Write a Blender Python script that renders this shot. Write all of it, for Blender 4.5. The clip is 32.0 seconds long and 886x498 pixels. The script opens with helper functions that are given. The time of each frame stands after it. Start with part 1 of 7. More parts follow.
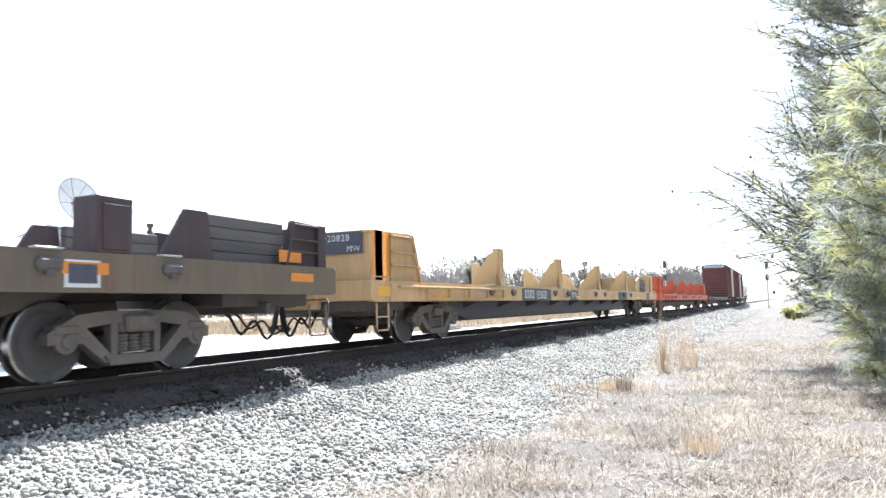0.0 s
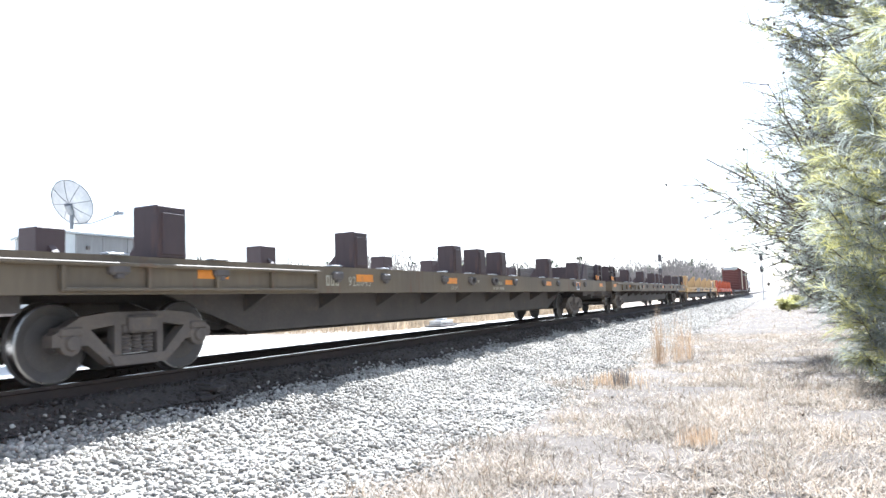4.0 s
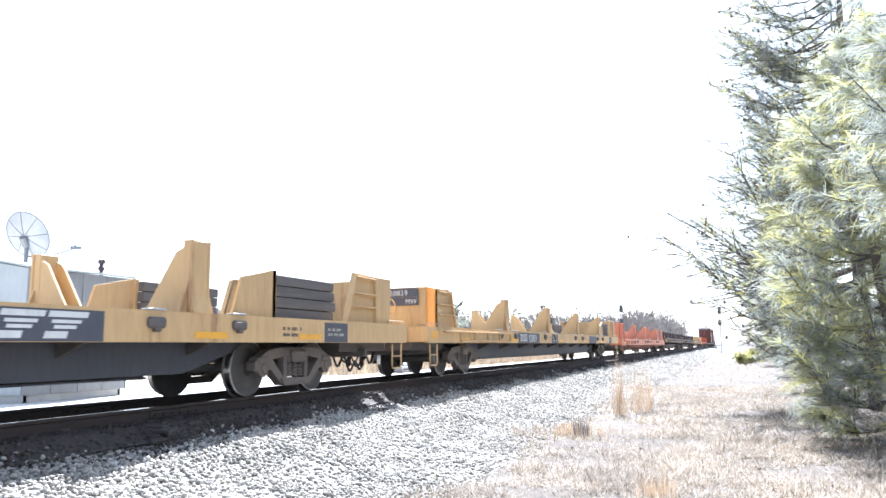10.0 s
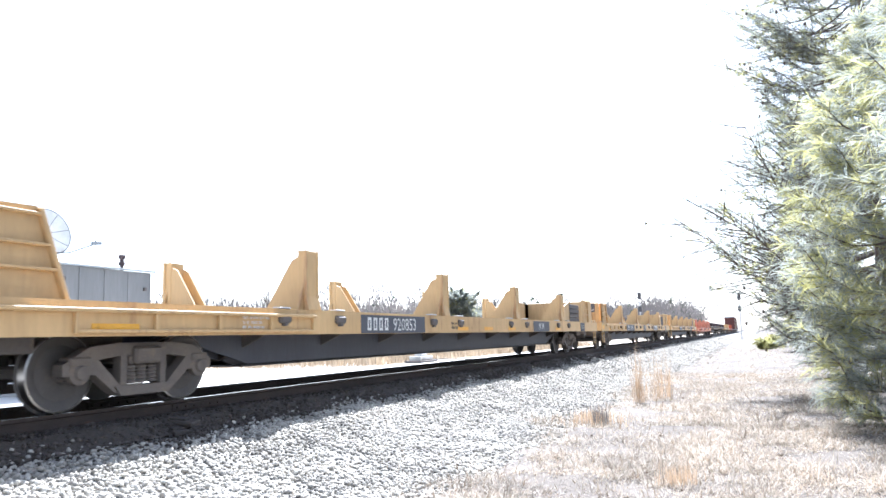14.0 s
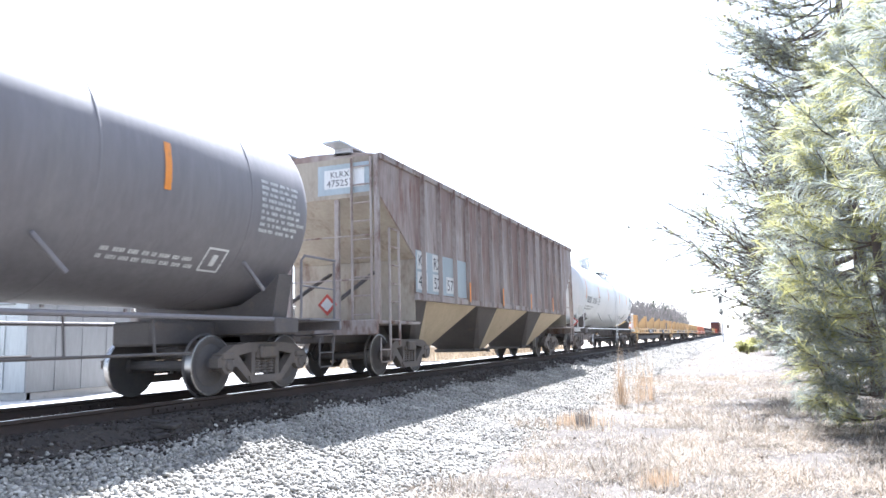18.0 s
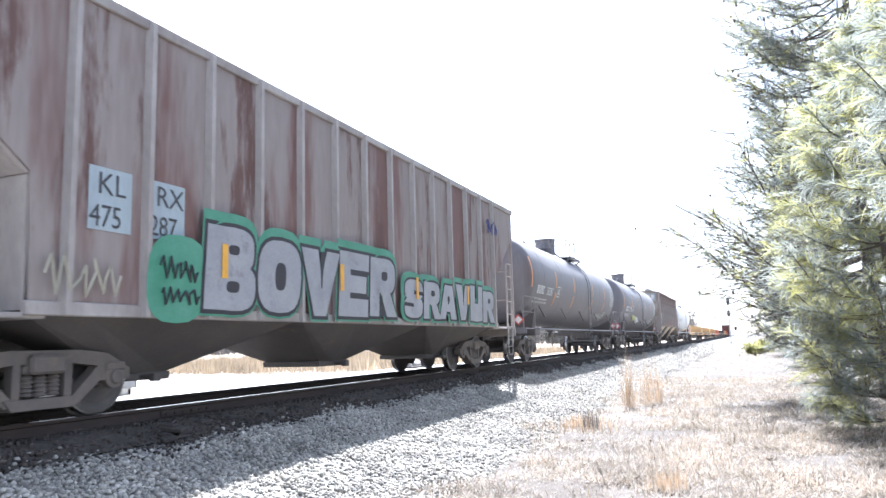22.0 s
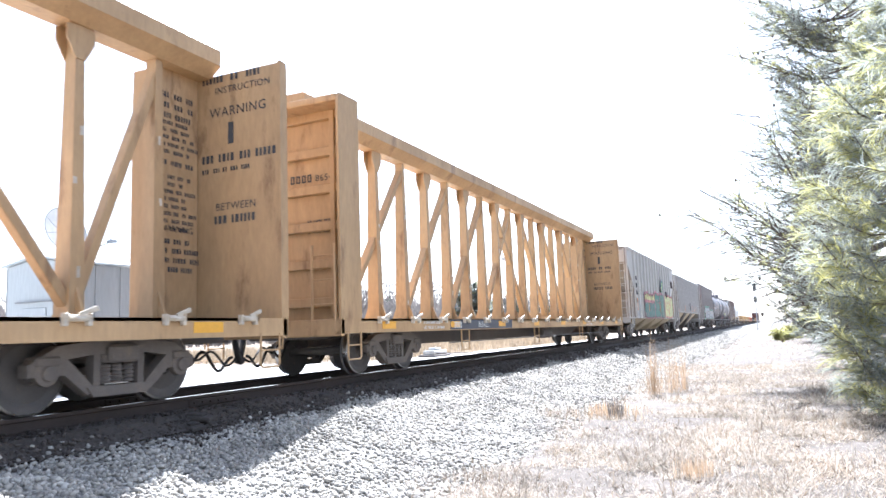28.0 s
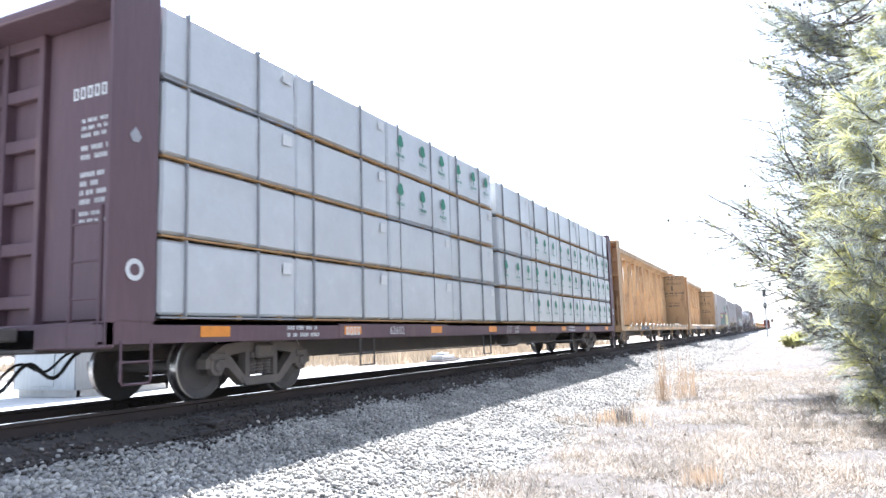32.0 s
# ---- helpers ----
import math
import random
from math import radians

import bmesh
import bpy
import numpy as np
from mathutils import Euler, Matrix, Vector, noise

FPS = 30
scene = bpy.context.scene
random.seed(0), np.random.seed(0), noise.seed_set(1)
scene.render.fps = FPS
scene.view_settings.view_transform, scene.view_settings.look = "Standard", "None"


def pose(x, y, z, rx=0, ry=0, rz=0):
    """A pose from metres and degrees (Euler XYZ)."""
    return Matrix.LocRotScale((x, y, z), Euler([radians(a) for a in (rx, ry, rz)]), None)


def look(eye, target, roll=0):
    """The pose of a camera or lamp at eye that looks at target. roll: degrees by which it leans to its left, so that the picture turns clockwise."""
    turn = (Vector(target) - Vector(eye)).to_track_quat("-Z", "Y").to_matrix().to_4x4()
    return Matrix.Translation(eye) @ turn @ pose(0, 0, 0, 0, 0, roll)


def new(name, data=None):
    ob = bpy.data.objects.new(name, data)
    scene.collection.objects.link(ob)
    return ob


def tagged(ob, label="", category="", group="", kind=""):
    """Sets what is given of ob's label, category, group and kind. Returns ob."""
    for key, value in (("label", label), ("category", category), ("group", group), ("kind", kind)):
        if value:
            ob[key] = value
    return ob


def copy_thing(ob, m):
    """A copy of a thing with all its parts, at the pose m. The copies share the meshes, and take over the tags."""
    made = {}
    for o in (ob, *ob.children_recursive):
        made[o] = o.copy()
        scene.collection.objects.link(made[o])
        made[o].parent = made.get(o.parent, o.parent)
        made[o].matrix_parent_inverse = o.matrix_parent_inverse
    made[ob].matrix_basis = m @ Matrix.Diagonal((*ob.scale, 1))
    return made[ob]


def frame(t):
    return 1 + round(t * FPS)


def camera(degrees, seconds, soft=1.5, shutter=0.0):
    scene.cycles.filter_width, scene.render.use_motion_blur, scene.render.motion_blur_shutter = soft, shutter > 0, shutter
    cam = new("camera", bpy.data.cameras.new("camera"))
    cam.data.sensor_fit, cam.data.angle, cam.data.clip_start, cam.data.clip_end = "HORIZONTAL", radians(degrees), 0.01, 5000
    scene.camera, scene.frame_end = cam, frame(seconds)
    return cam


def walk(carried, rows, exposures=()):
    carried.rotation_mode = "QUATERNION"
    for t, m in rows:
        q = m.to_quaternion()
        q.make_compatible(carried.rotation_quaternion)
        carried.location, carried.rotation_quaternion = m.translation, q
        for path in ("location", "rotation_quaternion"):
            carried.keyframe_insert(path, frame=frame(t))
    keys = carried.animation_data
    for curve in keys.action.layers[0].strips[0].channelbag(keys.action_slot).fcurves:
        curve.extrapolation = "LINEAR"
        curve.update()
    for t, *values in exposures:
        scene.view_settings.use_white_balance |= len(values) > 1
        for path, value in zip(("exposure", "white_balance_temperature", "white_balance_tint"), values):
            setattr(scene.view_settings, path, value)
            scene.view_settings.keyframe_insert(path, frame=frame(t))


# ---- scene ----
cam = camera(63.63, 32.0, shutter=0.08)
EYE = (7.68, 0.0, 0.71)
TURNS = [
    (0, 94.57, 1.28, 25.37), (0.5, 94.57, 1.09, 25.27), (1, 94.49, 1.11, 25.27),
    (1.5, 94.18, 1.19, 25.87), (2, 94.07, 1.33, 25.28), (2.5, 94.11, 2.29, 25.58),
    (4.5, 94.52, 1.82, 24.75), (5, 95.05, 1.27, 24.53), (5.5, 95.54, 1.07, 24.07),
    (6, 96.00, 0.45, 23.45), (6.5, 96.33, 0.47, 23.14), (7, 97.40, 0.59, 22.73),
    (7.5, 97.71, 0.57, 23.04), (8, 97.98, 0.74, 22.61), (8.5, 97.53, 0.79, 22.28),
    (9, 97.98, 0.58, 21.97), (9.5, 97.97, 0.75, 22.01), (10, 97.84, 0.72, 22.04),
    (10.5, 97.67, 0.92, 21.99), (11, 98.01, 0.69, 22.21), (11.5, 98.02, 0.61, 22.03),
    (12, 98.19, 0.84, 22.32), (12.5, 97.95, 1.07, 22.63), (13, 97.72, 1.06, 22.87),
    (13.5, 97.15, 1.30, 23.32), (15.5, 97.03, 1.75, 23.57), (16, 97.42, 2.50, 23.92),
    (16.5, 97.81, 2.07, 24.30), (17, 97.91, 2.03, 24.41), (17.5, 97.66, 2.23, 25.20),
    (18, 97.24, 1.40, 22.18), (18.5, 98.17, 2.10, 21.56), (19, 98.21, 1.71, 22.13),
    (19.5, 98.53, 1.66, 22.80), (20, 98.10, 1.70, 23.62), (20.5, 98.07, 1.35, 22.72),
    (21, 97.65, 1.39, 22.23), (21.5, 97.24, 1.48, 21.97), (22, 97.46, 1.56, 22.71),
    (22.5, 96.79, 2.42, 23.10), (23, 96.67, 2.01, 23.23), (23.5, 96.41, 1.76, 23.43),
    (24, 96.51, 2.68, 23.90), (24.5, 96.30, 2.73, 23.83), (25, 96.46, 2.56, 24.17),
    (25.5, 96.35, 2.61, 24.41), (27.5, 96.13, 2.57, 24.91), (28, 96.62, 2.00, 24.57),
    (28.5, 97.43, 1.35, 24.93), (29, 98.05, 1.31, 24.91), (29.5, 97.88, 1.71, 24.91),
    (30, 97.88, 2.04, 24.59), (30.5, 97.90, 1.85, 24.86), (31, 97.62, 1.72, 24.83),
    (31.5, 97.25, 1.74, 24.91), (32, 97.04, 1.77, 25.20),
]
TRAVEL = [(0, -185.89), (2, -162.68), (4, -139.25), (6, -115.74), (8, -92.28), (10, -69.02), (12, -46.09), (14, -23.18), (16, 0.00), (18, 23.48), (20, 47.27), (22, 71.23), (24, 95.20), (26, 119.08), (28, 142.75), (30, 166.38), (32, 190.13)]
EXPOSURE = ((0, 1.96, 5600, 9), (2.5, 1.96, 5600, 9), (6, 2.16, 5500, 12), (13.5, 2.15, 5500, 12), (16, 2.24, 5500, 13), (32, 2.22, 5500, 13))
SKY, SUN = 0.074, 5.0
walk(cam, [(t, pose(*EYE, rx, ry, rz)) for t, rx, ry, rz in TURNS], exposures=EXPOSURE)

# ---- light ----
SUN_WAY = Vector((-0.255, 0.85, 1.0)).normalized()
SUN_UP = math.asin(SUN_WAY.z)
SUN_TURN = math.atan2(SUN_WAY.x, SUN_WAY.y)
world = bpy.data.worlds.new("sky")
scene.world = world
world.use_nodes = True
wn, wl = world.node_tree.nodes, world.node_tree.links
wn.clear()
sky = wn.new("ShaderNodeTexSky")
sky.sky_type = 'NISHITA'
sky.sun_disc = False
sky.sun_elevation = SUN_UP
sky.sun_rotation = SUN_TURN
sky.dust_density = 1.5
sky.air_density = 1.2
back = wn.new("ShaderNodeBackground")
back.inputs["Strength"].default_value = SKY
wout = wn.new("ShaderNodeOutputWorld")
haze = wn.new("ShaderNodeHueSaturation")
haze.inputs["Saturation"].default_value = 0.5
wl.new(sky.outputs[0], haze.inputs["Color"])
wl.new(haze.outputs[0], back.inputs[0])
wl.new(back.outputs[0], wout.inputs[0])
sun_data = bpy.data.lights.new("sun", 'SUN')
sun_data.energy = SUN
sun_data.angle = radians(0.53)
sun_data.color = (1.0, 0.95, 0.87)
sun = new("sun", sun_data)
sun.matrix_world = look(SUN_WAY * 60, (0, 0, 0))

# ---- materials ----
def surf(name, a, b, c=None, scale=1.0, stretch=(1, 1, 1), rough=0.7, metal=0.0, bump=0.15, cut=(0.35, 0.7), wear=(0.58, 0.72), fine=18.0, vary=0.0, spread=0.12):
    """Two tones a and b mixed by a broad noise, flecks of c by a second one, grain and relief by a fine one."""
    m = bpy.data.materials.new(name)
    m.use_nodes = True
    n, l = m.node_tree.nodes, m.node_tree.links
    bs = n["Principled BSDF"]
    bs.inputs["Metallic"].default_value = metal
    co = n.new("ShaderNodeTexCoord")
    mp = n.new("ShaderNodeMapping")
    mp.inputs["Scale"].default_value = [scale * s for s in stretch]
    l.new(co.outputs["Object"], mp.inputs["Vector"])
    info = n.new("ShaderNodeObjectInfo")

    def noise_of(s, detail, rough_):
        t = n.new("ShaderNodeTexNoise")
        t.inputs["Scale"].default_value = s
        t.inputs["Detail"].default_value = detail
        t.inputs["Roughness"].default_value = rough_
        l.new(mp.outputs[0], t.inputs["Vector"])
        return t.outputs["Fac"]

    def ramp(fac, lo, hi):
        r = n.new("ShaderNodeMapRange")
        r.inputs["From Min"].default_value, r.inputs["From Max"].default_value = lo, hi
        l.new(fac, r.inputs["Value"])
        return r.outputs[0]

    def blend(fac, one, two):
        x = n.new("ShaderNodeMix")
        x.data_type = 'RGBA'
        if isinstance(fac, bpy.types.NodeSocket):
            l.new(fac, x.inputs[0])
        else:
            x.inputs[0].default_value = fac
        for slot, v in ((6, one), (7, two)):
            if isinstance(v, bpy.types.NodeSocket):
                l.new(v, x.inputs[slot])
            else:
                x.inputs[slot].default_value = (*v, 1)
        return x.outputs[2]

    broad, grain = noise_of(1.0, 5, 0.6), noise_of(fine, 6, 0.65)
    col = blend(ramp(broad, *cut), a, b)
    if c:
        col = blend(ramp(noise_of(2.3, 9, 0.7), *wear), col, c)
    dark = n.new("ShaderNodeHueSaturation")
    val = n.new("ShaderNodeMapRange")
    val.inputs["From Min"].default_value, val.inputs["From Max"].default_value = 0.25, 0.75
    val.inputs["To Min"].default_value, val.inputs["To Max"].default_value = 1 - spread, 1 + spread
    l.new(grain, val.inputs["Value"])
    if vary:
        rnd = n.new("ShaderNodeMapRange")
        rnd.inputs["To Min"].default_value, rnd.inputs["To Max"].default_value = 1 - vary, 1 + vary
        l.new(info.outputs["Random"], rnd.inputs["Value"])
        mul = n.new("ShaderNodeMath")
        mul.operation = 'MULTIPLY'
        l.new(val.outputs[0], mul.inputs[0])
        l.new(rnd.outputs[0], mul.inputs[1])
        l.new(mul.outputs[0], dark.inputs["Value"])
    else:
        l.new(val.outputs[0], dark.inputs["Value"])
    l.new(col, dark.inputs["Color"])
    l.new(dark.outputs[0], bs.inputs["Base Color"])
    rr = n.new("ShaderNodeMapRange")
    rr.inputs["To Min"].default_value, rr.inputs["To Max"].default_value = max(rough - 0.12, 0.03), min(rough + 0.12, 1)
    l.new(broad, rr.inputs["Value"])
    l.new(rr.outputs[0], bs.inputs["Roughness"])
    if bump:
        bp = n.new("ShaderNodeBump")
        bp.inputs["Strength"].default_value = bump
        bp.inputs["Distance"].default_value = 0.02
        l.new(grain, bp.inputs["Height"])
        l.new(bp.outputs[0], bs.inputs["Normal"])
    return m


def islands(name, tones, rough=0.9, passing=0.0, scale=0.6, gloss=0.3):
    """Loose pieces in one mesh: each takes its tone at random, with patches over it. passing: the share of light that passes."""
    m = bpy.data.materials.new(name)
    m.use_nodes = True
    n, l = m.node_tree.nodes, m.node_tree.links
    bs = n["Principled BSDF"]
    bs.inputs["Roughness"].default_value = rough
    bs.inputs["Specular IOR Level"].default_value = gloss
    geo = n.new("ShaderNodeNewGeometry")
    rp = n.new("ShaderNodeValToRGB")
    rp.color_ramp.elements.remove(rp.color_ramp.elements[1])
    for i, t in enumerate(tones):
        e = rp.color_ramp.elements[0] if i == 0 else rp.color_ramp.elements.new(i / (len(tones) - 1))
        e.color = (*t, 1)
    l.new(geo.outputs["Random Per Island"], rp.inputs[0])
    co = n.new("ShaderNodeTexCoord")
    ns = n.new("ShaderNodeTexNoise")
    ns.inputs["Scale"].default_value = scale
    l.new(co.outputs["Object"], ns.inputs["Vector"])
    mr = n.new("ShaderNodeMapRange")
    mr.inputs["From Min"].default_value, mr.inputs["From Max"].default_value = 0.3, 0.7
    mr.inputs["To Min"].default_value, mr.inputs["To Max"].default_value = 0.7, 1.25
    l.new(ns.outputs["Fac"], mr.inputs["Value"])
    hs = n.new("ShaderNodeHueSaturation")
    l.new(mr.outputs[0], hs.inputs["Value"])
    l.new(rp.outputs[0], hs.inputs["Color"])
    l.new(hs.outputs[0], bs.inputs["Base Color"])
    if passing:
        tr = n.new("ShaderNodeBsdfTranslucent")
        l.new(hs.outputs[0], tr.inputs["Color"])
        mx = n.new("ShaderNodeMixShader")
        mx.inputs[0].default_value = passing
        l.new(bs.outputs[0], mx.inputs[1])
        l.new(tr.outputs[0], mx.inputs[2])
        l.new(mx.outputs[0], n["Material Output"].inputs["Surface"])
    return m


UP = (1, 1, 0.16)  # streaks that run down a side
RUST = (0.16, 0.07, 0.035)
M = dict(
    yellow=surf("yellow car paint", (0.60, 0.405, 0.19), (0.50, 0.33, 0.155), (0.24, 0.11, 0.05), 0.8, UP, 0.6, wear=(0.57, 0.70)),
    orange=surf("orange car paint", (0.60, 0.235, 0.14), (0.51, 0.195, 0.115), (0.20, 0.075, 0.045), 0.8, UP, 0.6, wear=(0.59, 0.73)),
    olive=surf("faded olive brown paint", (0.17, 0.132, 0.085), (0.13, 0.104, 0.072), RUST, 0.7, UP, 0.65),
    brown=surf("dark brown steel paint", (0.075, 0.050, 0.050), (0.058, 0.042, 0.044), (0.11, 0.06, 0.045), 0.8, UP, 0.65),
    # grimy orange, darkened for the shade of the belly recessed under the sill
    dirtyorange=surf("grimy orange underframe paint", (0.26, 0.105, 0.065), (0.17, 0.075, 0.05), (0.09, 0.06, 0.05), 1.2, (1, 1, 0.6), 0.75, wear=(0.5, 0.66)),
    red=surf("faded red car paint", (0.55, 0.12, 0.05), (0.42, 0.09, 0.04), RUST, 0.8, UP, 0.65),
    black=surf("black car paint", (0.06, 0.06, 0.066), (0.08, 0.075, 0.078), (0.11, 0.09, 0.078), 0.7, UP, 0.5),
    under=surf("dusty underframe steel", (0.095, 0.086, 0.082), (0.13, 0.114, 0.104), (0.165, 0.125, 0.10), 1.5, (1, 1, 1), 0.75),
    truck=surf("grimy cast steel", (0.125, 0.11, 0.098), (0.18, 0.15, 0.126), (0.22, 0.165, 0.12), 2.5, (1, 1, 1), 0.8),
    wheel=surf("dark wheel steel", (0.09, 0.083, 0.08), (0.125, 0.112, 0.103), (0.16, 0.125, 0.10), 3, (1, 1, 1), 0.7),
    tread=surf("polished tread steel", (0.45, 0.44, 0.43), (0.34, 0.33, 0.32), None, 4, (1, 1, 1), 0.3, 1.0, 0.05),
    rubber=surf("black hose rubber", (0.02, 0.02, 0.02), (0.035, 0.035, 0.035), None, 3, (1, 1, 1), 0.6),
    panel=surf("dark blue-black sign paint", (0.068, 0.072, 0.092), (0.088, 0.092, 0.11), (0.12, 0.11, 0.10), 1.2, UP, 0.6, wear=(0.66, 0.8)),
    white=surf("white lettering paint", (0.72, 0.72, 0.70), (0.60, 0.60, 0.58), (0.42, 0.40, 0.36), 3, UP, 0.65, bump=0.03),
    cream=surf("worn cream lettering", (0.50, 0.47, 0.36), (0.36, 0.33, 0.25), (0.16, 0.13, 0.10), 4, UP, 0.7, bump=0.03),
    letter=surf("dark lettering paint", (0.05, 0.05, 0.055), (0.08, 0.08, 0.085), None, 3, UP, 0.65, bump=0.03),
    reflect=surf("yellow reflective tape", (0.80, 0.42, 0.045), (0.72, 0.36, 0.04), (0.5, 0.27, 0.05), 4, (1, 1, 1), 0.45, bump=0.03),
    amber=surf("orange reflective tape", (0.78, 0.28, 0.03), (0.68, 0.24, 0.03), (0.45, 0.2, 0.06), 4, (1, 1, 1), 0.45, bump=0.03),
    planks=surf("weathered plank timber", (0.15, 0.135, 0.125), (0.095, 0.088, 0.085), (0.22, 0.19, 0.16), 2.0, (1, 0.15, 3), 0.85, fine=30),
    deckwood=surf("weathered deck boards", (0.23, 0.20, 0.17), (0.15, 0.13, 0.11), (0.09, 0.08, 0.07), 1.2, (3, 0.3, 1), 0.9, fine=30),
    tankwhite=surf("white tank paint", (0.74, 0.74, 0.72), (0.68, 0.68, 0.66), (0.52, 0.47, 0.38), 0.6, UP, 0.42, bump=0.03, wear=(0.66, 0.86), spread=0.05),
    tankblack=surf("dusty black tank paint", (0.180, 0.168, 0.175), (0.205, 0.192, 0.195), (0.24, 0.228, 0.222), 0.6, UP, 0.55, bump=0.04, wear=(0.55, 0.8)),
    spill=surf("dark product stains", (0.035, 0.03, 0.026), (0.08, 0.07, 0.06), (0.3, 0.28, 0.24), 1.5, UP, 0.6),
    hoprust=surf("rust-streaked grey hopper paint", (0.225, 0.155, 0.132), (0.37, 0.325, 0.30), (0.18, 0.092, 0.068), 0.9, (1, 1.4, 0.30), 0.75, cut=(0.42, 0.60), wear=(0.54, 0.70), fine=9.0, spread=0.25),
    # rusty, and paler than the side sheets: lit rib edges put into the colour
    hopedge=surf("rusty pale frame paint", (0.30, 0.25, 0.225), (0.38, 0.34, 0.315), (0.15, 0.085, 0.065), 1.2, (1, 1, 0.3), 0.75, cut=(0.4, 0.6), wear=(0.5, 0.64)),
    hopblotch=surf("patched rusty hopper paint", (0.19, 0.112, 0.095), (0.30, 0.255, 0.235), (0.14, 0.08, 0.066), 0.5, (1, 1.3, 0.22), 0.75, cut=(0.46, 0.54), wear=(0.54, 0.62)),
    hopgrey=surf("grimy pale grey hopper paint", (0.43, 0.395, 0.365), (0.29, 0.255, 0.235), (0.21, 0.165, 0.15), 1.0, (1, 1.0, 0.35), 0.75, cut=(0.36, 0.62), wear=(0.60, 0.78)),
    hopwhite=surf("dusty white hopper paint", (0.56, 0.53, 0.49), (0.50, 0.47, 0.435), (0.36, 0.31, 0.27), 0.5, (1, 1.2, 0.15), 0.7, wear=(0.64, 0.82), spread=0.06),
    hoprib=surf("streaked pale grey frame paint", (0.52, 0.495, 0.465), (0.43, 0.405, 0.38), (0.25, 0.18, 0.145), 1.1, (1, 1, 0.25), 0.7, wear=(0.56, 0.72)),
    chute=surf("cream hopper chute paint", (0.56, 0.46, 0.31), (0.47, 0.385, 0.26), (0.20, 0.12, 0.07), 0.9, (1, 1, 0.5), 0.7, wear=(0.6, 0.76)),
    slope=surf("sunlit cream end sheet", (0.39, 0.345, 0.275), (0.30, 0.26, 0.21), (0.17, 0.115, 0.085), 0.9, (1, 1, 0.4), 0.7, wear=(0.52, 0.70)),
    plate=surf("pale blue-grey number plate", (0.40, 0.46, 0.48), (0.34, 0.39, 0.42), (0.25, 0.2, 0.17), 1.5, UP, 0.65, wear=(0.66, 0.8)),
    beam=surf("golden yellow beam paint", (0.52, 0.34, 0.172), (0.39, 0.25, 0.125), (0.19, 0.10, 0.05), 0.9, (1, 1, 0.3), 0.6, wear=(0.56, 0.72)),
    scuff=surf("scraped bare post steel", (0.62, 0.56, 0.47), (0.45, 0.37, 0.26), (0.5, 0.27, 0.07), 5, (1, 1, 2), 0.55),
    maroon=surf("dark maroon steel paint", (0.13, 0.075, 0.085), (0.105, 0.065, 0.076), (0.18, 0.11, 0.10), 0.8, UP, 0.6),
    wrap=surf("pale lumber wrap sheet", (0.56, 0.572, 0.575), (0.50, 0.515, 0.52), (0.62, 0.63, 0.625), 0.9, (1, 1, 1), 0.38, bump=0.25, fine=5.0, spread=0.05),
    strap=surf("dull steel strap", (0.25, 0.255, 0.26), (0.33, 0.33, 0.335), None, 3, (1, 1, 1), 0.5),
    dunnage=surf("raw pine dunnage", (0.44, 0.27, 0.12), (0.33, 0.20, 0.09), None, 3, (1, 1, 1), 0.85),
    green=surf("green printed logo ink", (0.035, 0.20, 0.12), (0.05, 0.25, 0.15), None, 5, (1, 1, 1), 0.6, bump=0.02),
    greyink=surf("grey printed ink", (0.30, 0.36, 0.36), (0.36, 0.41, 0.41), None, 5, (1, 1, 1), 0.6, bump=0.02),
    boxrust=surf("brown boxcar paint", (0.15, 0.055, 0.045), (0.11, 0.045, 0.040), RUST, 0.6, UP, 0.7),
    galv=surf("galvanised roof sheet", (0.50, 0.51, 0.52), (0.40, 0.41, 0.42), None, 1, (1, 1, 1), 0.5, 0.3),
    railtop=surf("polished railhead", (0.80, 0.79, 0.78), (0.72, 0.71, 0.70), None, 2, (1, 0.1, 1), 0.10, 1.0, 0),
    railweb=surf("rusty rail web", (0.060, 0.040, 0.032), (0.045, 0.035, 0.030), (0.09, 0.05, 0.032), 3, (1, 0.3, 1), 0.85),
    tie=surf("creosoted tie wood", (0.045, 0.038, 0.034), (0.065, 0.055, 0.048), (0.09, 0.076, 0.066), 2, (0.4, 2, 2), 0.9, vary=0.2),
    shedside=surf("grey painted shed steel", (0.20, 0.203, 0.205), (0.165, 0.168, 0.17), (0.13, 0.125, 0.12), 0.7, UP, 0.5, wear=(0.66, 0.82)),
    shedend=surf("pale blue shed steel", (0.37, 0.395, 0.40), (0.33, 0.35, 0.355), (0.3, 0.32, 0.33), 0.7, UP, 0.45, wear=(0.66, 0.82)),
    mesh=surf("grey dish mesh", (0.52, 0.53, 0.54), (0.40, 0.41, 0.42), (0.62, 0.62, 0.62), 2, (1, 1, 1), 0.5, 0.2),
    concrete=surf("pale concrete", (0.50, 0.49, 0.46), (0.42, 0.41, 0.39), (0.32, 0.31, 0.29), 1.5, (1, 1, 1), 0.9),
    stonebed=surf("crushed stone bed", (0.27, 0.255, 0.23), (0.36, 0.34, 0.305), (0.15, 0.142, 0.13), 7.0, (1, 1, 1), 0.9, bump=0.8, cut=(0.4, 0.6), fine=5.0, wear=(0.5, 0.6), spread=0.35),
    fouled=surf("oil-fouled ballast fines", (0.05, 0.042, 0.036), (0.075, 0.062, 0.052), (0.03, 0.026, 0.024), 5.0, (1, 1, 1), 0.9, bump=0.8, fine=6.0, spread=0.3),
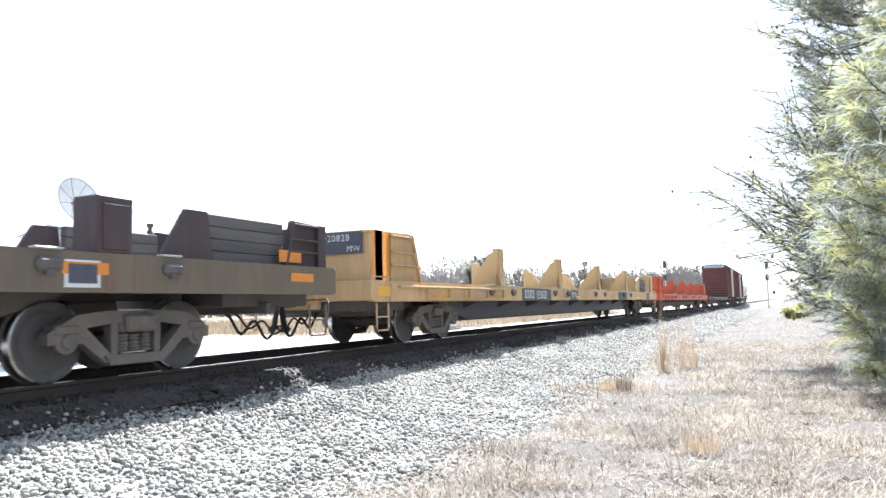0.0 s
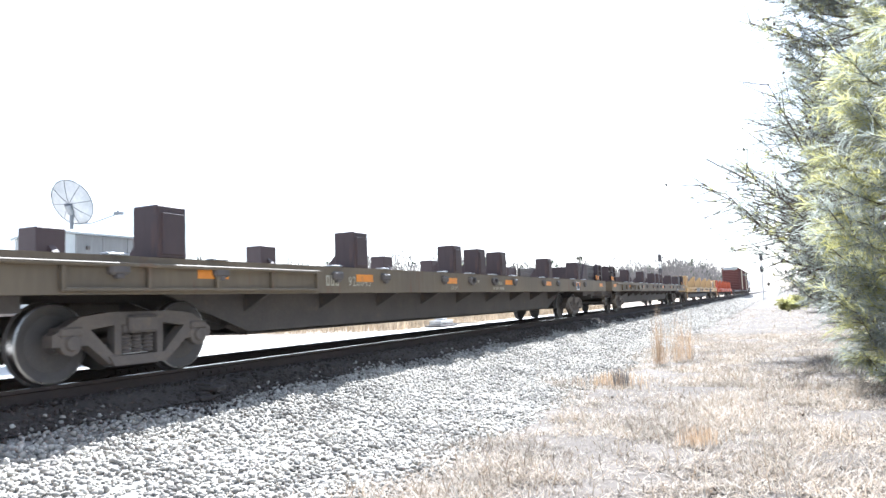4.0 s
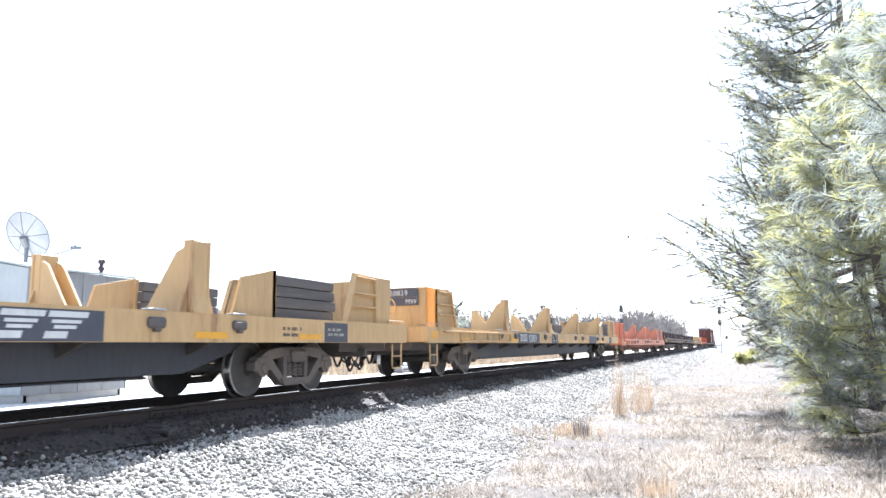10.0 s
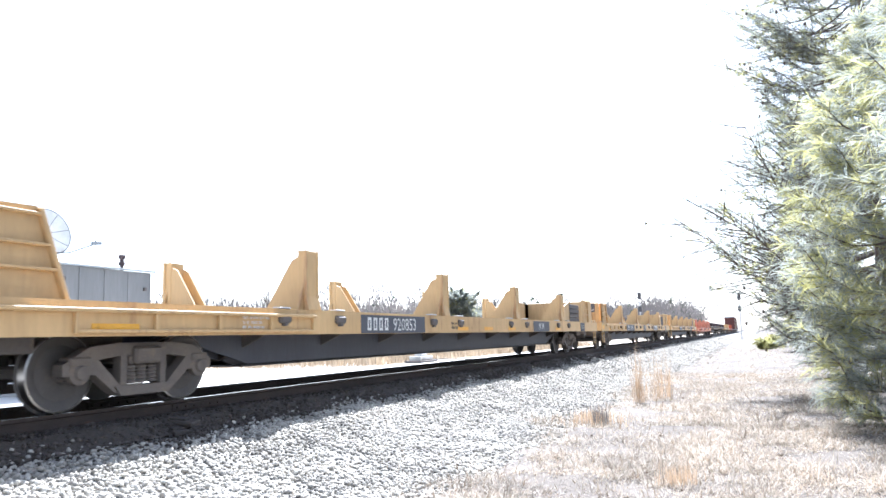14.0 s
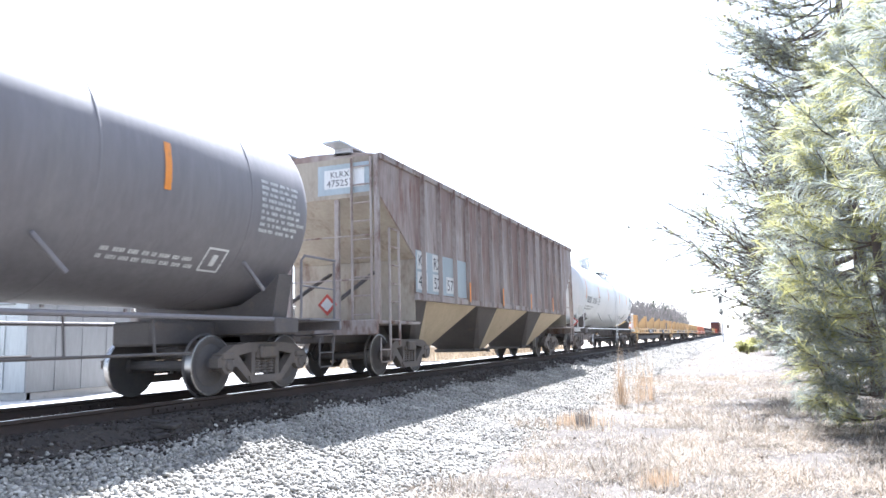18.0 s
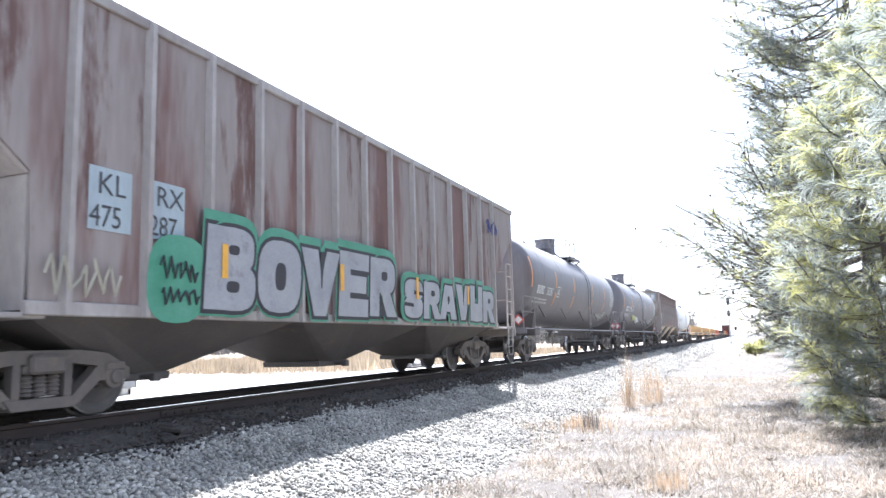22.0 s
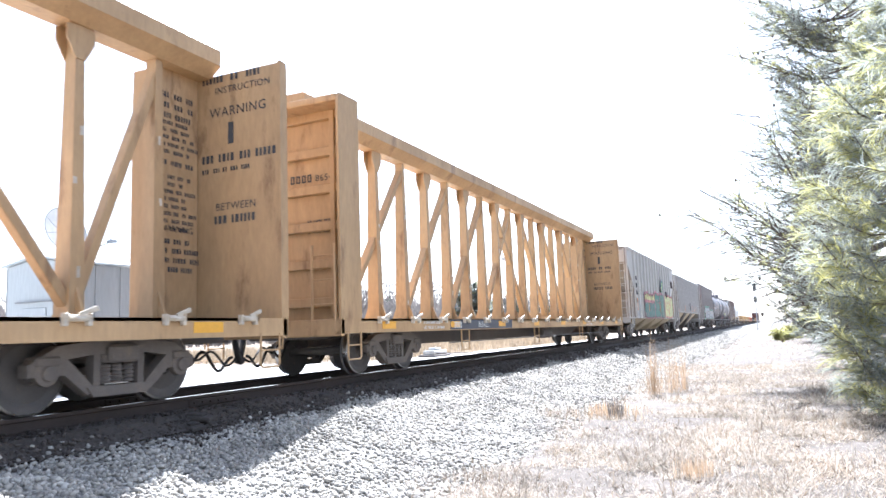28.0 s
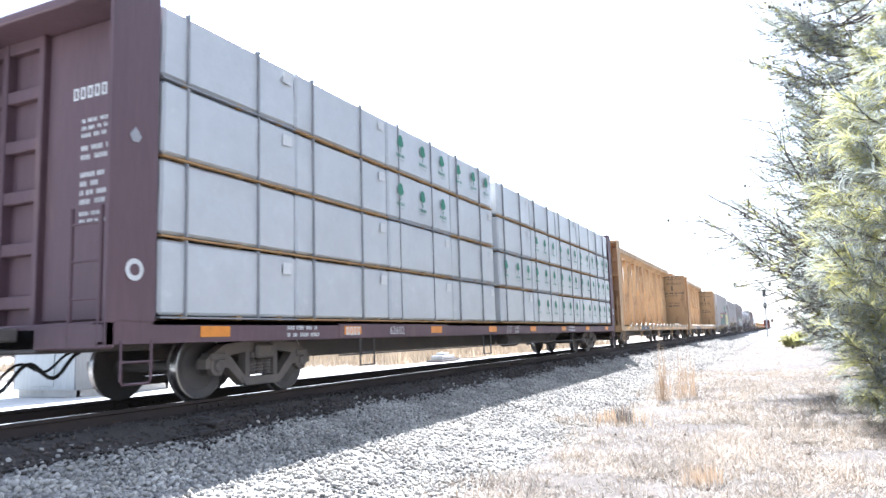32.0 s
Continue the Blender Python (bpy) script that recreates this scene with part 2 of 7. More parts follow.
    whitegravel=surf("white crushed gravel road", (0.62, 0.60, 0.56), (0.52, 0.50, 0.47), (0.40, 0.37, 0.32), 1.2, (1, 1, 1), 0.9, bump=0.4),
    soil=surf("dry grass and soil", (0.10, 0.083, 0.067), (0.062, 0.05, 0.04), (0.16, 0.14, 0.118), 0.7, (1, 1, 1), 0.95, bump=0.5, fine=25.0, spread=0.3),
    field=surf("tan dry field grass", (0.26, 0.205, 0.145), (0.20, 0.152, 0.105), (0.31, 0.255, 0.19), 0.35, (1, 1, 1), 0.95, bump=0.6, fine=30.0, spread=0.3),
    bark=surf("pine bark", (0.13, 0.10, 0.085), (0.085, 0.068, 0.058), (0.19, 0.15, 0.125), 4, (1, 1, 0.3), 0.95, bump=0.6),
    signalsteel=surf("grey signal steel", (0.25, 0.26, 0.27), (0.20, 0.21, 0.22), None, 2, (1, 1, 1), 0.5, 0.4),
    tagteal=surf("green spray paint", (0.06, 0.25, 0.15), (0.12, 0.32, 0.22), None, 2, (1, 1, 1), 0.55, bump=0.02),
    tagdeep=surf("deep green spray paint", (0.025, 0.13, 0.095), (0.045, 0.19, 0.14), None, 1.5, (1, 1, 1), 0.55, bump=0.02),
    taggrey=surf("silver spray paint", (0.36, 0.36, 0.37), (0.28, 0.28, 0.295), (0.22, 0.2, 0.2), 1.5, (1, 1, 1), 0.5, bump=0.02),
    tagyellow=surf("pale yellow spray paint", (0.62, 0.60, 0.24), (0.52, 0.56, 0.30), None, 1.5, (1, 1, 1), 0.55, bump=0.02),
    tagpink=surf("pink spray paint", (0.50, 0.17, 0.20), (0.42, 0.13, 0.16), None, 1.5, (1, 1, 1), 0.55, bump=0.02),
    tagline=surf("black spray outline", (0.022, 0.022, 0.026), (0.04, 0.035, 0.04), None, 2, (1, 1, 1), 0.55, bump=0.02),
    tagblue=surf("blue leaf logo paint", (0.06, 0.075, 0.21), (0.08, 0.095, 0.25), None, 2, (1, 1, 1), 0.55, bump=0.02),
    warn=surf("faded red placard", (0.55, 0.10, 0.08), (0.45, 0.09, 0.07), None, 4, (1, 1, 1), 0.6, bump=0.02),
)
STONES = islands("crushed granite stones", [(0.275, 0.26, 0.23), (0.44, 0.41, 0.355), (0.34, 0.32, 0.28), (0.53, 0.50, 0.445), (0.185, 0.175, 0.158), (0.385, 0.355, 0.302)], 0.85, 0, 1.5)
# oil and brake dust, with the shade beside the rails put into the tones
GRIMY_SHADED = islands("oil-stained granite stones", [(0.055, 0.045, 0.038), (0.085, 0.072, 0.062), (0.04, 0.034, 0.03), (0.12, 0.10, 0.088)], 0.8, 0, 1.5)
STRAW = islands("dry straw grass", [(0.297, 0.240, 0.178), (0.430, 0.375, 0.302), (0.135, 0.098, 0.066), (0.56, 0.515, 0.445), (0.252, 0.178, 0.112), (0.36, 0.30, 0.225)], 0.7, 0.35, 0.9)
REED = islands("tan broomsedge stems", [(0.48, 0.345, 0.22), (0.57, 0.43, 0.295), (0.40, 0.275, 0.17)], 0.7, 0.35)
NEEDLES = islands("green pine needles", [(0.27, 0.292, 0.265), (0.33, 0.345, 0.298), (0.235, 0.268, 0.25), (0.41, 0.415, 0.36)], 0.45, 0.72, 0.5, 0.8)
YOUNG = islands("yellow-green pine needles", [(0.40, 0.385, 0.13), (0.48, 0.45, 0.165), (0.31, 0.325, 0.165), (0.51, 0.48, 0.26)], 0.45, 0.72, 0.7, 0.8)
DRYFIELD = islands("dry field grass", [(0.31, 0.245, 0.165), (0.40, 0.33, 0.235), (0.24, 0.18, 0.115)], 0.8, 0.3)
BARE = islands("grey bare winter twigs", [(0.17, 0.16, 0.155), (0.21, 0.195, 0.185), (0.14, 0.13, 0.125)], 0.9, 0.2, 0.02)
FARPINE = islands("far dark pine foliage", [(0.05, 0.07, 0.045), (0.065, 0.085, 0.05), (0.045, 0.06, 0.045)], 0.8, 0.2, 0.02)
CONES = islands("brown pine cones", [(0.10, 0.07, 0.05), (0.13, 0.09, 0.065)], 0.9)


def faded(name, low, mid, high, z0, z1):
    """Sprayed paint that changes colour with the height: low, a band of mid, high."""
    m = surf(name, low, low, None, 1.5, (1, 1, 1), 0.55, bump=0.02)
    n, l = m.node_tree.nodes, m.node_tree.links
    co, sp, rp = n.new("ShaderNodeTexCoord"), n.new("ShaderNodeSeparateXYZ"), n.new("ShaderNodeValToRGB")
    mr = n.new("ShaderNodeMapRange")
    mr.inputs["From Min"].default_value, mr.inputs["From Max"].default_value = z0 - 0.3, z1 + 0.3
    l.new(co.outputs["Object"], sp.inputs[0])
    l.new(sp.outputs["Z"], mr.inputs["Value"])
    l.new(mr.outputs[0], rp.inputs[0])
    a = 0.3 / (z1 - z0 + 0.6)
    rp.color_ramp.elements[0].position, rp.color_ramp.elements[0].color = a - 0.01, (*low, 1)
    rp.color_ramp.elements[1].position, rp.color_ramp.elements[1].color = 1 - a + 0.01, (*high, 1)
    for p in (a + 0.01, 1 - a - 0.01):
        rp.color_ramp.elements.new(p).color = (*mid, 1)
    l.new(rp.outputs[0], n["Principled BSDF"].inputs["Base Color"])
    return m


TAGFADE = faded("yellow over green spray paint", (0.05, 0.15, 0.13), (0.50, 0.17, 0.20), (0.60, 0.58, 0.22), 1.92, 2.08)

# ---- mesh tools ----
class Build:
    """Collects the faces of one mesh. Faces take the material slot that is set at the time."""

    def __init__(self):
        self.v, self.f, self.slots, self.slot = [], [], [], 0

    def face(self, *ids):
        self.f.append(ids)
        self.slots.append(self.slot)

    def add(self, pts, faces, m=None):
        o = len(self.v)
        self.v += [tuple(m @ Vector(p)) if m else tuple(p) for p in pts]
        for f in faces:
            self.face(*[i + o for i in f])
        return self

    def box(self, x0, x1, y0, y1, z0, z1, ch=0.0, m=None):
        if ch <= 0:
            pts = [(x, y, z) for x in (x0, x1) for y in (y0, y1) for z in (z0, z1)]
            return self.add(pts, [(0, 1, 3, 2), (4, 6, 7, 5), (0, 4, 5, 1), (2, 3, 7, 6), (0, 2, 6, 4), (1, 5, 7, 3)], m)
        c = min(ch, abs(x1 - x0) / 2.2, abs(y1 - y0) / 2.2, abs(z1 - z0) / 2.2)
        pts, lut, lim = [], {}, ((x0, x1), (y0, y1), (z0, z1))
        for sx in (0, 1):
            for sy in (0, 1):
                for sz in (0, 1):
                    for ax in range(3):
                        s = (sx, sy, sz)
                        lut[s, ax] = len(pts)
                        pts.append([lim[k][s[k]] + (0 if k == ax else c * (1 - 2 * s[k])) for k in range(3)])
        faces = []
        for ax in range(3):
            u, w = (ax + 1) % 3, (ax + 2) % 3
            for side in (0, 1):
                ring = []
                for a, b in ((0, 0), (1, 0), (1, 1), (0, 1)):
                    s = [0, 0, 0]
                    s[ax], s[u], s[w] = side, a, b
                    ring.append(lut[tuple(s), ax])
                faces.append(ring if side else ring[::-1])
            for a, b in ((0, 0), (0, 1), (1, 0), (1, 1)):
                lo, hi = [0, 0, 0], [0, 0, 0]
                lo[u] = hi[u] = a
                lo[w] = hi[w] = b
                lo[ax], hi[ax] = 0, 1
                lo, hi = tuple(lo), tuple(hi)
                q = [lut[lo, u], lut[hi, u], lut[hi, w], lut[lo, w]]
                faces.append(q if a == b else q[::-1])
        for s in ((a, b, d) for a in (0, 1) for b in (0, 1) for d in (0, 1)):
            t = [lut[s, 0], lut[s, 1], lut[s, 2]]
            faces.append(t if sum(s) % 2 else t[::-1])
        return self.add(pts, faces, m)

    def beam(self, p, q, w, h, ch=0.0):
        """A bar from p to q, w wide and h high."""
        p, q = Vector(p), Vector(q)
        d = q - p
        m = Matrix.Translation(p) @ d.to_track_quat("Y", "Z").to_matrix().to_4x4()
        return self.box(-w / 2, w / 2, 0, d.length, -h / 2, h / 2, ch, m)

    def prism(self, poly, axis, lo, hi):
        """A polygon in the two other axes, drawn out along axis from lo to hi."""
        n = len(poly)

        def put(a, b, c):
            return {"x": (c, a, b), "y": (a, c, b), "z": (a, b, c)}[axis]
        pts = [put(a, b, lo) for a, b in poly] + [put(a, b, hi) for a, b in poly]
        return self.add(pts, [tuple(range(n))[::-1], tuple(range(n, 2 * n))] + [(i, (i + 1) % n, n + (i + 1) % n, n + i) for i in range(n)])

    def tube(self, pts, r, n=6, caps=True):
        pts = [Vector(p) for p in pts]
        rings, o = [], len(self.v)
        for i, p in enumerate(pts):
            d = (pts[min(i + 1, len(pts) - 1)] - pts[max(i - 1, 0)]).normalized()
            side = d.cross(Vector((0, 0, 1)) if abs(d.z) < 0.9 else Vector((1, 0, 0))).normalized()
            up = side.cross(d)
            rr = r[i] if isinstance(r, (list, tuple)) else r
            for k in range(n):
                a = 2 * math.pi * k / n
                self.v.append(tuple(p + (side * math.cos(a) + up * math.sin(a)) * rr))
        for i in range(len(pts) - 1):
            for k in range(n):
                a, b = o + i * n + k, o + i * n + (k + 1) % n
                self.face(a, b, b + n, a + n)
        if caps:
            self.face(*[o + k for k in range(n)][::-1])
            self.face(*[o + (len(pts) - 1) * n + k for k in range(n)])
        return self

    def lathe(self, profile, axis, centre, n=32, start=0.0, turn=2 * math.pi):
        """Profile of (radius, along) turned about the x or y axis through centre."""
        o, c, closed = len(self.v), Vector(centre), turn > 6.28
        cols = n if closed else n + 1
        for r, a in profile:
            for k in range(cols):
                t = start + turn * k / n
                self.v.append(tuple(c + (Vector((a, r * math.cos(t), r * math.sin(t))) if axis == "x" else Vector((r * math.cos(t), a, r * math.sin(t))))))
        for i in range(len(profile) - 1):
            for k in range(n):
                a, b = o + i * cols + k, o + i * cols + (k + 1) % cols
                self.face(a, b, b + cols, a + cols)
        return self

    def mesh(self, name, smooth=0):
        me = bpy.data.meshes.new(name)
        me.from_pydata(self.v, [], self.f)
        bm = bmesh.new()
        bm.from_mesh(me)
        bmesh.ops.recalc_face_normals(bm, faces=bm.faces)
        bm.to_mesh(me)
        bm.free()
        me.polygons.foreach_set("material_index", self.slots)
        if smooth:
            me.polygons.foreach_set("use_smooth", [True] * len(me.polygons))
            me.set_sharp_from_angle(angle=radians(smooth))
        return me


def part(name, shape, material, parent=None, label="", at=None, smooth=0):
    """One mesh object, under a thing or a part. shape: a Build, or a mesh that alike parts share."""
    me = shape.mesh(name, smooth) if isinstance(shape, Build) else shape
    ob = new(name, me)
    if not me.materials:
        for one in material if isinstance(material, (list, tuple)) else [material]:
            me.materials.append(one)
    ob.parent = parent
    if at is not None:
        ob.location = at
    if label:
        ob["label"] = label
    return ob


CACHE = {}


def shared(key, make, smooth=0):
    if key not in CACHE:
        CACHE[key] = make().mesh(key, smooth)
    return CACHE[key]


def glyphs(text, size, spacing=1.0):
    """Vertices and faces of a line of text in the x, y plane, with its width."""
    cu = bpy.data.curves.new("line", 'FONT')
    cu.body, cu.size, cu.resolution_u, cu.space_character = text, size, 2, spacing
    ob = new("line", cu)
    me = bpy.data.meshes.new_from_object(ob.evaluated_get(bpy.context.evaluated_depsgraph_get()))
    v, f = [tuple(p.co) for p in me.vertices], [tuple(p.vertices) for p in me.polygons]
    bpy.data.objects.remove(ob)
    bpy.data.curves.remove(cu)
    bpy.data.meshes.remove(me)
    return v, f


def lay(v, f, place):
    b = Build()
    b.add([place(x, y) for x, y, *_ in v], f)
    return b


def on_side(x, y0, z0):
    return lambda u, w: (x, y0 + u, z0 + w)


def on_rear(y, x0, z0):
    return lambda u, w: (x0 + u, y, z0 + w)


def on_tank(r, y0, z0, zc):
    """Bends a line of text round a shell about the height zc."""
    return lambda u, w: (r * math.cos(math.asin((z0 - zc) / r) + w / r), y0 + u, zc + r * math.sin(math.asin((z0 - zc) / r) + w / r))


def lettering(parent, text, size, material, place, spacing=1.08, bold=1.0):
    v, f = glyphs(text, size, spacing)
    v = [(x * bold, y, 0) for x, y, *_ in v]
    return part("lettering", lay(v, f, place), material, parent)


def bars(parent, count, size, material, place, width=0.62, gap=0.2, low=0.0):
    """A row of plain hollow blocks, one for each letter that is not spelled."""
    b = Build()
    for k in range(count):
        u, w = k * size * (width + gap), size * width
        s = size * 0.19
        for a0, a1, z0, z1 in ((0, s, 0, size), (w - s, w, 0, size), (s, w - s, 0, s), (s, w - s, size - s, size)):
            o = len(b.v)
            b.v += [place(u + a0, z0), place(u + a1, z0), place(u + a1, z1), place(u + a0, z1)]
            b.face(o, o + 1, o + 2, o + 3)
    return part("marking", b, material, parent)


def small_print(parent, rows, width, size, material, place, seed=1):
    """Lines of writing too small to read, as broken bars."""
    rng, b = random.Random(seed), Build()
    for k in range(rows):
        u = 0.0
        while u < width * rng.uniform(0.75, 1.0):
            z = -k * size * 1.8
            for _ in range(rng.randint(2, 6)):
                w = rng.uniform(0.28, 0.5) * size
                o = len(b.v)
                b.v += [place(u, z), place(u + w, z), place(u + w, z + size), place(u, z + size)]
                b.face(o, o + 1, o + 2, o + 3)
                u += w + size * 0.26
            u += size * rng.uniform(0.5, 1.2)
    o = part("small_print", b, material, parent)
    o["kind"] = "stuff"
    return o

# ---- rail cars: built about their middle, y ahead, x towards the road side, z from the railhead ----
CARS, WHEELS = [], []


def car(name, label, rear, front, category="rail car"):
    root = new(name)
    tagged(root, label, category, "cars of the freight train")
    middle = (rear + front) / 2
    root.location = (0, middle + TRAVEL[0][1], 0)
    CARS.append((root, middle))
    return root, (front - rear) / 2


def wheelset_shape():
    b = Build()
    b.tube([(-1.02, 0, 0), (1.02, 0, 0)], 0.075, 10)
    for s in (-1, 1):
        b.slot = 0
        b.lathe([(0.001, s * 0.84), (0.10, s * 0.84), (0.12, s * 0.80), (0.30, s * 0.765), (0.355, s * 0.79), (0.405, s * 0.79)], "x", (0, 0, 0), 28)
        b.slot = 1
        b.lathe([(0.405, s * 0.79), (0.425, s * 0.785), (0.43, s * 0.70), (0.432, s * 0.69)], "x", (0, 0, 0), 28)
        b.slot = 0
        b.lathe([(0.432, s * 0.69), (0.455, s * 0.67), (0.45, s * 0.655), (0.36, s * 0.655), (0.11, s * 0.70), (0.075, s * 0.66)], "x", (0, 0, 0), 28)
    return b


def side_frame_shape():
    b = Build()
    x0, x1 = -0.075, 0.075
    b.prism([(-1.10, 0.52), (-1.10, 0.40), (-0.68, 0.40), (-0.66, 0.56), (-0.36, 0.60), (0.36, 0.60), (0.66, 0.56), (0.68, 0.40), (1.10, 0.40), (1.10, 0.52), (0.78, 0.70), (0.42, 0.74), (-0.42, 0.74), (-0.78, 0.70)], "x", x0, x1)
    for s in (-1, 1):
        b.prism([(s * 0.70, 0.60), (s * 0.84, 0.52), (s * 0.42, 0.18), (s * 0.30, 0.22)], "x", x0, x1)
        b.prism([(s * 0.34, 0.62), (s * 0.25, 0.62), (s * 0.25, 0.20), (s * 0.34, 0.22)], "x", x0 * 0.8, x1 * 0.8)
        b.box(-0.10, 0.10, s * 0.89 - 0.14, s * 0.89 + 0.14, 0.50, 0.60, 0.02)
    b.prism([(-0.44, 0.26), (-0.36, 0.15), (0.36, 0.15), (0.44, 0.26)], "x", x0 * 1.3, x1 * 1.3)
    return b


def spring_shape():
    """One coil spring, as a stack of rounded turns."""
    b, prof = Build(), []
    for i in range(5):
        z = 0.28 + i * 0.043
        prof += [(0.052, z), (0.068, z + 0.008), (0.070, z + 0.018), (0.062, z + 0.030), (0.050, z + 0.040)]
    b.lathe(prof, "y", (0, 0, 0), 9)
    b.v = [(px_, pz_, py_) for px_, py_, pz_ in b.v]
    return b


def add_truck(root, y):
    bol = Build().box(-1.15, 1.15, -0.20, 0.20, 0.50, 0.70, 0.03).box(-0.35, 0.35, -0.35, 0.35, 0.66, 0.86, 0.03)
    for s in (-1, 1):
        bol.box(-0.9, 0.9, s * 0.46 - 0.04, s * 0.46 + 0.04, 0.34, 0.44, 0.01)
    t = part("truck", shared("truck", lambda: bol), M["truck"], root, "", (0, y, 0))
    for s in (-1, 1):
        part("side_frame", shared("side_frame", side_frame_shape), M["truck"], t, "", (s * 1.0, 0, 0))
        for k in (-1, 0, 1):
            part("spring", shared("spring", spring_shape, 40), M["truck"], t, "", (s * 1.0, k * 0.155, 0))
        part("spring_seat", shared("spring_seat", lambda: Build().box(-0.09, 0.09, -0.24, 0.24, 0.50, 0.60, 0.02)), M["truck"], t, "", (s * 1.0, 0, 0))
        w = part("wheelset", shared("wheelset", wheelset_shape, 35), [M["wheel"], M["tread"]], t, "", (0, s * 0.89, 0.432))
        WHEELS.append((w, root, y + s * 0.89))
        for q in (-1, 1):
            part("bearing_cap", shared("bearing_cap", lambda: Build().lathe([(0.001, 0.06), (0.07, 0.06), (0.085, 0.03), (0.13, 0.02), (0.13, -0.06), (0.001, -0.06)], "x", (0, 0, 0), 14), 35), M["truck"], t, "", (q * 1.06, s * 0.89, 0.432))
    return t


def coupler_shape():
    b = Build().box(-0.10, 0.10, -0.1, 0.62, 0.80, 0.95, 0.02)
    b.prism([(-0.16, 0.55), (0.20, 0.55), (0.22, 0.72), (0.08, 0.80), (0.02, 0.68), (-0.08, 0.70), (-0.12, 0.86), (-0.20, 0.84)], "z", 0.74, 1.02)
    return b


def hose_shape():
    pts = []
    for k in range(9):
        a = k / 8
        pts.append((0.42 - 0.30 * a, 0.05 + 0.55 * a, 0.78 - 0.42 * math.sin(a * math.pi * 0.62)))
    b = Build().tube(pts, 0.05, 8)
    b.box(pts[0][0] - 0.06, pts[0][0] + 0.06, -0.03, 0.10, 0.74, 0.86, 0.01)
    return b


def lever_shape():
    return Build().tube([(1.38, -0.06, 0.55), (1.38, -0.02, 0.80), (1.30, 0.06, 0.86), (0.55, 0.10, 0.84), (0.28, 0.18, 0.92), (0.12, 0.30, 0.92)], 0.014, 6)


def stirrup_shape():
    return Build().tube([(0, -0.20, 0.78), (0, -0.20, 0.36), (0, -0.17, 0.32), (0, 0.17, 0.32), (0, 0.20, 0.36), (0, 0.20, 0.78)], 0.016, 6).tube([(0, -0.2, 0.55), (0, 0.2, 0.55)], 0.014, 6)


def draft_gear(root, half, paint):
    """Couplers, air hoses, lifting levers and corner steps at both ends of a car."""
    for s in (-1, 1):
        m = pose(0, s * half, 0, 0, 0, 0 if s > 0 else 180)
        for name, make, mat in (("coupler", coupler_shape, M["truck"]), ("air_hose", hose_shape, M["rubber"]), ("coupler_lever", lever_shape, paint)):
            o = part(name, shared(name + mat.name, make, 35), mat, root)
            o.matrix_local = m
        for k, (x, dip) in enumerate(((0.42, 0.24), (0.58, 0.16))):
            line = [(x - 0.015 * i, -1.2 + 0.07 * i, 0.66 - 0.01 * i - dip * math.sin(i * math.pi / 11.5) ** 2) for i in range(24)]
            o = part("brake_hose", shared("brake_hose%d" % k, lambda: Build().tube(line, 0.024 - 0.006 * k, 7), 60), M["rubber"], root)
            o.matrix_local = m
        for q in (-1, 1):
            part("corner_step", shared("corner_step" + paint.name, stirrup_shape, 35), paint, root, "", (q * 1.46, s * (half - 0.42), 0))


def rung_ladder(root, x, y, z0, z1, wide, material, along="y", step=0.36, name="ladder"):
    b = Build()
    d = Vector((0, wide / 2, 0)) if along == "y" else Vector((wide / 2, 0, 0))
    c = Vector((x, y, 0))
    for s in (-1, 1):
        b.tube([c + d * s + Vector((0, 0, z0)), c + d * s + Vector((0, 0, z1))], 0.026, 6)
    lad = part(name, b, material, root)
    z = z0 + 0.12
    while z < z1:
        part("rung", shared("rung%s%.2f" % (along, wide) + material.name, lambda: Build().tube([-d, d], 0.016, 6)), material, lad, "", c + Vector((0, 0, z)))
        z += step
    return lad


def tape(root, y, z, w, h, x, material="reflect"):
    return part("reflective_tape", Build().box(x, x + 0.005, y - w / 2, y + w / 2, z - h / 2, z + h / 2), M[material], root)


def panel(root, y0, y1, z0, z1, x, material):
    return part("painted_panel", Build().box(x, x + 0.004, y0, y1, z0, z1), material, root)


# ---- long flat cars with stakes and end boxes ----
def post_shape(top, inward):
    """A stake at the edge: a channel with a tapered gusset that reaches inward, and a foot."""
    b = Build()
    b.box(-0.10, 0.06, -0.15, 0.15, 0.0, top, 0.012)
    b.box(0.02, 0.075, -0.17, -0.13, 0.0, top, 0.008).box(0.02, 0.075, 0.13, 0.17, 0.0, top, 0.008)
    k = inward
    b.prism([(-0.10, 0.0), (-0.10, top * 0.9), (-0.10 - 0.12 * k, top * 0.84), (-0.10 - 0.62 * k, 0.0)], "y", -0.14, -0.11)
    b.prism([(-0.10, 0.0), (-0.10, top * 0.9), (-0.10 - 0.12 * k, top * 0.84), (-0.10 - 0.62 * k, 0.0)], "y", 0.11, 0.14)
    b.prism([(0.06, 0.0), (0.06, 0.22), (0.10, 0.02), (0.10, 0.0)], "y", -0.15, 0.15)
    b.prism([(-0.15, 0.0), (-0.15, 0.42), (-0.32, 0.0)], "x", -0.02, 0.02).prism([(0.15, 0.0), (0.15, 0.42), (0.32, 0.0)], "x", -0.02, 0.02)
    return b


def block_shape(top, wide):
    b = Build().box(-0.30, 0.08, -wide / 2, wide / 2, 0.0, top, 0.015)
    b.box(-0.26, 0.10, -wide / 2 + 0.06, wide / 2 - 0.06, 0.04, top - 0.08, 0.01)
    b.prism([(-0.30, 0), (-0.30, top * 0.6), (-0.62, 0)], "y", -0.05, 0.05)
    return b


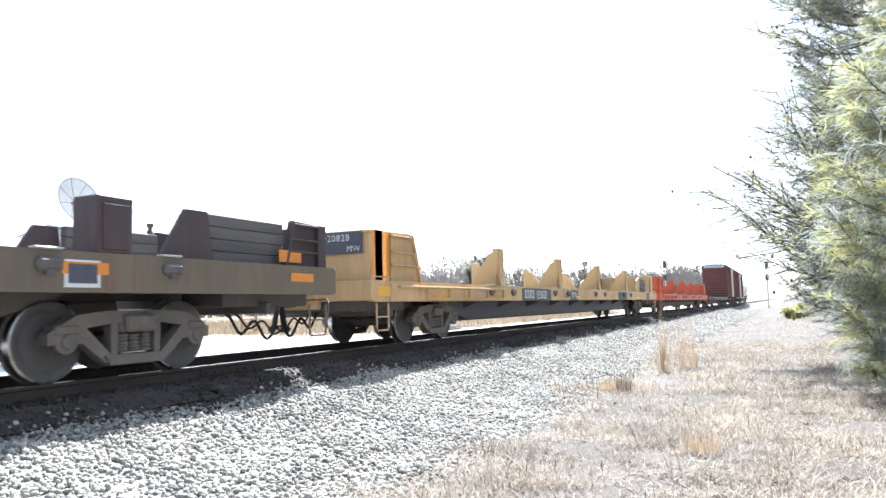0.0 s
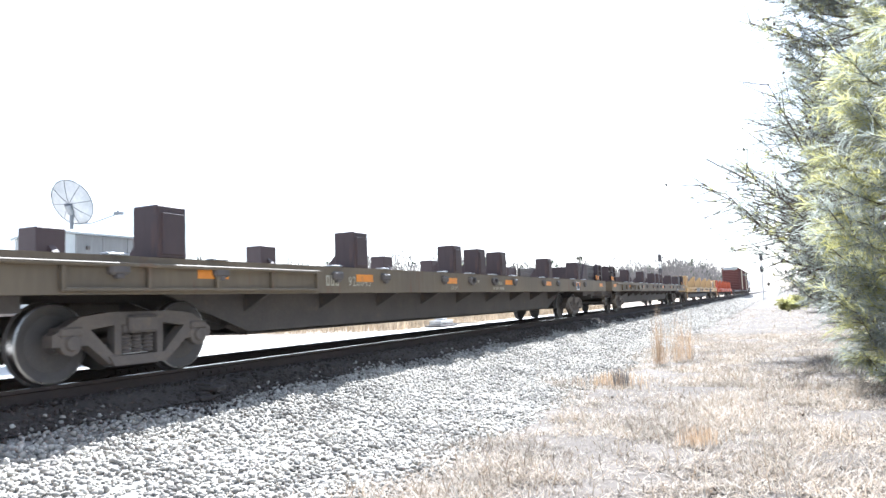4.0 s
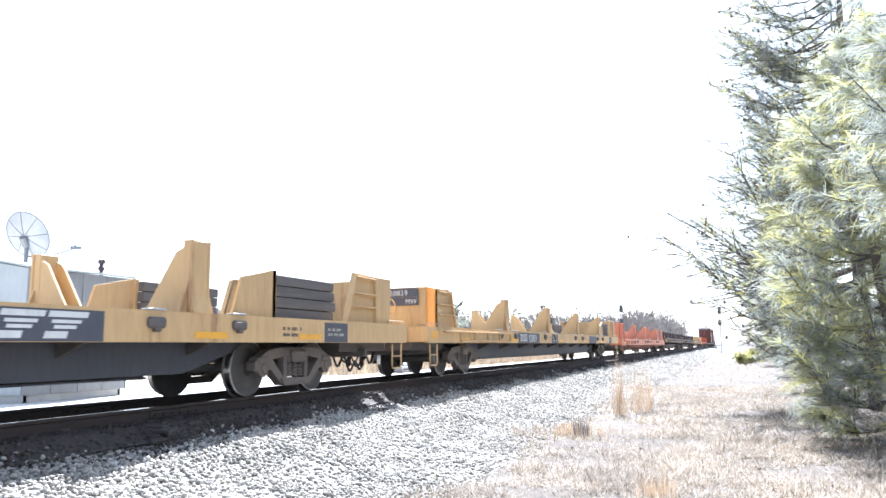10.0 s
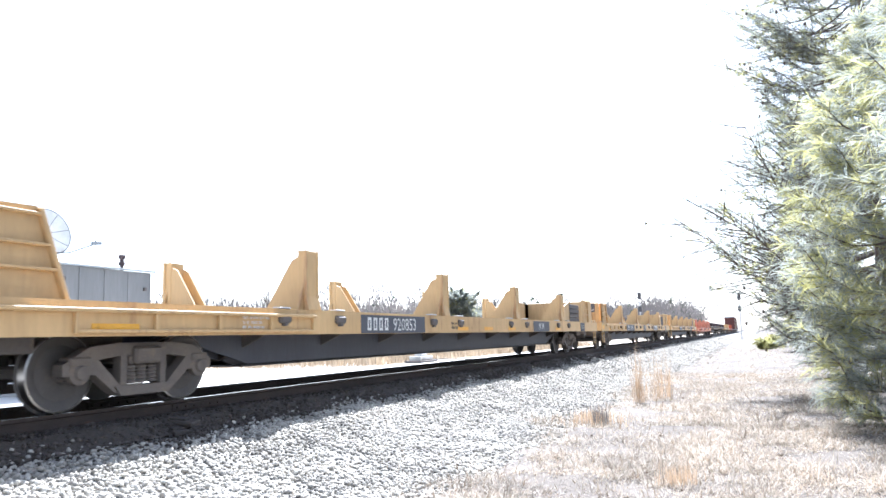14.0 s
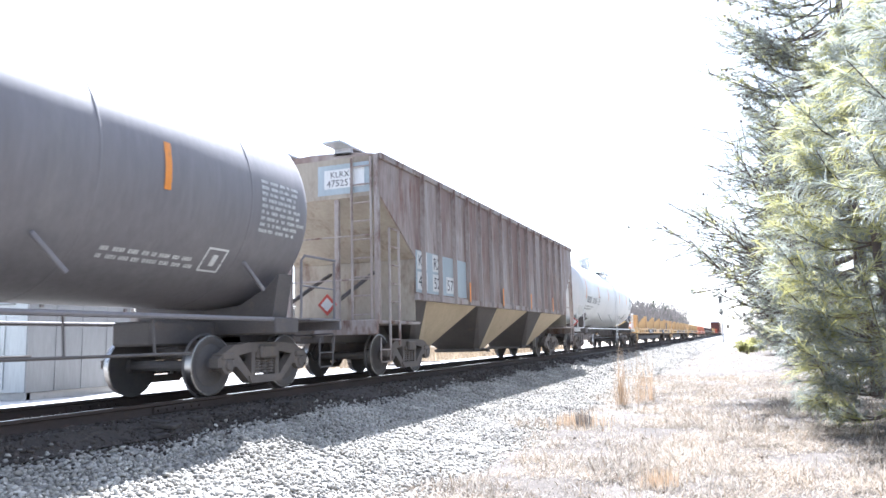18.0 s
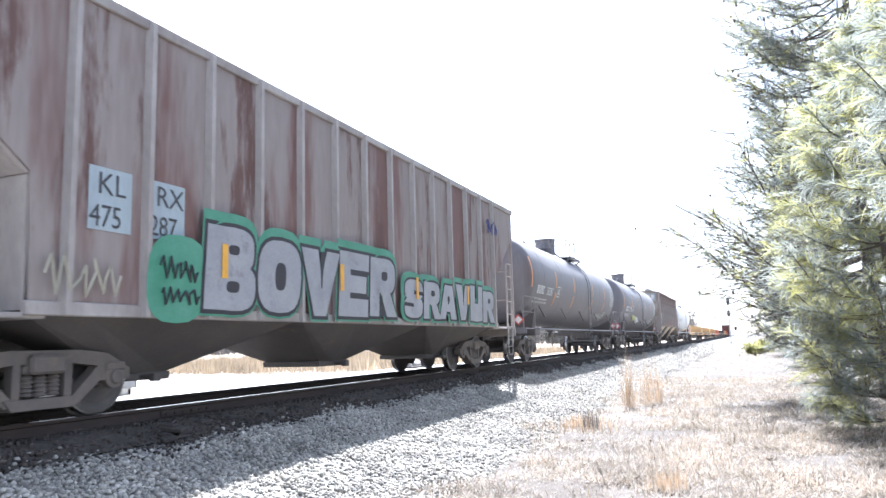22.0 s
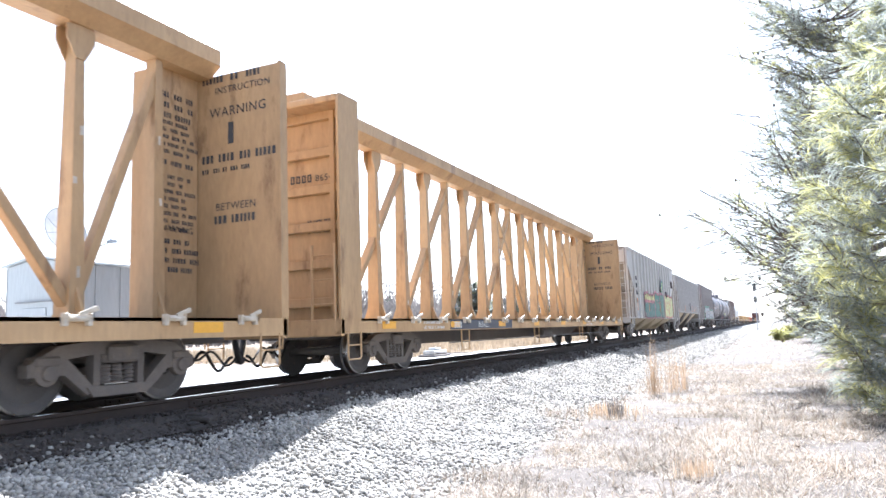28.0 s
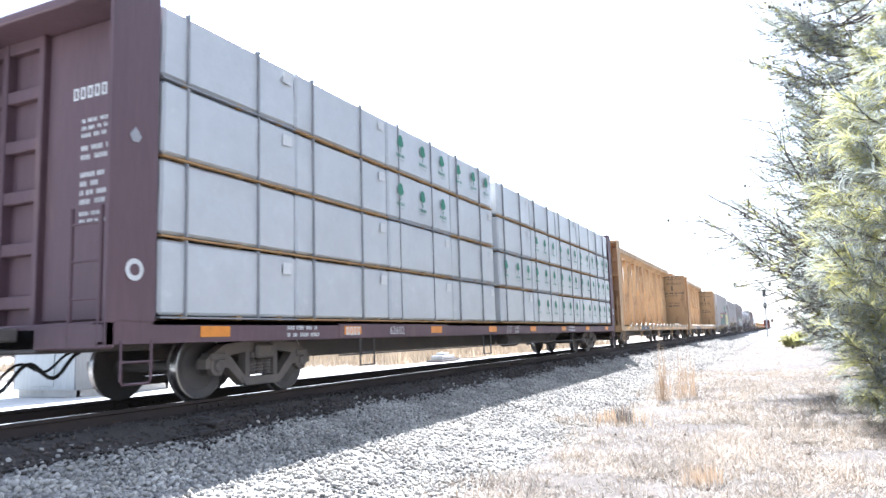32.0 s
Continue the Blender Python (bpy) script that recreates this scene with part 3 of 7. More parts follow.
def end_box(root, half, s, deck, top, length, paint, ribs=True):
    """The bulkhead across the end, with side plates: a flat panel at the end and a ribbed recess inward of it."""
    y1 = half - ({M["olive"]: 0.10, M["yellow"]: 0.56}.get(paint, 0.66) if s > 0 else 0.28)
    pan = 0.20 if paint == M["olive"] else 0.62
    m = pose(0, 0, 0) if s > 0 else pose(0, 0, 0, 0, 0, 180)
    b = Build().box(-1.34, 1.34, y1 - 0.08, y1, deck + 0.02, top, 0.012)
    b.box(-1.34, 1.34, y1 - 0.02, y1 + 0.035, top - 0.05, top, 0.008)
    b.box(-1.34, 1.34, y1 - 0.01, y1 + 0.03, deck + 0.02, deck + 0.10, 0.008)
    part("bulkhead", b, paint, root).matrix_local = m
    for q in (-1, 1):
        w, x = Build(), q * 1.33
        w.prism([(y1 - pan + 0.02, deck + 0.02), (y1 - pan + 0.02, top), (y1 - length * 0.80, top + 0.02), (y1 - length, deck + 0.02)], "x", x - 0.03, x + 0.01)
        part("gusset_plate", w, paint, root).matrix_local = m
        part("end_panel", Build().box(x - 0.03, x + 0.05 * q + 0.02, y1 - pan, y1, deck + 0.02, top, 0.012), paint, root).matrix_local = m
        if ribs:
            for k in (0.34, 0.60, 0.92):
                z = deck + (top - deck) * k
                part("gusset_rib", Build().box(min(x, x + q * 0.09), max(x, x + q * 0.09), y1 - length + 0.2 * length * k + 0.02, y1 - pan, z, z + 0.03, 0.006), paint, root).matrix_local = m
            part("gusset_edge", Build().beam((x + q * 0.04, y1 - length + 0.02, deck + 0.03), (x + q * 0.04, y1 - length * 0.80, top), 0.10, 0.05, 0.008), paint, root).matrix_local = m


def plank_stack(root, y0, y1, z0, z1, x, n, rng):
    h = (z1 - z0) / n
    for k in range(n):
        a = rng.uniform(-0.03, 0.03)
        part("plank", Build().box(x - 0.09, x + 0.09 + rng.uniform(-0.01, 0.012), y0 + a, y1 + a, z0 + k * h + 0.006, z0 + (k + 1) * h - 0.006, 0.012), M["planks"], root)


def flat_car(label, rear, front, paint, near, far, deck=1.10, sill=0.36, stake="post", top=0.92, belly=M["under"], seed=0, ends=True):
    root, half = car("flat_car", label, rear, front)
    rng = random.Random(seed)
    z0 = deck - sill
    for q in (-1, 1):
        b = Build()
        x = q * 1.5
        b.prism([(x, z0), (x, deck + 0.035), (x - q * 0.16, deck + 0.035), (x - q * 0.16, deck - 0.02), (x - q * 0.03, deck - 0.02), (x - q * 0.03, z0 + 0.03), (x - q * 0.12, z0 + 0.03), (x - q * 0.12, z0)], "y", -half + 0.06, half - 0.06)
        part("side_sill", b, paint, root)
        lip = Build().box(min(x, x + q * 0.075), max(x, x + q * 0.075), -half + 0.9, -half + 6.2, deck - 0.085, deck - 0.04, 0.01)
        lip.box(min(x, x + q * 0.05), max(x, x + q * 0.05), -half + 2.0, -half + 6.2, z0 + 0.03, z0 + 0.07, 0.01)
        for k in range(5):
            y = -half + 2.0 + k * 1.04
            lip.box(min(x, x + q * 0.05), max(x, x + q * 0.05), y, y + 0.05, z0 + 0.05, deck - 0.08, 0.006)
        part("stake_rail", lip, paint, root)
        for y in near if q > 0 else far:
            for d_ in (-0.75, 0.75):
                part("stake_pocket", shared("pocket", lambda: Build().box(-0.05, 0.05, -0.13, 0.13, -0.07, 0.06, 0.03).box(-0.03, 0.04, -0.05, 0.05, -0.11, -0.05, 0.012)), M["under"], root, "", (x + q * 0.02, y - (rear + front) / 2 + d_, deck - 0.10))
                part("pocket_cap", shared("pocket_cap", lambda: Build().box(-0.06, 0.06, -0.14, 0.14, 0, 0.025, 0.008)), M["galv"], root, "", (x - q * 0.03, y - (rear + front) / 2 + d_, deck + 0.036))
    boards = Build()
    n = int((2 * half - 0.3) / 0.62)
    for k in range(n):
        y = -half + 0.15 + k * 0.62
        boards.box(-1.33, 1.33, y, y + 0.605, deck - 0.055, deck - 0.004 + rng.uniform(-0.004, 0.004))
    part("deck", boards, M["deckwood"], root)
    fish = [(-half + 0.3, deck - 0.08), (-half + 0.3, deck - 0.42), (-half + 4.4, deck - 0.42), (-half + 5.9, 0.36), (half - 5.9, 0.36), (half - 4.4, deck - 0.42), (half - 0.3, deck - 0.42), (half - 0.3, deck - 0.08)]
    b = Build()
    for x in (-0.30, 0.30):
        b.prism(fish, "x", x - 0.02, x + 0.02)
    b.box(-0.42, 0.42, -half + 5.9, half - 5.9, 0.34, 0.37)
    part("centre_sill", b, belly, root)
    outer = [(-half + 4.0, z0 + 0.02), (-half + 5.6, 0.40), (half - 5.6, 0.40), (half - 4.0, z0 + 0.02)]
    for q in (-1, 1):
        part("belly_plate", Build().prism(outer, "x", q * 0.74 - 0.012, q * 0.74 + 0.012), belly, root)
    for k in range(9):
        y = (k - 4) * (2 * half - 11) / 8
        part("cross_bearer", shared("bearer%.2f" % deck, lambda: Build().prism([(-1.27, z0 + 0.05), (-0.3, 0.44), (0.3, 0.44), (1.27, z0 + 0.05), (1.27, deck - 0.08), (-1.27, deck - 0.08)], "y", -0.03, 0.03)), M["under"], root, "", (0, y, 0))
    for s in (-1, 1):
        b = Build().box(-1.5, 1.5, s * (half - 0.03) - 0.04, s * (half - 0.03) + 0.04, z0 + 0.02, deck + 0.03, 0.012)
        b.box(-0.42, 0.42, s * half - 0.04, s * half + 0.10, z0 - 0.12, deck - 0.16, 0.02)
        part("end_sill", b, paint, root)
        under = Build().box(-1.05, 1.05, min(s * (half - 1.95), s * (half - 0.12)), max(s * (half - 1.95), s * (half - 0.12)), z0 - 0.16, z0 + 0.03, 0.02)
        under.box(-1.20, 1.20, s * (half - 1.2) - 0.06, s * (half - 1.2) + 0.06, z0 - 0.26, z0 - 0.10, 0.015)
        part("end_underframe", under, M["under"], root)
        add_truck(root, s * (half - 3.35))
    if ends:
        long = 1.0 if stake == "block" else 1.75
        end_box(root, half, -1, deck, deck + top, long, paint)
        end_box(root, half, 1, deck, deck + top, long, paint)
    for ys, q in ((near, 1), (far, -1)):
        for y in ys:
            if stake == "post":
                o = part("stake", shared("stake" + paint.name, lambda: post_shape(top, 1.0)), paint, root)
            else:
                short = False
                o = part("stake", shared("block%d" % short, lambda: block_shape(0.40 if short else 0.60, 0.44)), M["brown"], root)
            o.matrix_local = pose(q * 1.42, y - (rear + front) / 2, deck + 0.03, 0, 0, 0 if q > 0 else 180)
    draft_gear(root, half, paint)
    return root, half, rng


def yellow_flat(rear, front, digits, number_at, seed, sides, first, mw, dark=(), logo=None, wide=0.95):
    near = [first + 5.2 * k for k in range(4)]
    far = [y + 0.12 for y in near]
    root, half, rng = flat_car("long yellow flat car with dark fishbelly frame and upright stakes", rear, front, M["yellow"], near, far, 1.14, 0.33, belly=M["panel"], seed=seed)
    c = (rear + front) / 2
    x, z0, z1 = 1.5, 0.815, 1.135
    tape(root, -half + 0.40, 0.99, 0.42, 0.17, x + 0.001)
    for y in sides:
        tape(root, y - c, 0.90, 0.62, 0.085, x + 0.001, "reflect")
    a = number_at - c
    panel(root, a, a + 2.6, z0, z1, x, M["panel"])
    bars(root, 4, 0.225, M["white"], on_side(x + 0.008, a + 0.22, 0.865), 0.6, 0.34)
    lettering(root, digits, 0.335, M["white"], on_side(x + 0.008, a + 1.18, 0.86), 1.0)
    b = mw - c
    panel(root, b, b + wide, z0, z1, x, M["panel"])
    lettering(root, "M W", 0.31, M["white"], on_side(x + 0.008, b + wide / 2 - 0.34, 0.87), 1.0)
    for y in dark:
        panel(root, y - c, y - c + 1.8, z0, z1, x, M["panel"])
    if logo is not None:
        y = logo - c
        panel(root, y - 0.3, y + 1.84, z0, z1, x, M["panel"])
        for k in range(3):
            a = y + 0.10 + k * 0.50
            for u0, u1, w0, w1 in ((0, 0.46, 0.21, 0.27), (0.06, 0.40, 0.15, 0.185), (0.10, 0.36, 0.095, 0.13), (0.02, 0.28, 0.0, 0.07)):
                part("logo_bar", Build().prism([(a + u0 + w0 * 0.3, 0.845 + w0), (a + u1 + w0 * 0.3, 0.845 + w0), (a + u1 + w1 * 0.3, 0.845 + w1), (a + u0 + w1 * 0.3, 0.845 + w1)], "x", x + 0.006, x + 0.009), M["white"], root)
    panel(root, half - 3.2, half - 2.45, z0, z1, x, M["panel"])
    small_print(root, 2, 0.5, 0.045, M["cream"], on_side(x + 0.008, half - 3.1, 1.0), seed)
    small_print(root, 2, 0.5, 0.05, M["letter"], on_side(x + 0.004, a + 4.0, 0.99), seed + 4)
    small_print(root, 3, 0.55, 0.035, M["white"], on_side(x + 0.008, a - 3.1, 1.02), seed + 5)
    yb = -half + 0.2
    part("number_board", Build().box(-0.20, 1.18, yb + 0.040, yb + 0.044, 1.84, 2.04), M["panel"], root)
    part("number_board", Build().box(0.38, 1.18, yb + 0.040, yb + 0.044, 1.655, 1.836), M["panel"], root)
    bars(root, 4, 0.115, M["white"], on_rear(yb + 0.034, -0.13, 1.88), 0.6, 0.28)
    lettering(root, digits, 0.17, M["white"], on_rear(yb + 0.034, 0.36, 1.88), 1.12)
    lettering(root, "MW", 0.15, M["white"], on_rear(yb + 0.034, 0.86, 1.69), 1.1)
    small_print(root, 2, 0.48, 0.05, M["letter"], on_rear(yb + 0.036, -0.28, 1.75), seed + 8)
    y1, y0 = half - 2.6, half - 4.4
    plank_stack(root, y0, y1, 1.16, 1.84, 1.24, 4, rng)
    plank_stack(root, y0, y1, 1.16, 1.84, -1.24, 4, rng)
    for q in (-1, 1):
        part("end_stake", Build().prism([(y0 - 1.0, 1.16), (y0 - 0.8, 1.72), (y0 - 0.05, 1.88), (y0 + 0.02, 1.88), (y0 + 0.02, 1.16)], "x", q * 1.36 - 0.02, q * 1.36 + 0.02).box(q * 1.33 - 0.05, q * 1.33 + 0.05, y0 - 0.08, y0 + 0.02, 1.16, 1.88, 0.01), M["yellow"], root)
    brake = Build().lathe([(0.16, 0), (0.18, 0.015), (0.16, 0.03)], "y", (1.15, half - 0.20, 1.55), 16)
    for k in range(4):
        t = k * math.pi / 2
        brake.tube([(1.15, half - 0.185, 1.55), (1.15 + 0.16 * math.cos(t), half - 0.185, 1.55 + 0.16 * math.sin(t))], 0.01, 5)
    part("brake_wheel", brake, M["yellow"], root)
    for s in (-1, 1):
        part("grab_iron", Build().tube([(1.44, s * (half - 0.10), 1.16), (1.44, s * (half - 0.10), 1.24), (1.44, s * (half - 0.75), 1.24), (1.44, s * (half - 0.75), 1.16)], 0.014, 6), M["cream"], root)
    return root


def orange_flat(rear, front):
    near = [119.28, 125.15, 127.53, 133.6]
    root, half, rng = flat_car("long orange flat car with tall orange stakes and end boxes", rear, front, M["orange"], near, [119.48, 125.20, 127.73, 133.90], 1.06, 0.38, top=0.98, belly=M["dirtyorange"], seed=3)
    c = (rear + front) / 2
    for y in (113.92, 116.14, 120.39, 123.63, 126.67, 129.30, 132.89, 135.97, 138.53):
        tape(root, y - c, 0.86, 0.55, 0.09, 1.502)
    lettering(root, "LD LMT", 0.11, M["letter"], on_side(1.508, 120.39 - c, 0.90))
    lettering(root, "LT WT", 0.11, M["letter"], on_side(1.508, 120.39 - c, 0.74))
    small_print(root, 2, 0.32, 0.075, M["letter"], on_side(1.508, 121.10 - c, 0.91), 4)
    bars(root, 4, 0.17, M["letter"], on_side(1.508, 117.36 - c, 0.77), 0.55, 0.22)
    bars(root, 6, 0.17, M["letter"], on_side(1.508, 118.27 - c, 0.77), 0.5, 0.2)
    bars(root, 4, 0.08, M["letter"], on_rear(-half + 0.236, 0.40, 1.82), 0.6, 0.25)
    lettering(root, "920748", 0.105, M["letter"], on_rear(-half + 0.236, 0.36, 1.68), 1.15)
    part("data_plate", Build().box(1.5, 1.506, 134.0 - c, 134.5 - c, 0.70, 1.04), M["panel"], root)
    small_print(root, 3, 0.36, 0.05, M["white"], on_side(1.512, 134.07 - c, 0.94), 9)
    y0, y1 = 136.30 - c, 137.95 - c
    for q in (-1, 1):
        part("buffer_board", Build().box(q * 1.25 - 0.05, q * 1.25 + 0.05, y0, y1, 1.08, 1.88, 0.02), M["brown"], root, "dark timber board behind the bulkhead")
        part("end_stake", Build().prism([(y0 - 1.15, 1.08), (y0 - 0.62, 1.92), (y0 + 0.02, 1.90), (y0 + 0.02, 1.08)], "x", q * 1.36 - 0.025, q * 1.36 + 0.025).box(q * 1.31 - 0.05, q * 1.31 + 0.05, y0 - 0.1, y0 + 0.02, 1.08, 1.90, 0.01), M["orange"], root)
    part("hand_rail", Build().tube([(1.2, half - 0.05, 1.06), (1.2, half - 0.05, 1.75), (0.5, half - 0.05, 1.75), (0.5, half - 0.05, 1.06)], 0.018, 6).tube([(1.2, half - 0.05, 1.4), (0.5, half - 0.05, 1.4)], 0.014, 6), M["orange"], root)
    pipe = Build().tube([(1.36, -half + 4.4, 0.62), (1.36, half - 2.6, 0.62)], 0.02, 6)
    part("brake_pipe", pipe, M["orange"], root)
    hung = Build()
    pts = [(1.42, half - 0.9 + k * 0.1, 0.66 - 0.16 * math.sin(k / 7 * math.pi)) for k in range(8)]
    hung.tube(pts, 0.02, 6)
    part("chain", hung, M["truck"], root)
    return root


def dark_flat(rear, front, digits, near, far, seed, mark):
    root, half, rng = flat_car("long dark olive-brown flat car with block stakes", rear, front, M["olive"], near, far, 1.29, 0.37, "block", 0.68, seed=seed)
    c = (rear + front) / 2
    for k in range(8):
        tape(root, -half + 0.55 + k * (2 * half - 1.4) / 7, 1.16, 0.52, 0.12, 1.502, "amber")
    bars(root, 3, 0.16, M["cream"], on_side(1.506, -half + mark, 1.03), 0.6, 0.2)
    lettering(root, digits, 0.22, M["cream"], on_side(1.506, -half + mark + 0.62, 1.03), 1.1)
    lettering(root, "LD LMT", 0.10, M["cream"], on_side(1.506, -half + mark + 4.6, 0.98))
    lettering(root, "LT WT", 0.10, M["cream"], on_side(1.506, -half + mark + 5.9, 1.12))
    small_print(root, 2, 0.9, 0.07, M["cream"], on_side(1.506, -half + mark + 7.0, 1.10), seed)
    tape(root, -half + 0.62, 1.46, 0.5, 0.17, 1.405, "amber")
    tape(root, half - 1.0, 1.46, 0.5, 0.17, 1.405, "amber")
    lettering(root, digits, 0.14, M["cream"], on_rear(-half + 0.234, 0.26, 1.80), 1.55)
    part("data_plate", Build().box(1.5, 1.506, half - 4.6, half - 4.2, 0.97, 1.24), M["white"], root)
    part("data_sheet", Build().box(1.508, 1.511, half - 4.56, half - 4.24, 1.01, 1.20), M["panel"], root)
    for q in (-1, 1):
        b = Build()
        for k in range(4):
            b.box(q * 1.22 - 0.06, q * 1.22 + 0.06, half - 2.6, half - 1.0, 1.31 + k * 0.155, 1.46 + k * 0.155, 0.012)
        part("timber_wall", b, M["planks"], root)
        part("end_stake", Build().prism([(half - 3.35, 1.31), (half - 2.95, 1.92), (half - 2.6, 1.92), (half - 2.5, 1.31)], "x", q * 1.36 - 0.03, q * 1.36 + 0.03), M["brown"], root)
    for o in root.children:
        if o.name.startswith(("bulkhead", "gusset", "end_panel")):
            o.data.materials[0] = M["brown"]
    return root


# ---- tank cars ----
def tank_car(label, rear, front, paint, ink, digits, seed, stripes, words, tall=1.0, zc=2.78, r=1.53, dome=0.0, deck_at=0.0, stained=False, tape_mat="amber", inset=1.5):
    root, half = car("tank_car", label, rear, front)
    L = half - 0.55
    prof = []
    for k in range(9):
        a = k / 8 * math.pi / 2
        prof.append((r * math.sin(a) + 0.001, -L - 0.0 + (0.62 - 0.62 * math.cos(a)) - 0.0))
    cyl_ = L - 0.62
    shell = prof + [(r, y) for y in np.linspace(-cyl_, cyl_, 7)[1:-1]] + [(rr, -y) for rr, y in prof[::-1]]
    part("tank_shell", Build().lathe(shell, "y", (0, 0, zc), 56), paint, root, smooth=40)
    for k in range(6):
        y = -cyl_ + (k + 0.5) * 2 * cyl_ / 6
        part("weld_band", Build().lathe([(r + 0.001, y - 0.02), (r + 0.006, y - 0.01), (r + 0.006, y + 0.01), (r + 0.001, y + 0.02)], "y", (0, 0, zc), 56), paint, root, smooth=40)
    zs = 1.02
    for q in (-1, 1):
        b = Build().tube([(q * 1.40, -half + 1.6, zs + 0.05), (q * 1.40, half - 1.6, zs + 0.05)], 0.032, 8)
        part("side_pipe", b, paint, root)
        rail = Build().tube([(q * 1.40, -half + 3.5, 0.62), (q * 1.40, half - 3.5, 0.62)], 0.02, 6)
        for k in range(9):
            y = -half + 4.1 + k * (2 * half - 8.2) / 8
            rail.tube([(q * 1.40, y, 0.62), (q * 1.36, y, zs + 0.02)], 0.016, 6)
        part("side_safety_rail", rail, M["under"], root)
    for s in (-1, 1):
        y = s * (half - inset)
        cradle = Build().box(-1.45, 1.45, y - 0.30, y + 0.30, 0.86, 1.10, 0.02)
        cradle.prism([(-1.30, 1.08), (1.30, 1.08), (1.42, 1.75), (1.20, 1.55), (0.7, 1.30), (0, 1.24), (-0.7, 1.30), (-1.20, 1.55), (-1.42, 1.75)], "y", y - 0.18, y + 0.18)
        part("tank_cradle", cradle, M["under"], root)
        stub = Build().box(-0.35, 0.35, min(s * (half - 3.1), s * half), max(s * (half - 3.1), s * half), 0.72, 1.06, 0.03)
        part("stub_sill", stub, M["under"], root)
        deck = Build().box(-1.5, 1.5, min(s * (half - 0.95), s * half), max(s * (half - 0.95), s * half), 1.06, 1.10, 0.01)
        deck.box(-1.5, 1.5, s * (half - 0.02) - 0.03, s * (half - 0.02) + 0.03, 0.92, 1.10, 0.008)
        part("end_platform", deck, paint, root)
        for q in (-1, 1):
            rail = Build()
            rail.tube([(q * 1.46, s * (half - 1.15), 1.10), (q * 1.46, s * (half - 1.15), 2.00), (q * 1.46, s * (half - 1.05), 2.08), (q * 1.46, s * (half - 0.12), 2.08), (q * 1.40, s * (half - 0.06), 2.05), (q * 1.40, s * (half - 0.06), 1.10)], 0.022, 7)
            rail.tube([(q * 1.46, s * (half - 1.15), 1.6), (q * 1.40, s * (half - 0.06), 1.6)], 0.016, 6)
            part("end_rail", rail, paint, root)
        add_truck(root, y)
        for k, q in ((0, 1), (1, -1)):
            placard = Build()
            m = pose(q * 1.25, s * (half - 0.03), 1.35, 0, 45, 0)
            placard.box(-0.13, 0.13, -0.012, 0.012, -0.13, 0.13, 0.0, m)
            part("placard", placard, M["warn"], root)
            part("placard_sheet", Build().box(-0.085, 0.085, -0.016, 0.016, -0.085, 0.085, 0.0, m), M["white"], root)
    # top platform, dome and rails
    top = zc + r
    part("walkway", Build().box(0.30, 1.16, -0.5, 1.5, top - 0.18, top - 0.13, 0.012).box(1.10, 1.16, -0.5, 1.5, top - 0.24, top - 0.12, 0.012), paint, root)
    part("walkway", Build().box(-1.16, -0.46, -0.5, 1.5, top - 0.18, top - 0.13, 0.012), paint, root)
    part("manway", Build().lathe([(0.001, 0.74), (0.40, 0.74), (0.46, 0.70), (0.46, 0.62), (0.42, 0.60), (0.42, -0.20)], "y", (0, 0, 0), 24), paint, root, smooth=40).matrix_local = pose(0.0, -0.20 + dome, top, 90 )
    part("valve", Build().lathe([(0.001, 0.46), (0.12, 0.46), (0.15, 0.40), (0.15, 0.26), (0.10, 0.22), (0.10, -0.1)], "y", (0, 0, 0), 14), paint, root, smooth=40).matrix_local = pose(0.0, -0.88, top - 0.02, 90)
    part("vent_pipe", Build().tube([(0.0, -0.88, top + 0.3), (0.42, -0.86, top + 0.24), (0.62, -0.80, top - 0.05), (0.85, -0.3, top - 0.30), (1.0, 0.4, top - 0.42)], 0.03, 7), paint, root, smooth=60)
    for q in (-1, 1):
        x = q * 0.92
        rail = Build().tube([(x, 0.50, top - 0.16), (x, 0.50, top + 0.48), (x, 0.40, top + 0.62), (x, 0.2, top + 0.64), (x, -0.6, top + 0.64), (q * 0.62, -1.45, top + 0.60), (q * 0.5, -1.5, top + 0.45), (q * 0.5, -1.2, top + 0.1)], 0.024, 7)
        rail.tube([(x, -0.28, top - 0.16), (x, -0.28, top + 0.64)], 0.02, 6)
        part("guard_rail", rail, paint, root)
        part("grab_loop", Build().tube([(x, 1.20, top - 0.18), (x, 1.20, top + 0.60), (x, 1.27, top + 0.67), (x, 1.45, top + 0.67), (x, 1.52, top + 0.60), (x, 1.52, top - 0.18)], 0.022, 7), paint, root)
        for y in (-0.45, 1.45):
            part("bracket", Build().beam((q * 1.12, y, top - 0.17), (q * 0.95, y, zc + 1.18), 0.05, 0.05), paint, root)
    part("cross_rail", Build().tube([(-0.92, 1.4, top + 0.62), (0.92, 1.4, top + 0.62)], 0.018, 6), paint, root)
    # side ladder that follows the shell
    lad = Build()
    for w in (-0.24, 0.24):
        pts = [(1.54, 1.04 + w, 0.55), (1.58, 1.04 + w, zc)]
        for k in range(1, 7):
            a = radians(12 * k)
            pts.append(((r + 0.07) * math.cos(a), 1.04 + w, zc + (r + 0.07) * math.sin(a)))
        lad.tube(pts, 0.016, 6)
    lad = part("ladder", lad, paint, root)
    rung = shared("tank_rung" + paint.name, lambda: Build().tube([(0, -0.24, 0), (0, 0.24, 0)], 0.014, 6))
    for k in range(6):
        part("rung", rung, paint, lad, "", (1.56, 1.04, 0.62 + k * 0.36))
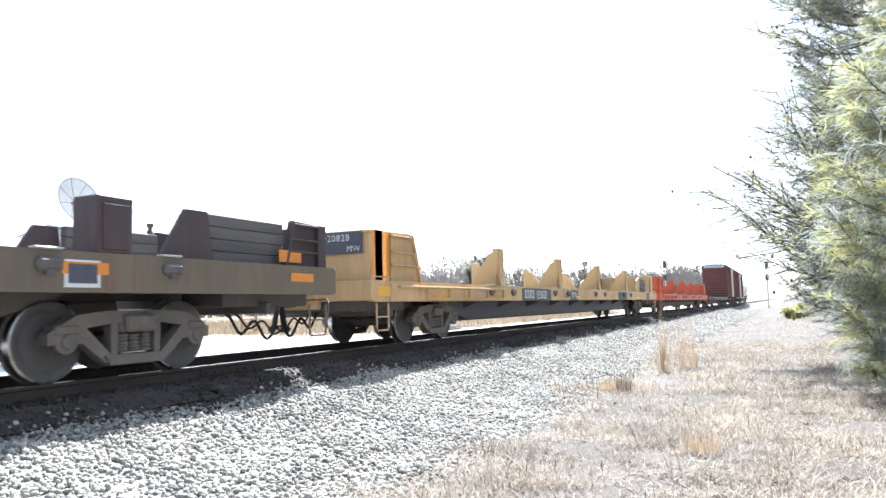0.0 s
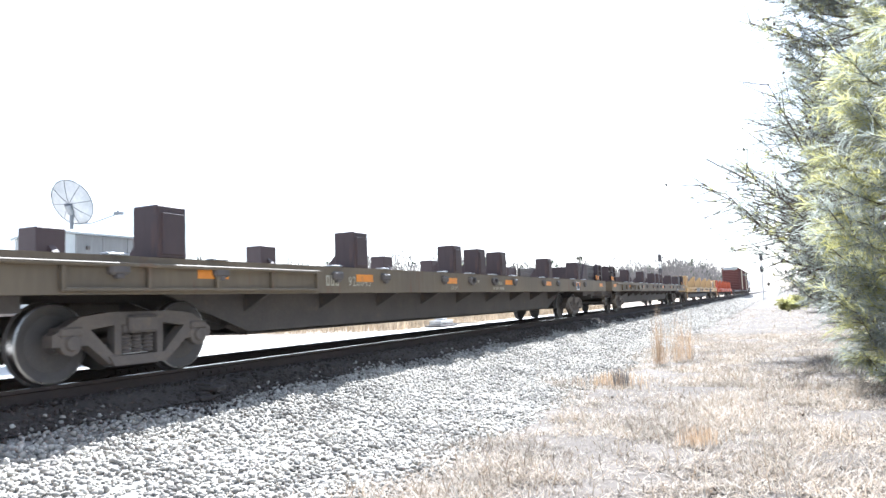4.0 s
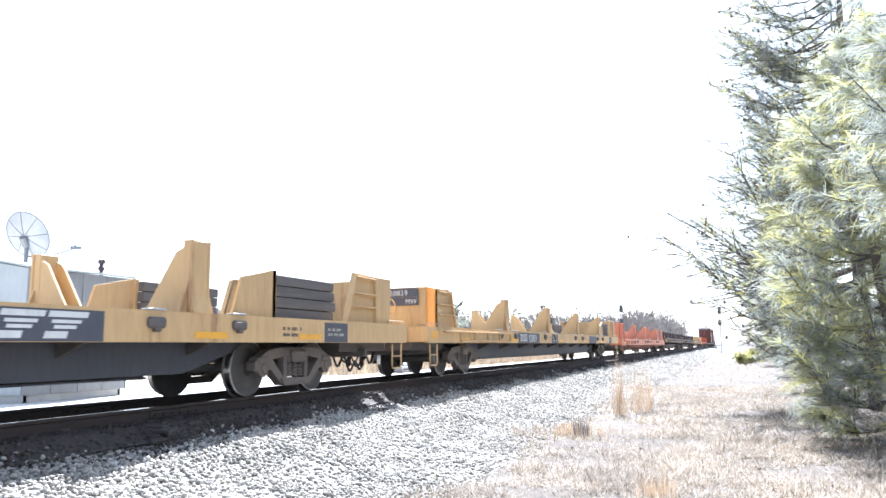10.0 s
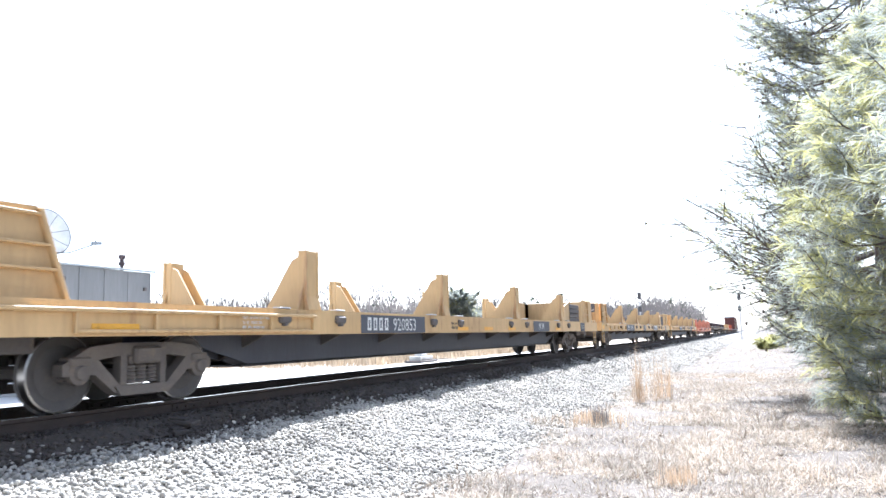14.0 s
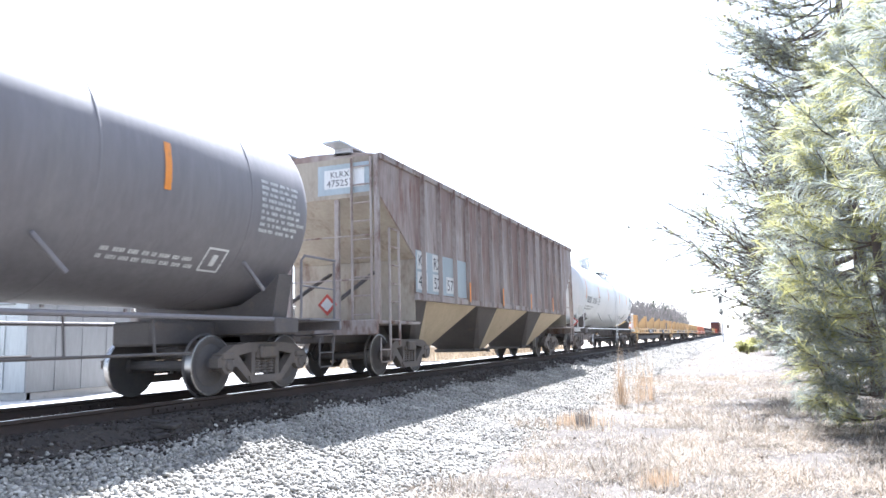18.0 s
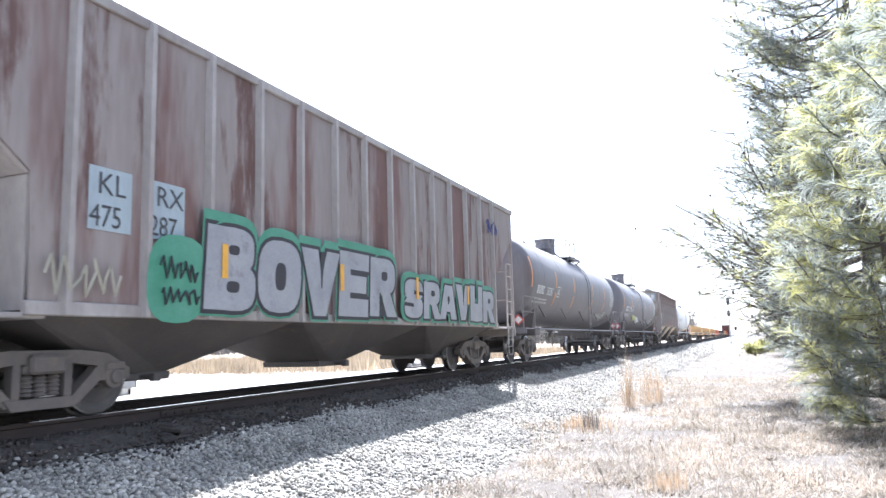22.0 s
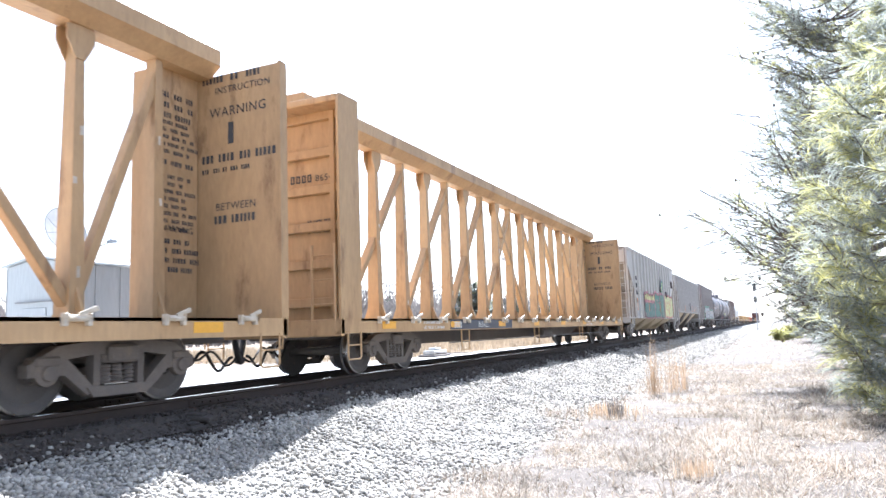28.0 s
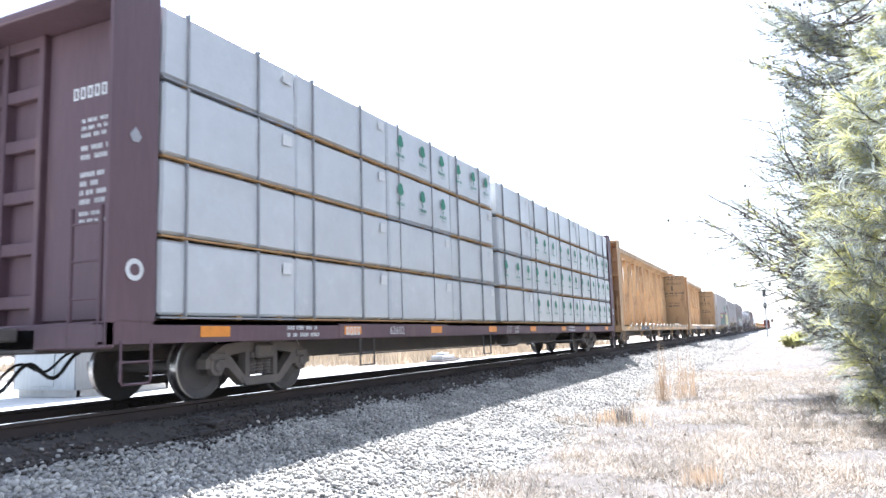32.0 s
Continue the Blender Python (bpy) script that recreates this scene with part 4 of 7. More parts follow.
    for k in range(5):
        a = radians(8 + 15 * k)
        part("rung", rung, paint, lad, "", ((r + 0.07) * math.cos(a), 1.04, zc + (r + 0.07) * math.sin(a)))
    for o in root.children:
        if o.name.startswith(("walkway", "guard_rail", "grab_loop", "bracket", "cross_rail", "ladder")):
            o.location.y += deck_at
    part("outlet_valve", Build().lathe([(0.36, 0.34), (0.30, 0.16), (0.10, 0.04), (0.09, -0.20), (0.001, -0.20)], "y", (0, 0, 0), 16), M["under"], root, smooth=40).matrix_local = pose(0, -0.1, 1.0, 90)
    for y in stripes:
        for a0, a1 in ((-8, 14),) if y != stripes[0] else ((-14, 24),):
            b = Build().lathe([(r + 0.007, y - 0.055), (r + 0.007, y + 0.055)], "y", (0, 0, zc), 8, radians(a0), radians(a1 - a0))
            part("reflective_tape", b, M[tape_mat], root)
    for k in range(5):
        y = -cyl_ + 1.2 + k * (2 * cyl_ - 2.4) / 4
        part("lug_bar", Build().beam((1.30, y, 1.42 + 0.45), (1.40, y + 0.35, 1.18 + 0.3), 0.05, 0.05, 0.01), paint, root)
    bars(root, 4, 0.28, ink, on_tank(r + 0.008, words[0], 2.26, zc), 0.62, 0.22)
    lettering(root, digits, 0.40, ink, on_tank(r + 0.008, words[1], 2.26, zc), 0.92, 0.92)
    small_print(root, 2, 2.0, 0.07, ink, on_tank(r + 0.008, words[0] - 0.15, 2.06, zc), seed)
    small_print(root, 2, 1.6, 0.06, ink, on_tank(r + 0.008, half - 4.75, 1.80, zc), seed + 3)
    small_print(root, 9, 0.95, 0.05, ink, on_tank(r + 0.008, half - 2.25, 3.02, zc), seed + 7)
    for y_, z_ in ((words[1] + 1.5, 2.25), (half - 3.1, 1.70)):
        box_, pl = Build(), on_tank(r + 0.008, y_, z_, zc)
        for u0, u1, w0, w1 in ((0, 0.4, 0, 0.03), (0, 0.4, 0.35, 0.38), (0, 0.03, 0.03, 0.35), (0.37, 0.4, 0.03, 0.35), (0.15, 0.25, 0.1, 0.28)):
            o = len(box_.v)
            box_.v += [pl(u0, w0), pl(u1, w0), pl(u1, w1), pl(u0, w1)]
            box_.face(o, o + 1, o + 2, o + 3)
        part("marking", box_, ink, root)
    v, f = glyphs(digits, 0.20, 1.1)
    bend = lambda u, w: (-0.55 + u, -L + 0.62 - 0.62 * math.sqrt(max(0.0, 1 - ((u - 0.55) ** 2 + (w + 0.55) ** 2) / r ** 2)) - 0.012, zc + 0.55 + w)
    part("lettering", lay([(x, y, 0) for x, y, *_ in v], f, bend), ink, root)
    if stained:
        b = Build().lathe([(r + 0.004, -half + 3.4), (r + 0.004, -half + 4.6)], "y", (0, 0, zc), 10, radians(-58), radians(8))
        part("stain", b, M["spill"], root)
    draft_gear(root, half, M["under"])
    return root, half


# ---- covered hoppers ----
def hopper_car(label, rear, front, paint, zb, zt, rib_gap, rib_wide, chute, cream, seed, slope_mat, rib_mat=None, plate_mat="plate", first=0.15, edges=None, shaded_half=1.7, front_in=1.75):
    root, half = car("covered_hopper", label, rear, front)
    w, rng = 1.5, random.Random(seed)
    inn, fore = half - 1.75, half - front_in
    end = half - 0.12
    side = [(-end, zt), (-end, zt - 0.80), (-inn, 2.45), (-inn + 0.05, zb), (fore - 0.05, zb), (fore, 2.45), (end, zt - 0.80), (end, zt)]
    for q in (-1, 1):
        part("side_sheet", Build().prism(side, "x", q * w - 0.015, q * w + 0.015), paint, root)
        part("top_chord", Build().box(q * w - 0.05, q * w + 0.06, -end, end, zt - 0.10, zt + 0.03, 0.012), rib_mat or paint, root)
        part("bottom_chord", Build().box(q * w - 0.04, q * w + 0.05, -inn, inn, zb - 0.05, zb + 0.09, 0.012), rib_mat or paint, root)
        y = -inn + first
        while y < inn:
            r0 = shared("rib%.2f%.2f%.2f" % (zb, zt, rib_wide) + (rib_mat or paint).name, lambda: Build().prism([(-rib_wide / 2, 0), (-rib_wide / 4, 0.09), (rib_wide / 4, 0.09), (rib_wide / 2, 0)], "z", zb - 0.04, zt - 0.02))
            o = part("rib", r0, rib_mat or paint, root)
            o.matrix_local = pose(q * (w + 0.012), y, 0, 0, 0, -90 if q > 0 else 90)
            y += rib_gap
    roof = Build().prism([(-w - 0.03, zt), (w + 0.03, zt), (w * 0.6, zt + 0.10), (0, zt + 0.14), (-w * 0.6, zt + 0.10)], "y", -end, end)
    part("roof", roof, paint, root)
    walk_ = Build()
    for q in (-1, 1):
        walk_.box(q * 0.72 - 0.20, q * 0.72 + 0.20, -end - 0.45, end + 0.45, zt + 0.20, zt + 0.235)
        for k in range(12):
            y = -end + k * 2 * end / 11
            walk_.box(q * 0.72 - 0.2, q * 0.72 + 0.2, y, y + 0.04, zt + 0.05, zt + 0.2)
    part("running_board", walk_, M["galv"], root)
    for k in range(8):
        y = -inn + 0.8 + k * (2 * inn - 1.6) / 7
        part("hatch", shared("hatch" + paint.name, lambda: Build().lathe([(0.001, 0.10), (0.36, 0.08), (0.40, 0.02), (0.40, -0.1)], "y", (0, 0, 0), 16), 40), paint, root).matrix_local = pose(0, y, zt + 0.16, 90)
    for s in (-1, 1):
        y, back_ = s * end, fore if s > 0 else inn
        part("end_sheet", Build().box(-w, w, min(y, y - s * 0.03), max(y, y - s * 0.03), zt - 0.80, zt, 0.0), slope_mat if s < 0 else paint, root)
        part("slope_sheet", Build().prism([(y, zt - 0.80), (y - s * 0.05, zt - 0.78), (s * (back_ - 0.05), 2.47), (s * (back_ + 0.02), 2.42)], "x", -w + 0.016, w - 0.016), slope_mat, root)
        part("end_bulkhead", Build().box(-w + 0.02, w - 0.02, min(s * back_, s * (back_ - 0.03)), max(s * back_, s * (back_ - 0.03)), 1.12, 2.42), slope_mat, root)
        deck = Build().box(-w, w, min(s * (half - 2.0), s * half), max(s * (half - 2.0), s * half), 1.04, 1.10, 0.012)
        deck.box(-w, w, s * (half - 0.03) - 0.04, s * (half - 0.03) + 0.04, 0.84, 1.12, 0.012)
        part("end_platform", deck, rib_mat or paint, root)
        sill_ = Build().box(-0.34, 0.34, min(s * (inn - 1.2), s * half), max(s * (inn - 1.2), s * half), 0.70, 1.06, 0.02)
        part("centre_sill", sill_, M["under"], root)
        for q in (-1, 1):
            part("corner_post", Build().box(q * 1.46 - 0.045, q * 1.46 + 0.045, y - 0.05, y + 0.05, 1.08, zt, 0.01), rib_mat or paint, root)
            part("end_post", Build().box(q * 0.55 - 0.05, q * 0.55 + 0.05, y - s * 0.06 - 0.04, y - s * 0.06 + 0.04, 1.08, zt - 0.75, 0.01), rib_mat or paint, root)
            part("brace", Build().beam((q * 0.55, y - s * 0.05, 1.5), (q * 0.55, s * inn, 2.2), 0.06, 0.06), M["under"], root)
        rung_ladder(root, 1.54, s * (end - 0.55), 0.62, 2.9, 0.42, rib_mat or paint)
        rung_ladder(root, -s * 1.15, y + s * 0.06, 1.1, zt - 0.05, 0.42, rib_mat or paint, "x")
        gr_ = Build().tube([(-1.46, y, 1.9), (1.46, y, 1.9)], 0.02, 6).tube([(-1.46, y, 2.75), (1.46, y, 2.75)], 0.016, 6)
        part("end_rail", gr_, rib_mat or paint, root)
        add_truck(root, s * (half - 2.35))
    n = chute
    edges = edges or [-inn + k * 2 * inn / n for k in range(n + 1)]
    for k in range(n):
        y0, y1 = edges[k], edges[k + 1]
        mid, zl = (y0 + y1) / 2, 0.42
        b = Build()
        t_ = [(-w + 0.04, y0, zb), (w - 0.04, y0, zb), (w - 0.04, y1, zb), (-w + 0.04, y1, zb)]
        l_ = [(-0.55, mid - 0.42, zl), (0.55, mid - 0.42, zl), (0.55, mid + 0.42, zl), (-0.55, mid + 0.42, zl)]
        cut = max(y0 + shaded_half - (0.0 if k else 1.0), y0 + 0.3)
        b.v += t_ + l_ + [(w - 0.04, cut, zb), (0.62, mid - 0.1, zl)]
        # slot 1, faces that look shaded: the dark steel material stands in for shade
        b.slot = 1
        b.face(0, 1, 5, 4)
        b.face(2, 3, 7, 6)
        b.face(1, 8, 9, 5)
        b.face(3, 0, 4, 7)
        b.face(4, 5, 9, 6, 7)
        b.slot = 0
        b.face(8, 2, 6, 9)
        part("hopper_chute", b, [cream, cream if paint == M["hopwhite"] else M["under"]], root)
        gate = Build().box(-0.62, 0.62, mid - 0.50, mid + 0.50, 0.34, 0.44, 0.015).tube([(-0.85, mid, 0.38), (0.85, mid, 0.38)], 0.03, 8)
        gate.box(0.80, 0.90, mid - 0.06, mid + 0.06, 0.33, 0.43, 0.01)
        part("outlet_gate", gate, M["under"], root)
    part("number_plate", Build().box(0.15, 1.35, -end - 0.012, -end - 0.004, zt - 0.72, zt - 0.12), M[plate_mat], root)
    draft_gear(root, half, rib_mat or M["under"])
    return root, half, inn, w


STEM = ("q", (0, 0), (0.36, 0), (0.36, 1), (0, 1))
POST = ("q", (0.64, 0), (1, 0), (1, 1), (0.64, 1))
SHAPES = dict(
    b=([STEM, ("e", 0.52, 0.73, 0.42, 0.28), ("e", 0.54, 0.28, 0.46, 0.29)], [("e", 0.52, 0.73, 0.11, 0.06), ("e", 0.53, 0.28, 0.13, 0.07)]),
    o=([("e", 0.5, 0.5, 0.52, 0.52)], [("e", 0.5, 0.5, 0.13, 0.20)]),
    v=([("q", (-0.06, 1), (0.40, 1), (0.70, 0), (0.34, 0)), ("q", (0.66, 1), (1.06, 1), (0.68, 0), (0.36, 0.05))], [("q", (0.47, 0.98), (0.58, 0.98), (0.54, 0.42), (0.51, 0.42))]),
    m=([STEM, ("q", (0.2, 0), (1, 0), (1, 0.28), (0.2, 0.28)), ("q", (0.2, 0.37), (0.92, 0.37), (0.92, 0.64), (0.2, 0.64)), ("q", (0.2, 0.73), (1, 0.73), (1, 1), (0.2, 1))], []),
    r=([STEM, ("e", 0.54, 0.70, 0.44, 0.31), ("q", (0.34, 0.5), (0.72, 0.5), (1.08, 0), (0.66, 0))], [("e", 0.54, 0.70, 0.12, 0.08), ("q", (0.40, 0.0), (0.56, 0.0), (0.46, 0.36), (0.40, 0.36))]),
    n=([STEM, POST, ("q", (0, 1), (0.40, 1), (1, 0), (0.62, 0))], []),
    u=([STEM, POST, ("e", 0.5, 0.24, 0.5, 0.26)], []),
    s=([("e", 0.5, 0.73, 0.5, 0.28), ("e", 0.5, 0.28, 0.5, 0.29)], [("q", (0.5, 0.62), (1.02, 0.60), (1.02, 0.70), (0.5, 0.72)), ("q", (-0.02, 0.30), (0.48, 0.28), (0.48, 0.37), (-0.02, 0.40))]),
    a=([("q", (-0.08, 0), (0.30, 0), (0.66, 1), (0.24, 1)), ("q", (0.34, 1), (0.76, 1), (1.08, 0), (0.68, 0)), ("q", (0.2, 0.22), (0.8, 0.22), (0.72, 0.44), (0.28, 0.44))], [("e", 0.5, 0.58, 0.07, 0.10)]))


def tag_letters(root, y, z, h, w, kinds, fill, line, seed, x, lean=0.06, grow=0.05):
    """Sprayed fat shapes with a dark outline, side by side, each with its holes."""
    rng = random.Random(seed)
    wide = w / len(kinds)
    for k, kind in enumerate(kinds):
        lift, tall, y0 = rng.uniform(0, 0.05) * h, h * rng.uniform(0.88, 1.0), y + k * wide

        def outline(shape, more):
            if shape[0] == "e":
                pts = []
                for t in range(20):
                    a = 2 * math.pi * t / 20
                    cs, sn = math.cos(a), math.sin(a)
                    pts.append((shape[1] * wide + (shape[3] * wide + more) * math.copysign(abs(cs) ** 0.7, cs), shape[2] * tall + (shape[4] * tall + more) * math.copysign(abs(sn) ** 0.7, sn)))
            else:
                cy, cz = sum(p[0] for p in shape[1:]) / 4 * wide, sum(p[1] for p in shape[1:]) / 4 * tall
                pts = [(p[0] * wide + math.copysign(more, p[0] * wide - cy), p[1] * tall + math.copysign(more, p[1] * tall - cz)) for p in shape[1:]]
            return [(y0 + a * 0.94 + lean * b, z + lift + b) for a, b in pts]
        solid, holes = SHAPES[kind]
        for name, shapes, more, mat, dx in (("tag_outline", solid, grow, line, 0.0), ("tag_fill", solid, 0.0, fill, 0.004), ("tag_detail", holes, 0.0, line, 0.008)):
            for i, shape in enumerate(shapes):
                b = Build()
                b.v += [(x + dx + i * 0.0006, p, q) for p, q in outline(shape, more)]
                b.face(*range(len(b.v)))
                part(name, b, mat, root)


def scrawl(root, y, z, w, h, material, seed, x, thick=0.016):
    rng, pts = random.Random(seed), []
    n = 16
    for k in range(n):
        pts.append((x + 0.004, y + w * (k / (n - 1)) + rng.uniform(-0.06, 0.06) * w, z + h * (0.5 + 0.48 * math.sin(k * 2.1 + rng.uniform(-0.5, 0.5)))))
    smooth_ = []
    for i in range(n - 1):
        for t in (0, 0.33, 0.66):
            smooth_.append(Vector(pts[i]).lerp(Vector(pts[i + 1]), t * t * (3 - 2 * t)))
    return part("sprayed_scrawl", Build().tube(smooth_, thick, 4), material, root)


# ---- centre-beam flats ----
def beam_car(label, rear, front, paint, digits, bays, loaded=False, seed=0, top=4.72, first=2.3, step=1.22, bhf=0.13):
    root, half = car("centre_beam_car", label, rear, front)
    rng, deck = random.Random(seed), 0.98
    e = half - 0.02
    bh = 0.62
    for s in (-1, 1):
        b = Build()
        y = s * e
        deep = bh if s < 0 else bhf
        inner = s * (e - deep)
        b.box(-1.42, 1.42, min(inner, inner + s * 0.05), max(inner, inner + s * 0.05), deck, top, 0.01)
        for k in range(6):
            z = deck + 0.22 + k * (top - deck - 0.35) / 5.2
            part("bulkhead_rib", Build().box(-1.40, -0.27 if loaded and s < 0 else 1.40, min(inner + s * 0.03, inner + s * 0.16), max(inner + s * 0.03, inner + s * 0.16), z, z + 0.16, 0.012), paint, root)
        b.box(-1.41, 1.41, min(inner + s * 0.03, inner + s * max(deep - 0.03, 0.12)), max(inner + s * 0.03, inner + s * max(deep - 0.03, 0.12)), top - 0.12, top - 0.004, 0.015)
        b.prism([(-0.16, top - 0.01), (-0.16, top + 0.13), (0.16, top + 0.13), (0.16, top - 0.01)], "y", min(inner, inner + s * 0.05), max(inner, inner + s * 0.05))
        if loaded and s < 0:
            part("sign_plate", Build().box(-0.25, 1.40, inner - 0.10, inner - 0.02, deck + 0.05, top - 0.13, 0.01), paint, root)
        for x in (-1.05, 1.05) if s < 0 and not loaded else ():
            part("bulkhead_post", Build().box(x - 0.05, x + 0.05, inner - 0.19, inner - 0.02, deck + 0.05, top - 0.13, 0.01), paint, root)
        part("bulkhead", b, paint, root)
        for q in (-1, 1):
            out = max(deep, 0.14)
            f = Build().prism([(inner - s * 0.02, deck), (inner - s * 0.02, top + 0.01), (inner + s * out * 0.9, top), (inner + s * out, top - 0.10), (inner + s * out, deck)], "x", q * 1.445 - 0.022, q * 1.445 + 0.022)
            part("bulkhead_flange", f, paint, root)
        rung_ladder(root, -s * 1.12, y - s * 0.02, 0.7, 2.2, 0.45, paint, "x", 0.4)
        part("end_sill", Build().box(-1.46, 1.46, min(y, y - s * 0.12), max(y, y - s * 0.12), 0.70, deck, 0.015), paint, root)
        part("coupler_pocket", Build().box(-0.4, 0.4, min(y, y - s * 2.6), max(y, y - s * 2.6), 0.66, 0.94, 0.02), M["under"], root)
        add_truck(root, s * (half - (2.55 if not loaded else 2.95)))
    for q in (-1, 1):
        x = q * 1.46
        b = Build().prism([(x, 0.74), (x, deck), (x - q * 0.20, deck), (x - q * 0.20, deck - 0.03), (x - q * 0.03, deck - 0.03), (x - q * 0.03, 0.77), (x - q * 0.14, 0.77), (x - q * 0.14, 0.74)], "y", -e, e)
        part("side_sill", b, paint, root)
        d = Build().prism([(x, deck + 0.0), (q * 0.20, deck - 0.10), (q * 0.20, deck - 0.14), (x, deck - 0.04)], "y", -e + bh, e - bh)
        part("deck_plate", d, paint if not loaded else M["maroon"], root)
        rod = Build().tube([(q * 1.38, -half + 4.4, 0.48), (q * 1.38, half - 4.4, 0.48)], 0.014, 6)
        part("brake_rod", rod, M["under"], root)
    belly = [(-half + 3.9, 0.76), (-half + 5.2, 0.46), (half - 5.2, 0.46), (half - 3.9, 0.76), (half - 3.9, 0.94), (-half + 3.9, 0.94)]
    part("centre_sill", Build().prism(belly, "x", -0.30, 0.30), M["under"], root)
    for k in range(3):
        part("stirrup", shared("beam_stirrup" + paint.name, lambda: Build().tube([(0, -0.22, 0.76), (0, -0.22, 0.30), (0, 0.22, 0.30), (0, 0.22, 0.76)], 0.018, 6).tube([(0, -0.22, 0.5), (0, 0.22, 0.5)], 0.014, 6)), paint if not loaded else M["under"], root, "", (1.42, -half + 5.2 + k * 5.4, 0))
    part("brake_tank", Build().lathe([(0.001, -0.55), (0.18, -0.50), (0.20, -0.42), (0.20, 0.42), (0.18, 0.50), (0.001, 0.55)], "y", (0.85, 1.2, 0.60), 16), M["under"], root, smooth=40)
    # the beam: posts, diagonals, cap
    y0, zc = -half + first, top + 0.38
    if loaded:
        y0, step, zc = -e + bh + 0.5, (2 * e - bh - bhf - 1.0) / bays, top
    cap = Build().box(-0.36, 0.36, -e + bh, e - bhf, zc - 0.26, zc, 0.012)
    cap.prism([(-0.35, zc - 0.262), (-0.15, zc - 0.42), (0.15, zc - 0.42), (0.35, zc - 0.262)], "y", -e + bh, e - bhf)
    part("top_chord", cap, paint, root)
    for k in range(bays + 1):
        y = y0 + k * step
        b, zt = Build(), zc - 0.40
        o = len(b.v)
        b.v += [(x, y + d, deck - 0.1) for x, d in ((-0.14, -0.11), (0.14, -0.11), (0.14, 0.11), (-0.14, 0.11))] + [(x, y + d, zt) for x, d in ((-0.09, -0.06), (0.09, -0.06), (0.09, 0.06), (-0.09, 0.06))]
        for f in ((0, 1, 5, 4), (1, 2, 6, 5), (2, 3, 7, 6), (3, 0, 4, 7), (4, 5, 6, 7)):
            b.face(*f)
        for x in (-0.1, 0.1):
            if k % 2 == 0:
                b.prism([(y - 0.06, zt), (y - 0.20, zt - 0.05), (y - 0.20, zt - 0.22), (y - 0.07, zt - 0.45), (y + 0.07, zt - 0.45), (y + 0.20, zt - 0.22), (y + 0.20, zt - 0.05), (y + 0.06, zt)], "x", x - 0.012, x + 0.012)
        b.prism([(0.10, deck - 0.1), (0.10, deck + 0.5), (0.34, deck - 0.1)], "y", y - 0.02, y + 0.02)
        b.prism([(-0.10, deck - 0.1), (-0.10, deck + 0.5), (-0.34, deck - 0.1)], "y", y - 0.02, y + 0.02)
        part("post", b, paint, root)
        if not loaded:
            sc = Build()
            for j in range(rng.choice((2, 3, 4))):
                z = rng.uniform(deck + 0.2, top - 0.9)
                a = rng.uniform(-0.05, 0.04)
                x = 0.142 - 0.05 * (z + 0.2 - deck) / (zc - deck)
                sc.box(x - 0.006, x + 0.010, y + a - rng.uniform(0.01, 0.03), y + a + 0.02, z, z + rng.uniform(0.05, 0.14))
            part("scrape", sc, M["scuff"], root)
            part("winch", shared("winch", lambda: Build().tube([(0.03, -0.12, 0.02), (0.03, 0.12, 0.02)], 0.035, 8).box(-0.02, 0.05, -0.16, -0.11, -0.06, 0.07, 0.008).box(-0.02, 0.05, 0.11, 0.16, -0.06, 0.07, 0.008).beam((0.05, 0, 0.05), (0.06, 0.2, 0.12), 0.02, 0.05)), M["scuff"], root, "", (1.48, y + 0.2, deck - 0.03))
    feet = [(1, 3), (3, 5), (5, 7), (7, 9), (16, 14), (14, 12), (12, 10), (10, 8), (1, 0), (16, 17)] if not loaded else [(k, k + 2) for k in range(0, bays // 2, 2)] + [(bays - k, bays - k - 2) for k in range(0, bays // 2, 2)]
    for a, b_ in feet:
        d = Build()
        d.beam((0, y0 + a * step, deck + 0.15), (0, y0 + b_ * step, zc - 0.62), 0.16, 0.13, 0.008)
        part("diagonal", d, paint, root)
    for k in range(8):
        tape(root, -half + 1.6 + k * (2 * half - 3.2) / 7, 0.865, 0.5, 0.13, 1.462, "amber" if loaded else "reflect")
    ink = M["white"]
    panel(root, -half + 4.3, -half + 8.3, 0.755, 0.965, 1.462, M["panel"] if not loaded else M["maroon"])
    bars(root, 4, 0.13, ink, on_side(1.468, -half + 4.5, 0.79), 0.6, 0.22)
    lettering(root, digits, 0.20, ink, on_side(1.468, -half + 5.9, 0.79), 1.1)
    small_print(root, 2, 0.9, 0.055, ink, on_side(1.466, half - 7.2, 0.88), seed)
    small_print(root, 2, 0.9, 0.055, ink, on_side(1.466, -half + 3.0, 0.88), seed + 1)
    dark = M["letter"] if not loaded else M["cream"]
    if loaded:
        draft_gear(root, half, paint)
        return root, half
    bars(root, 4, 0.14, dark, on_rear(-e + bh - 0.06, 0.1, top - 1.32), 0.6, 0.25)
    lettering(root, digits, 0.17, dark, on_rear(-e + bh - 0.06, 0.62, top - 1.32), 1.1)
    small_print(root, 3, 0.55, 0.05, dark, on_rear(-e + bh - 0.06, 0.45, top - 2.05), seed + 2)
    draft_gear(root, half, paint)
    return root, half


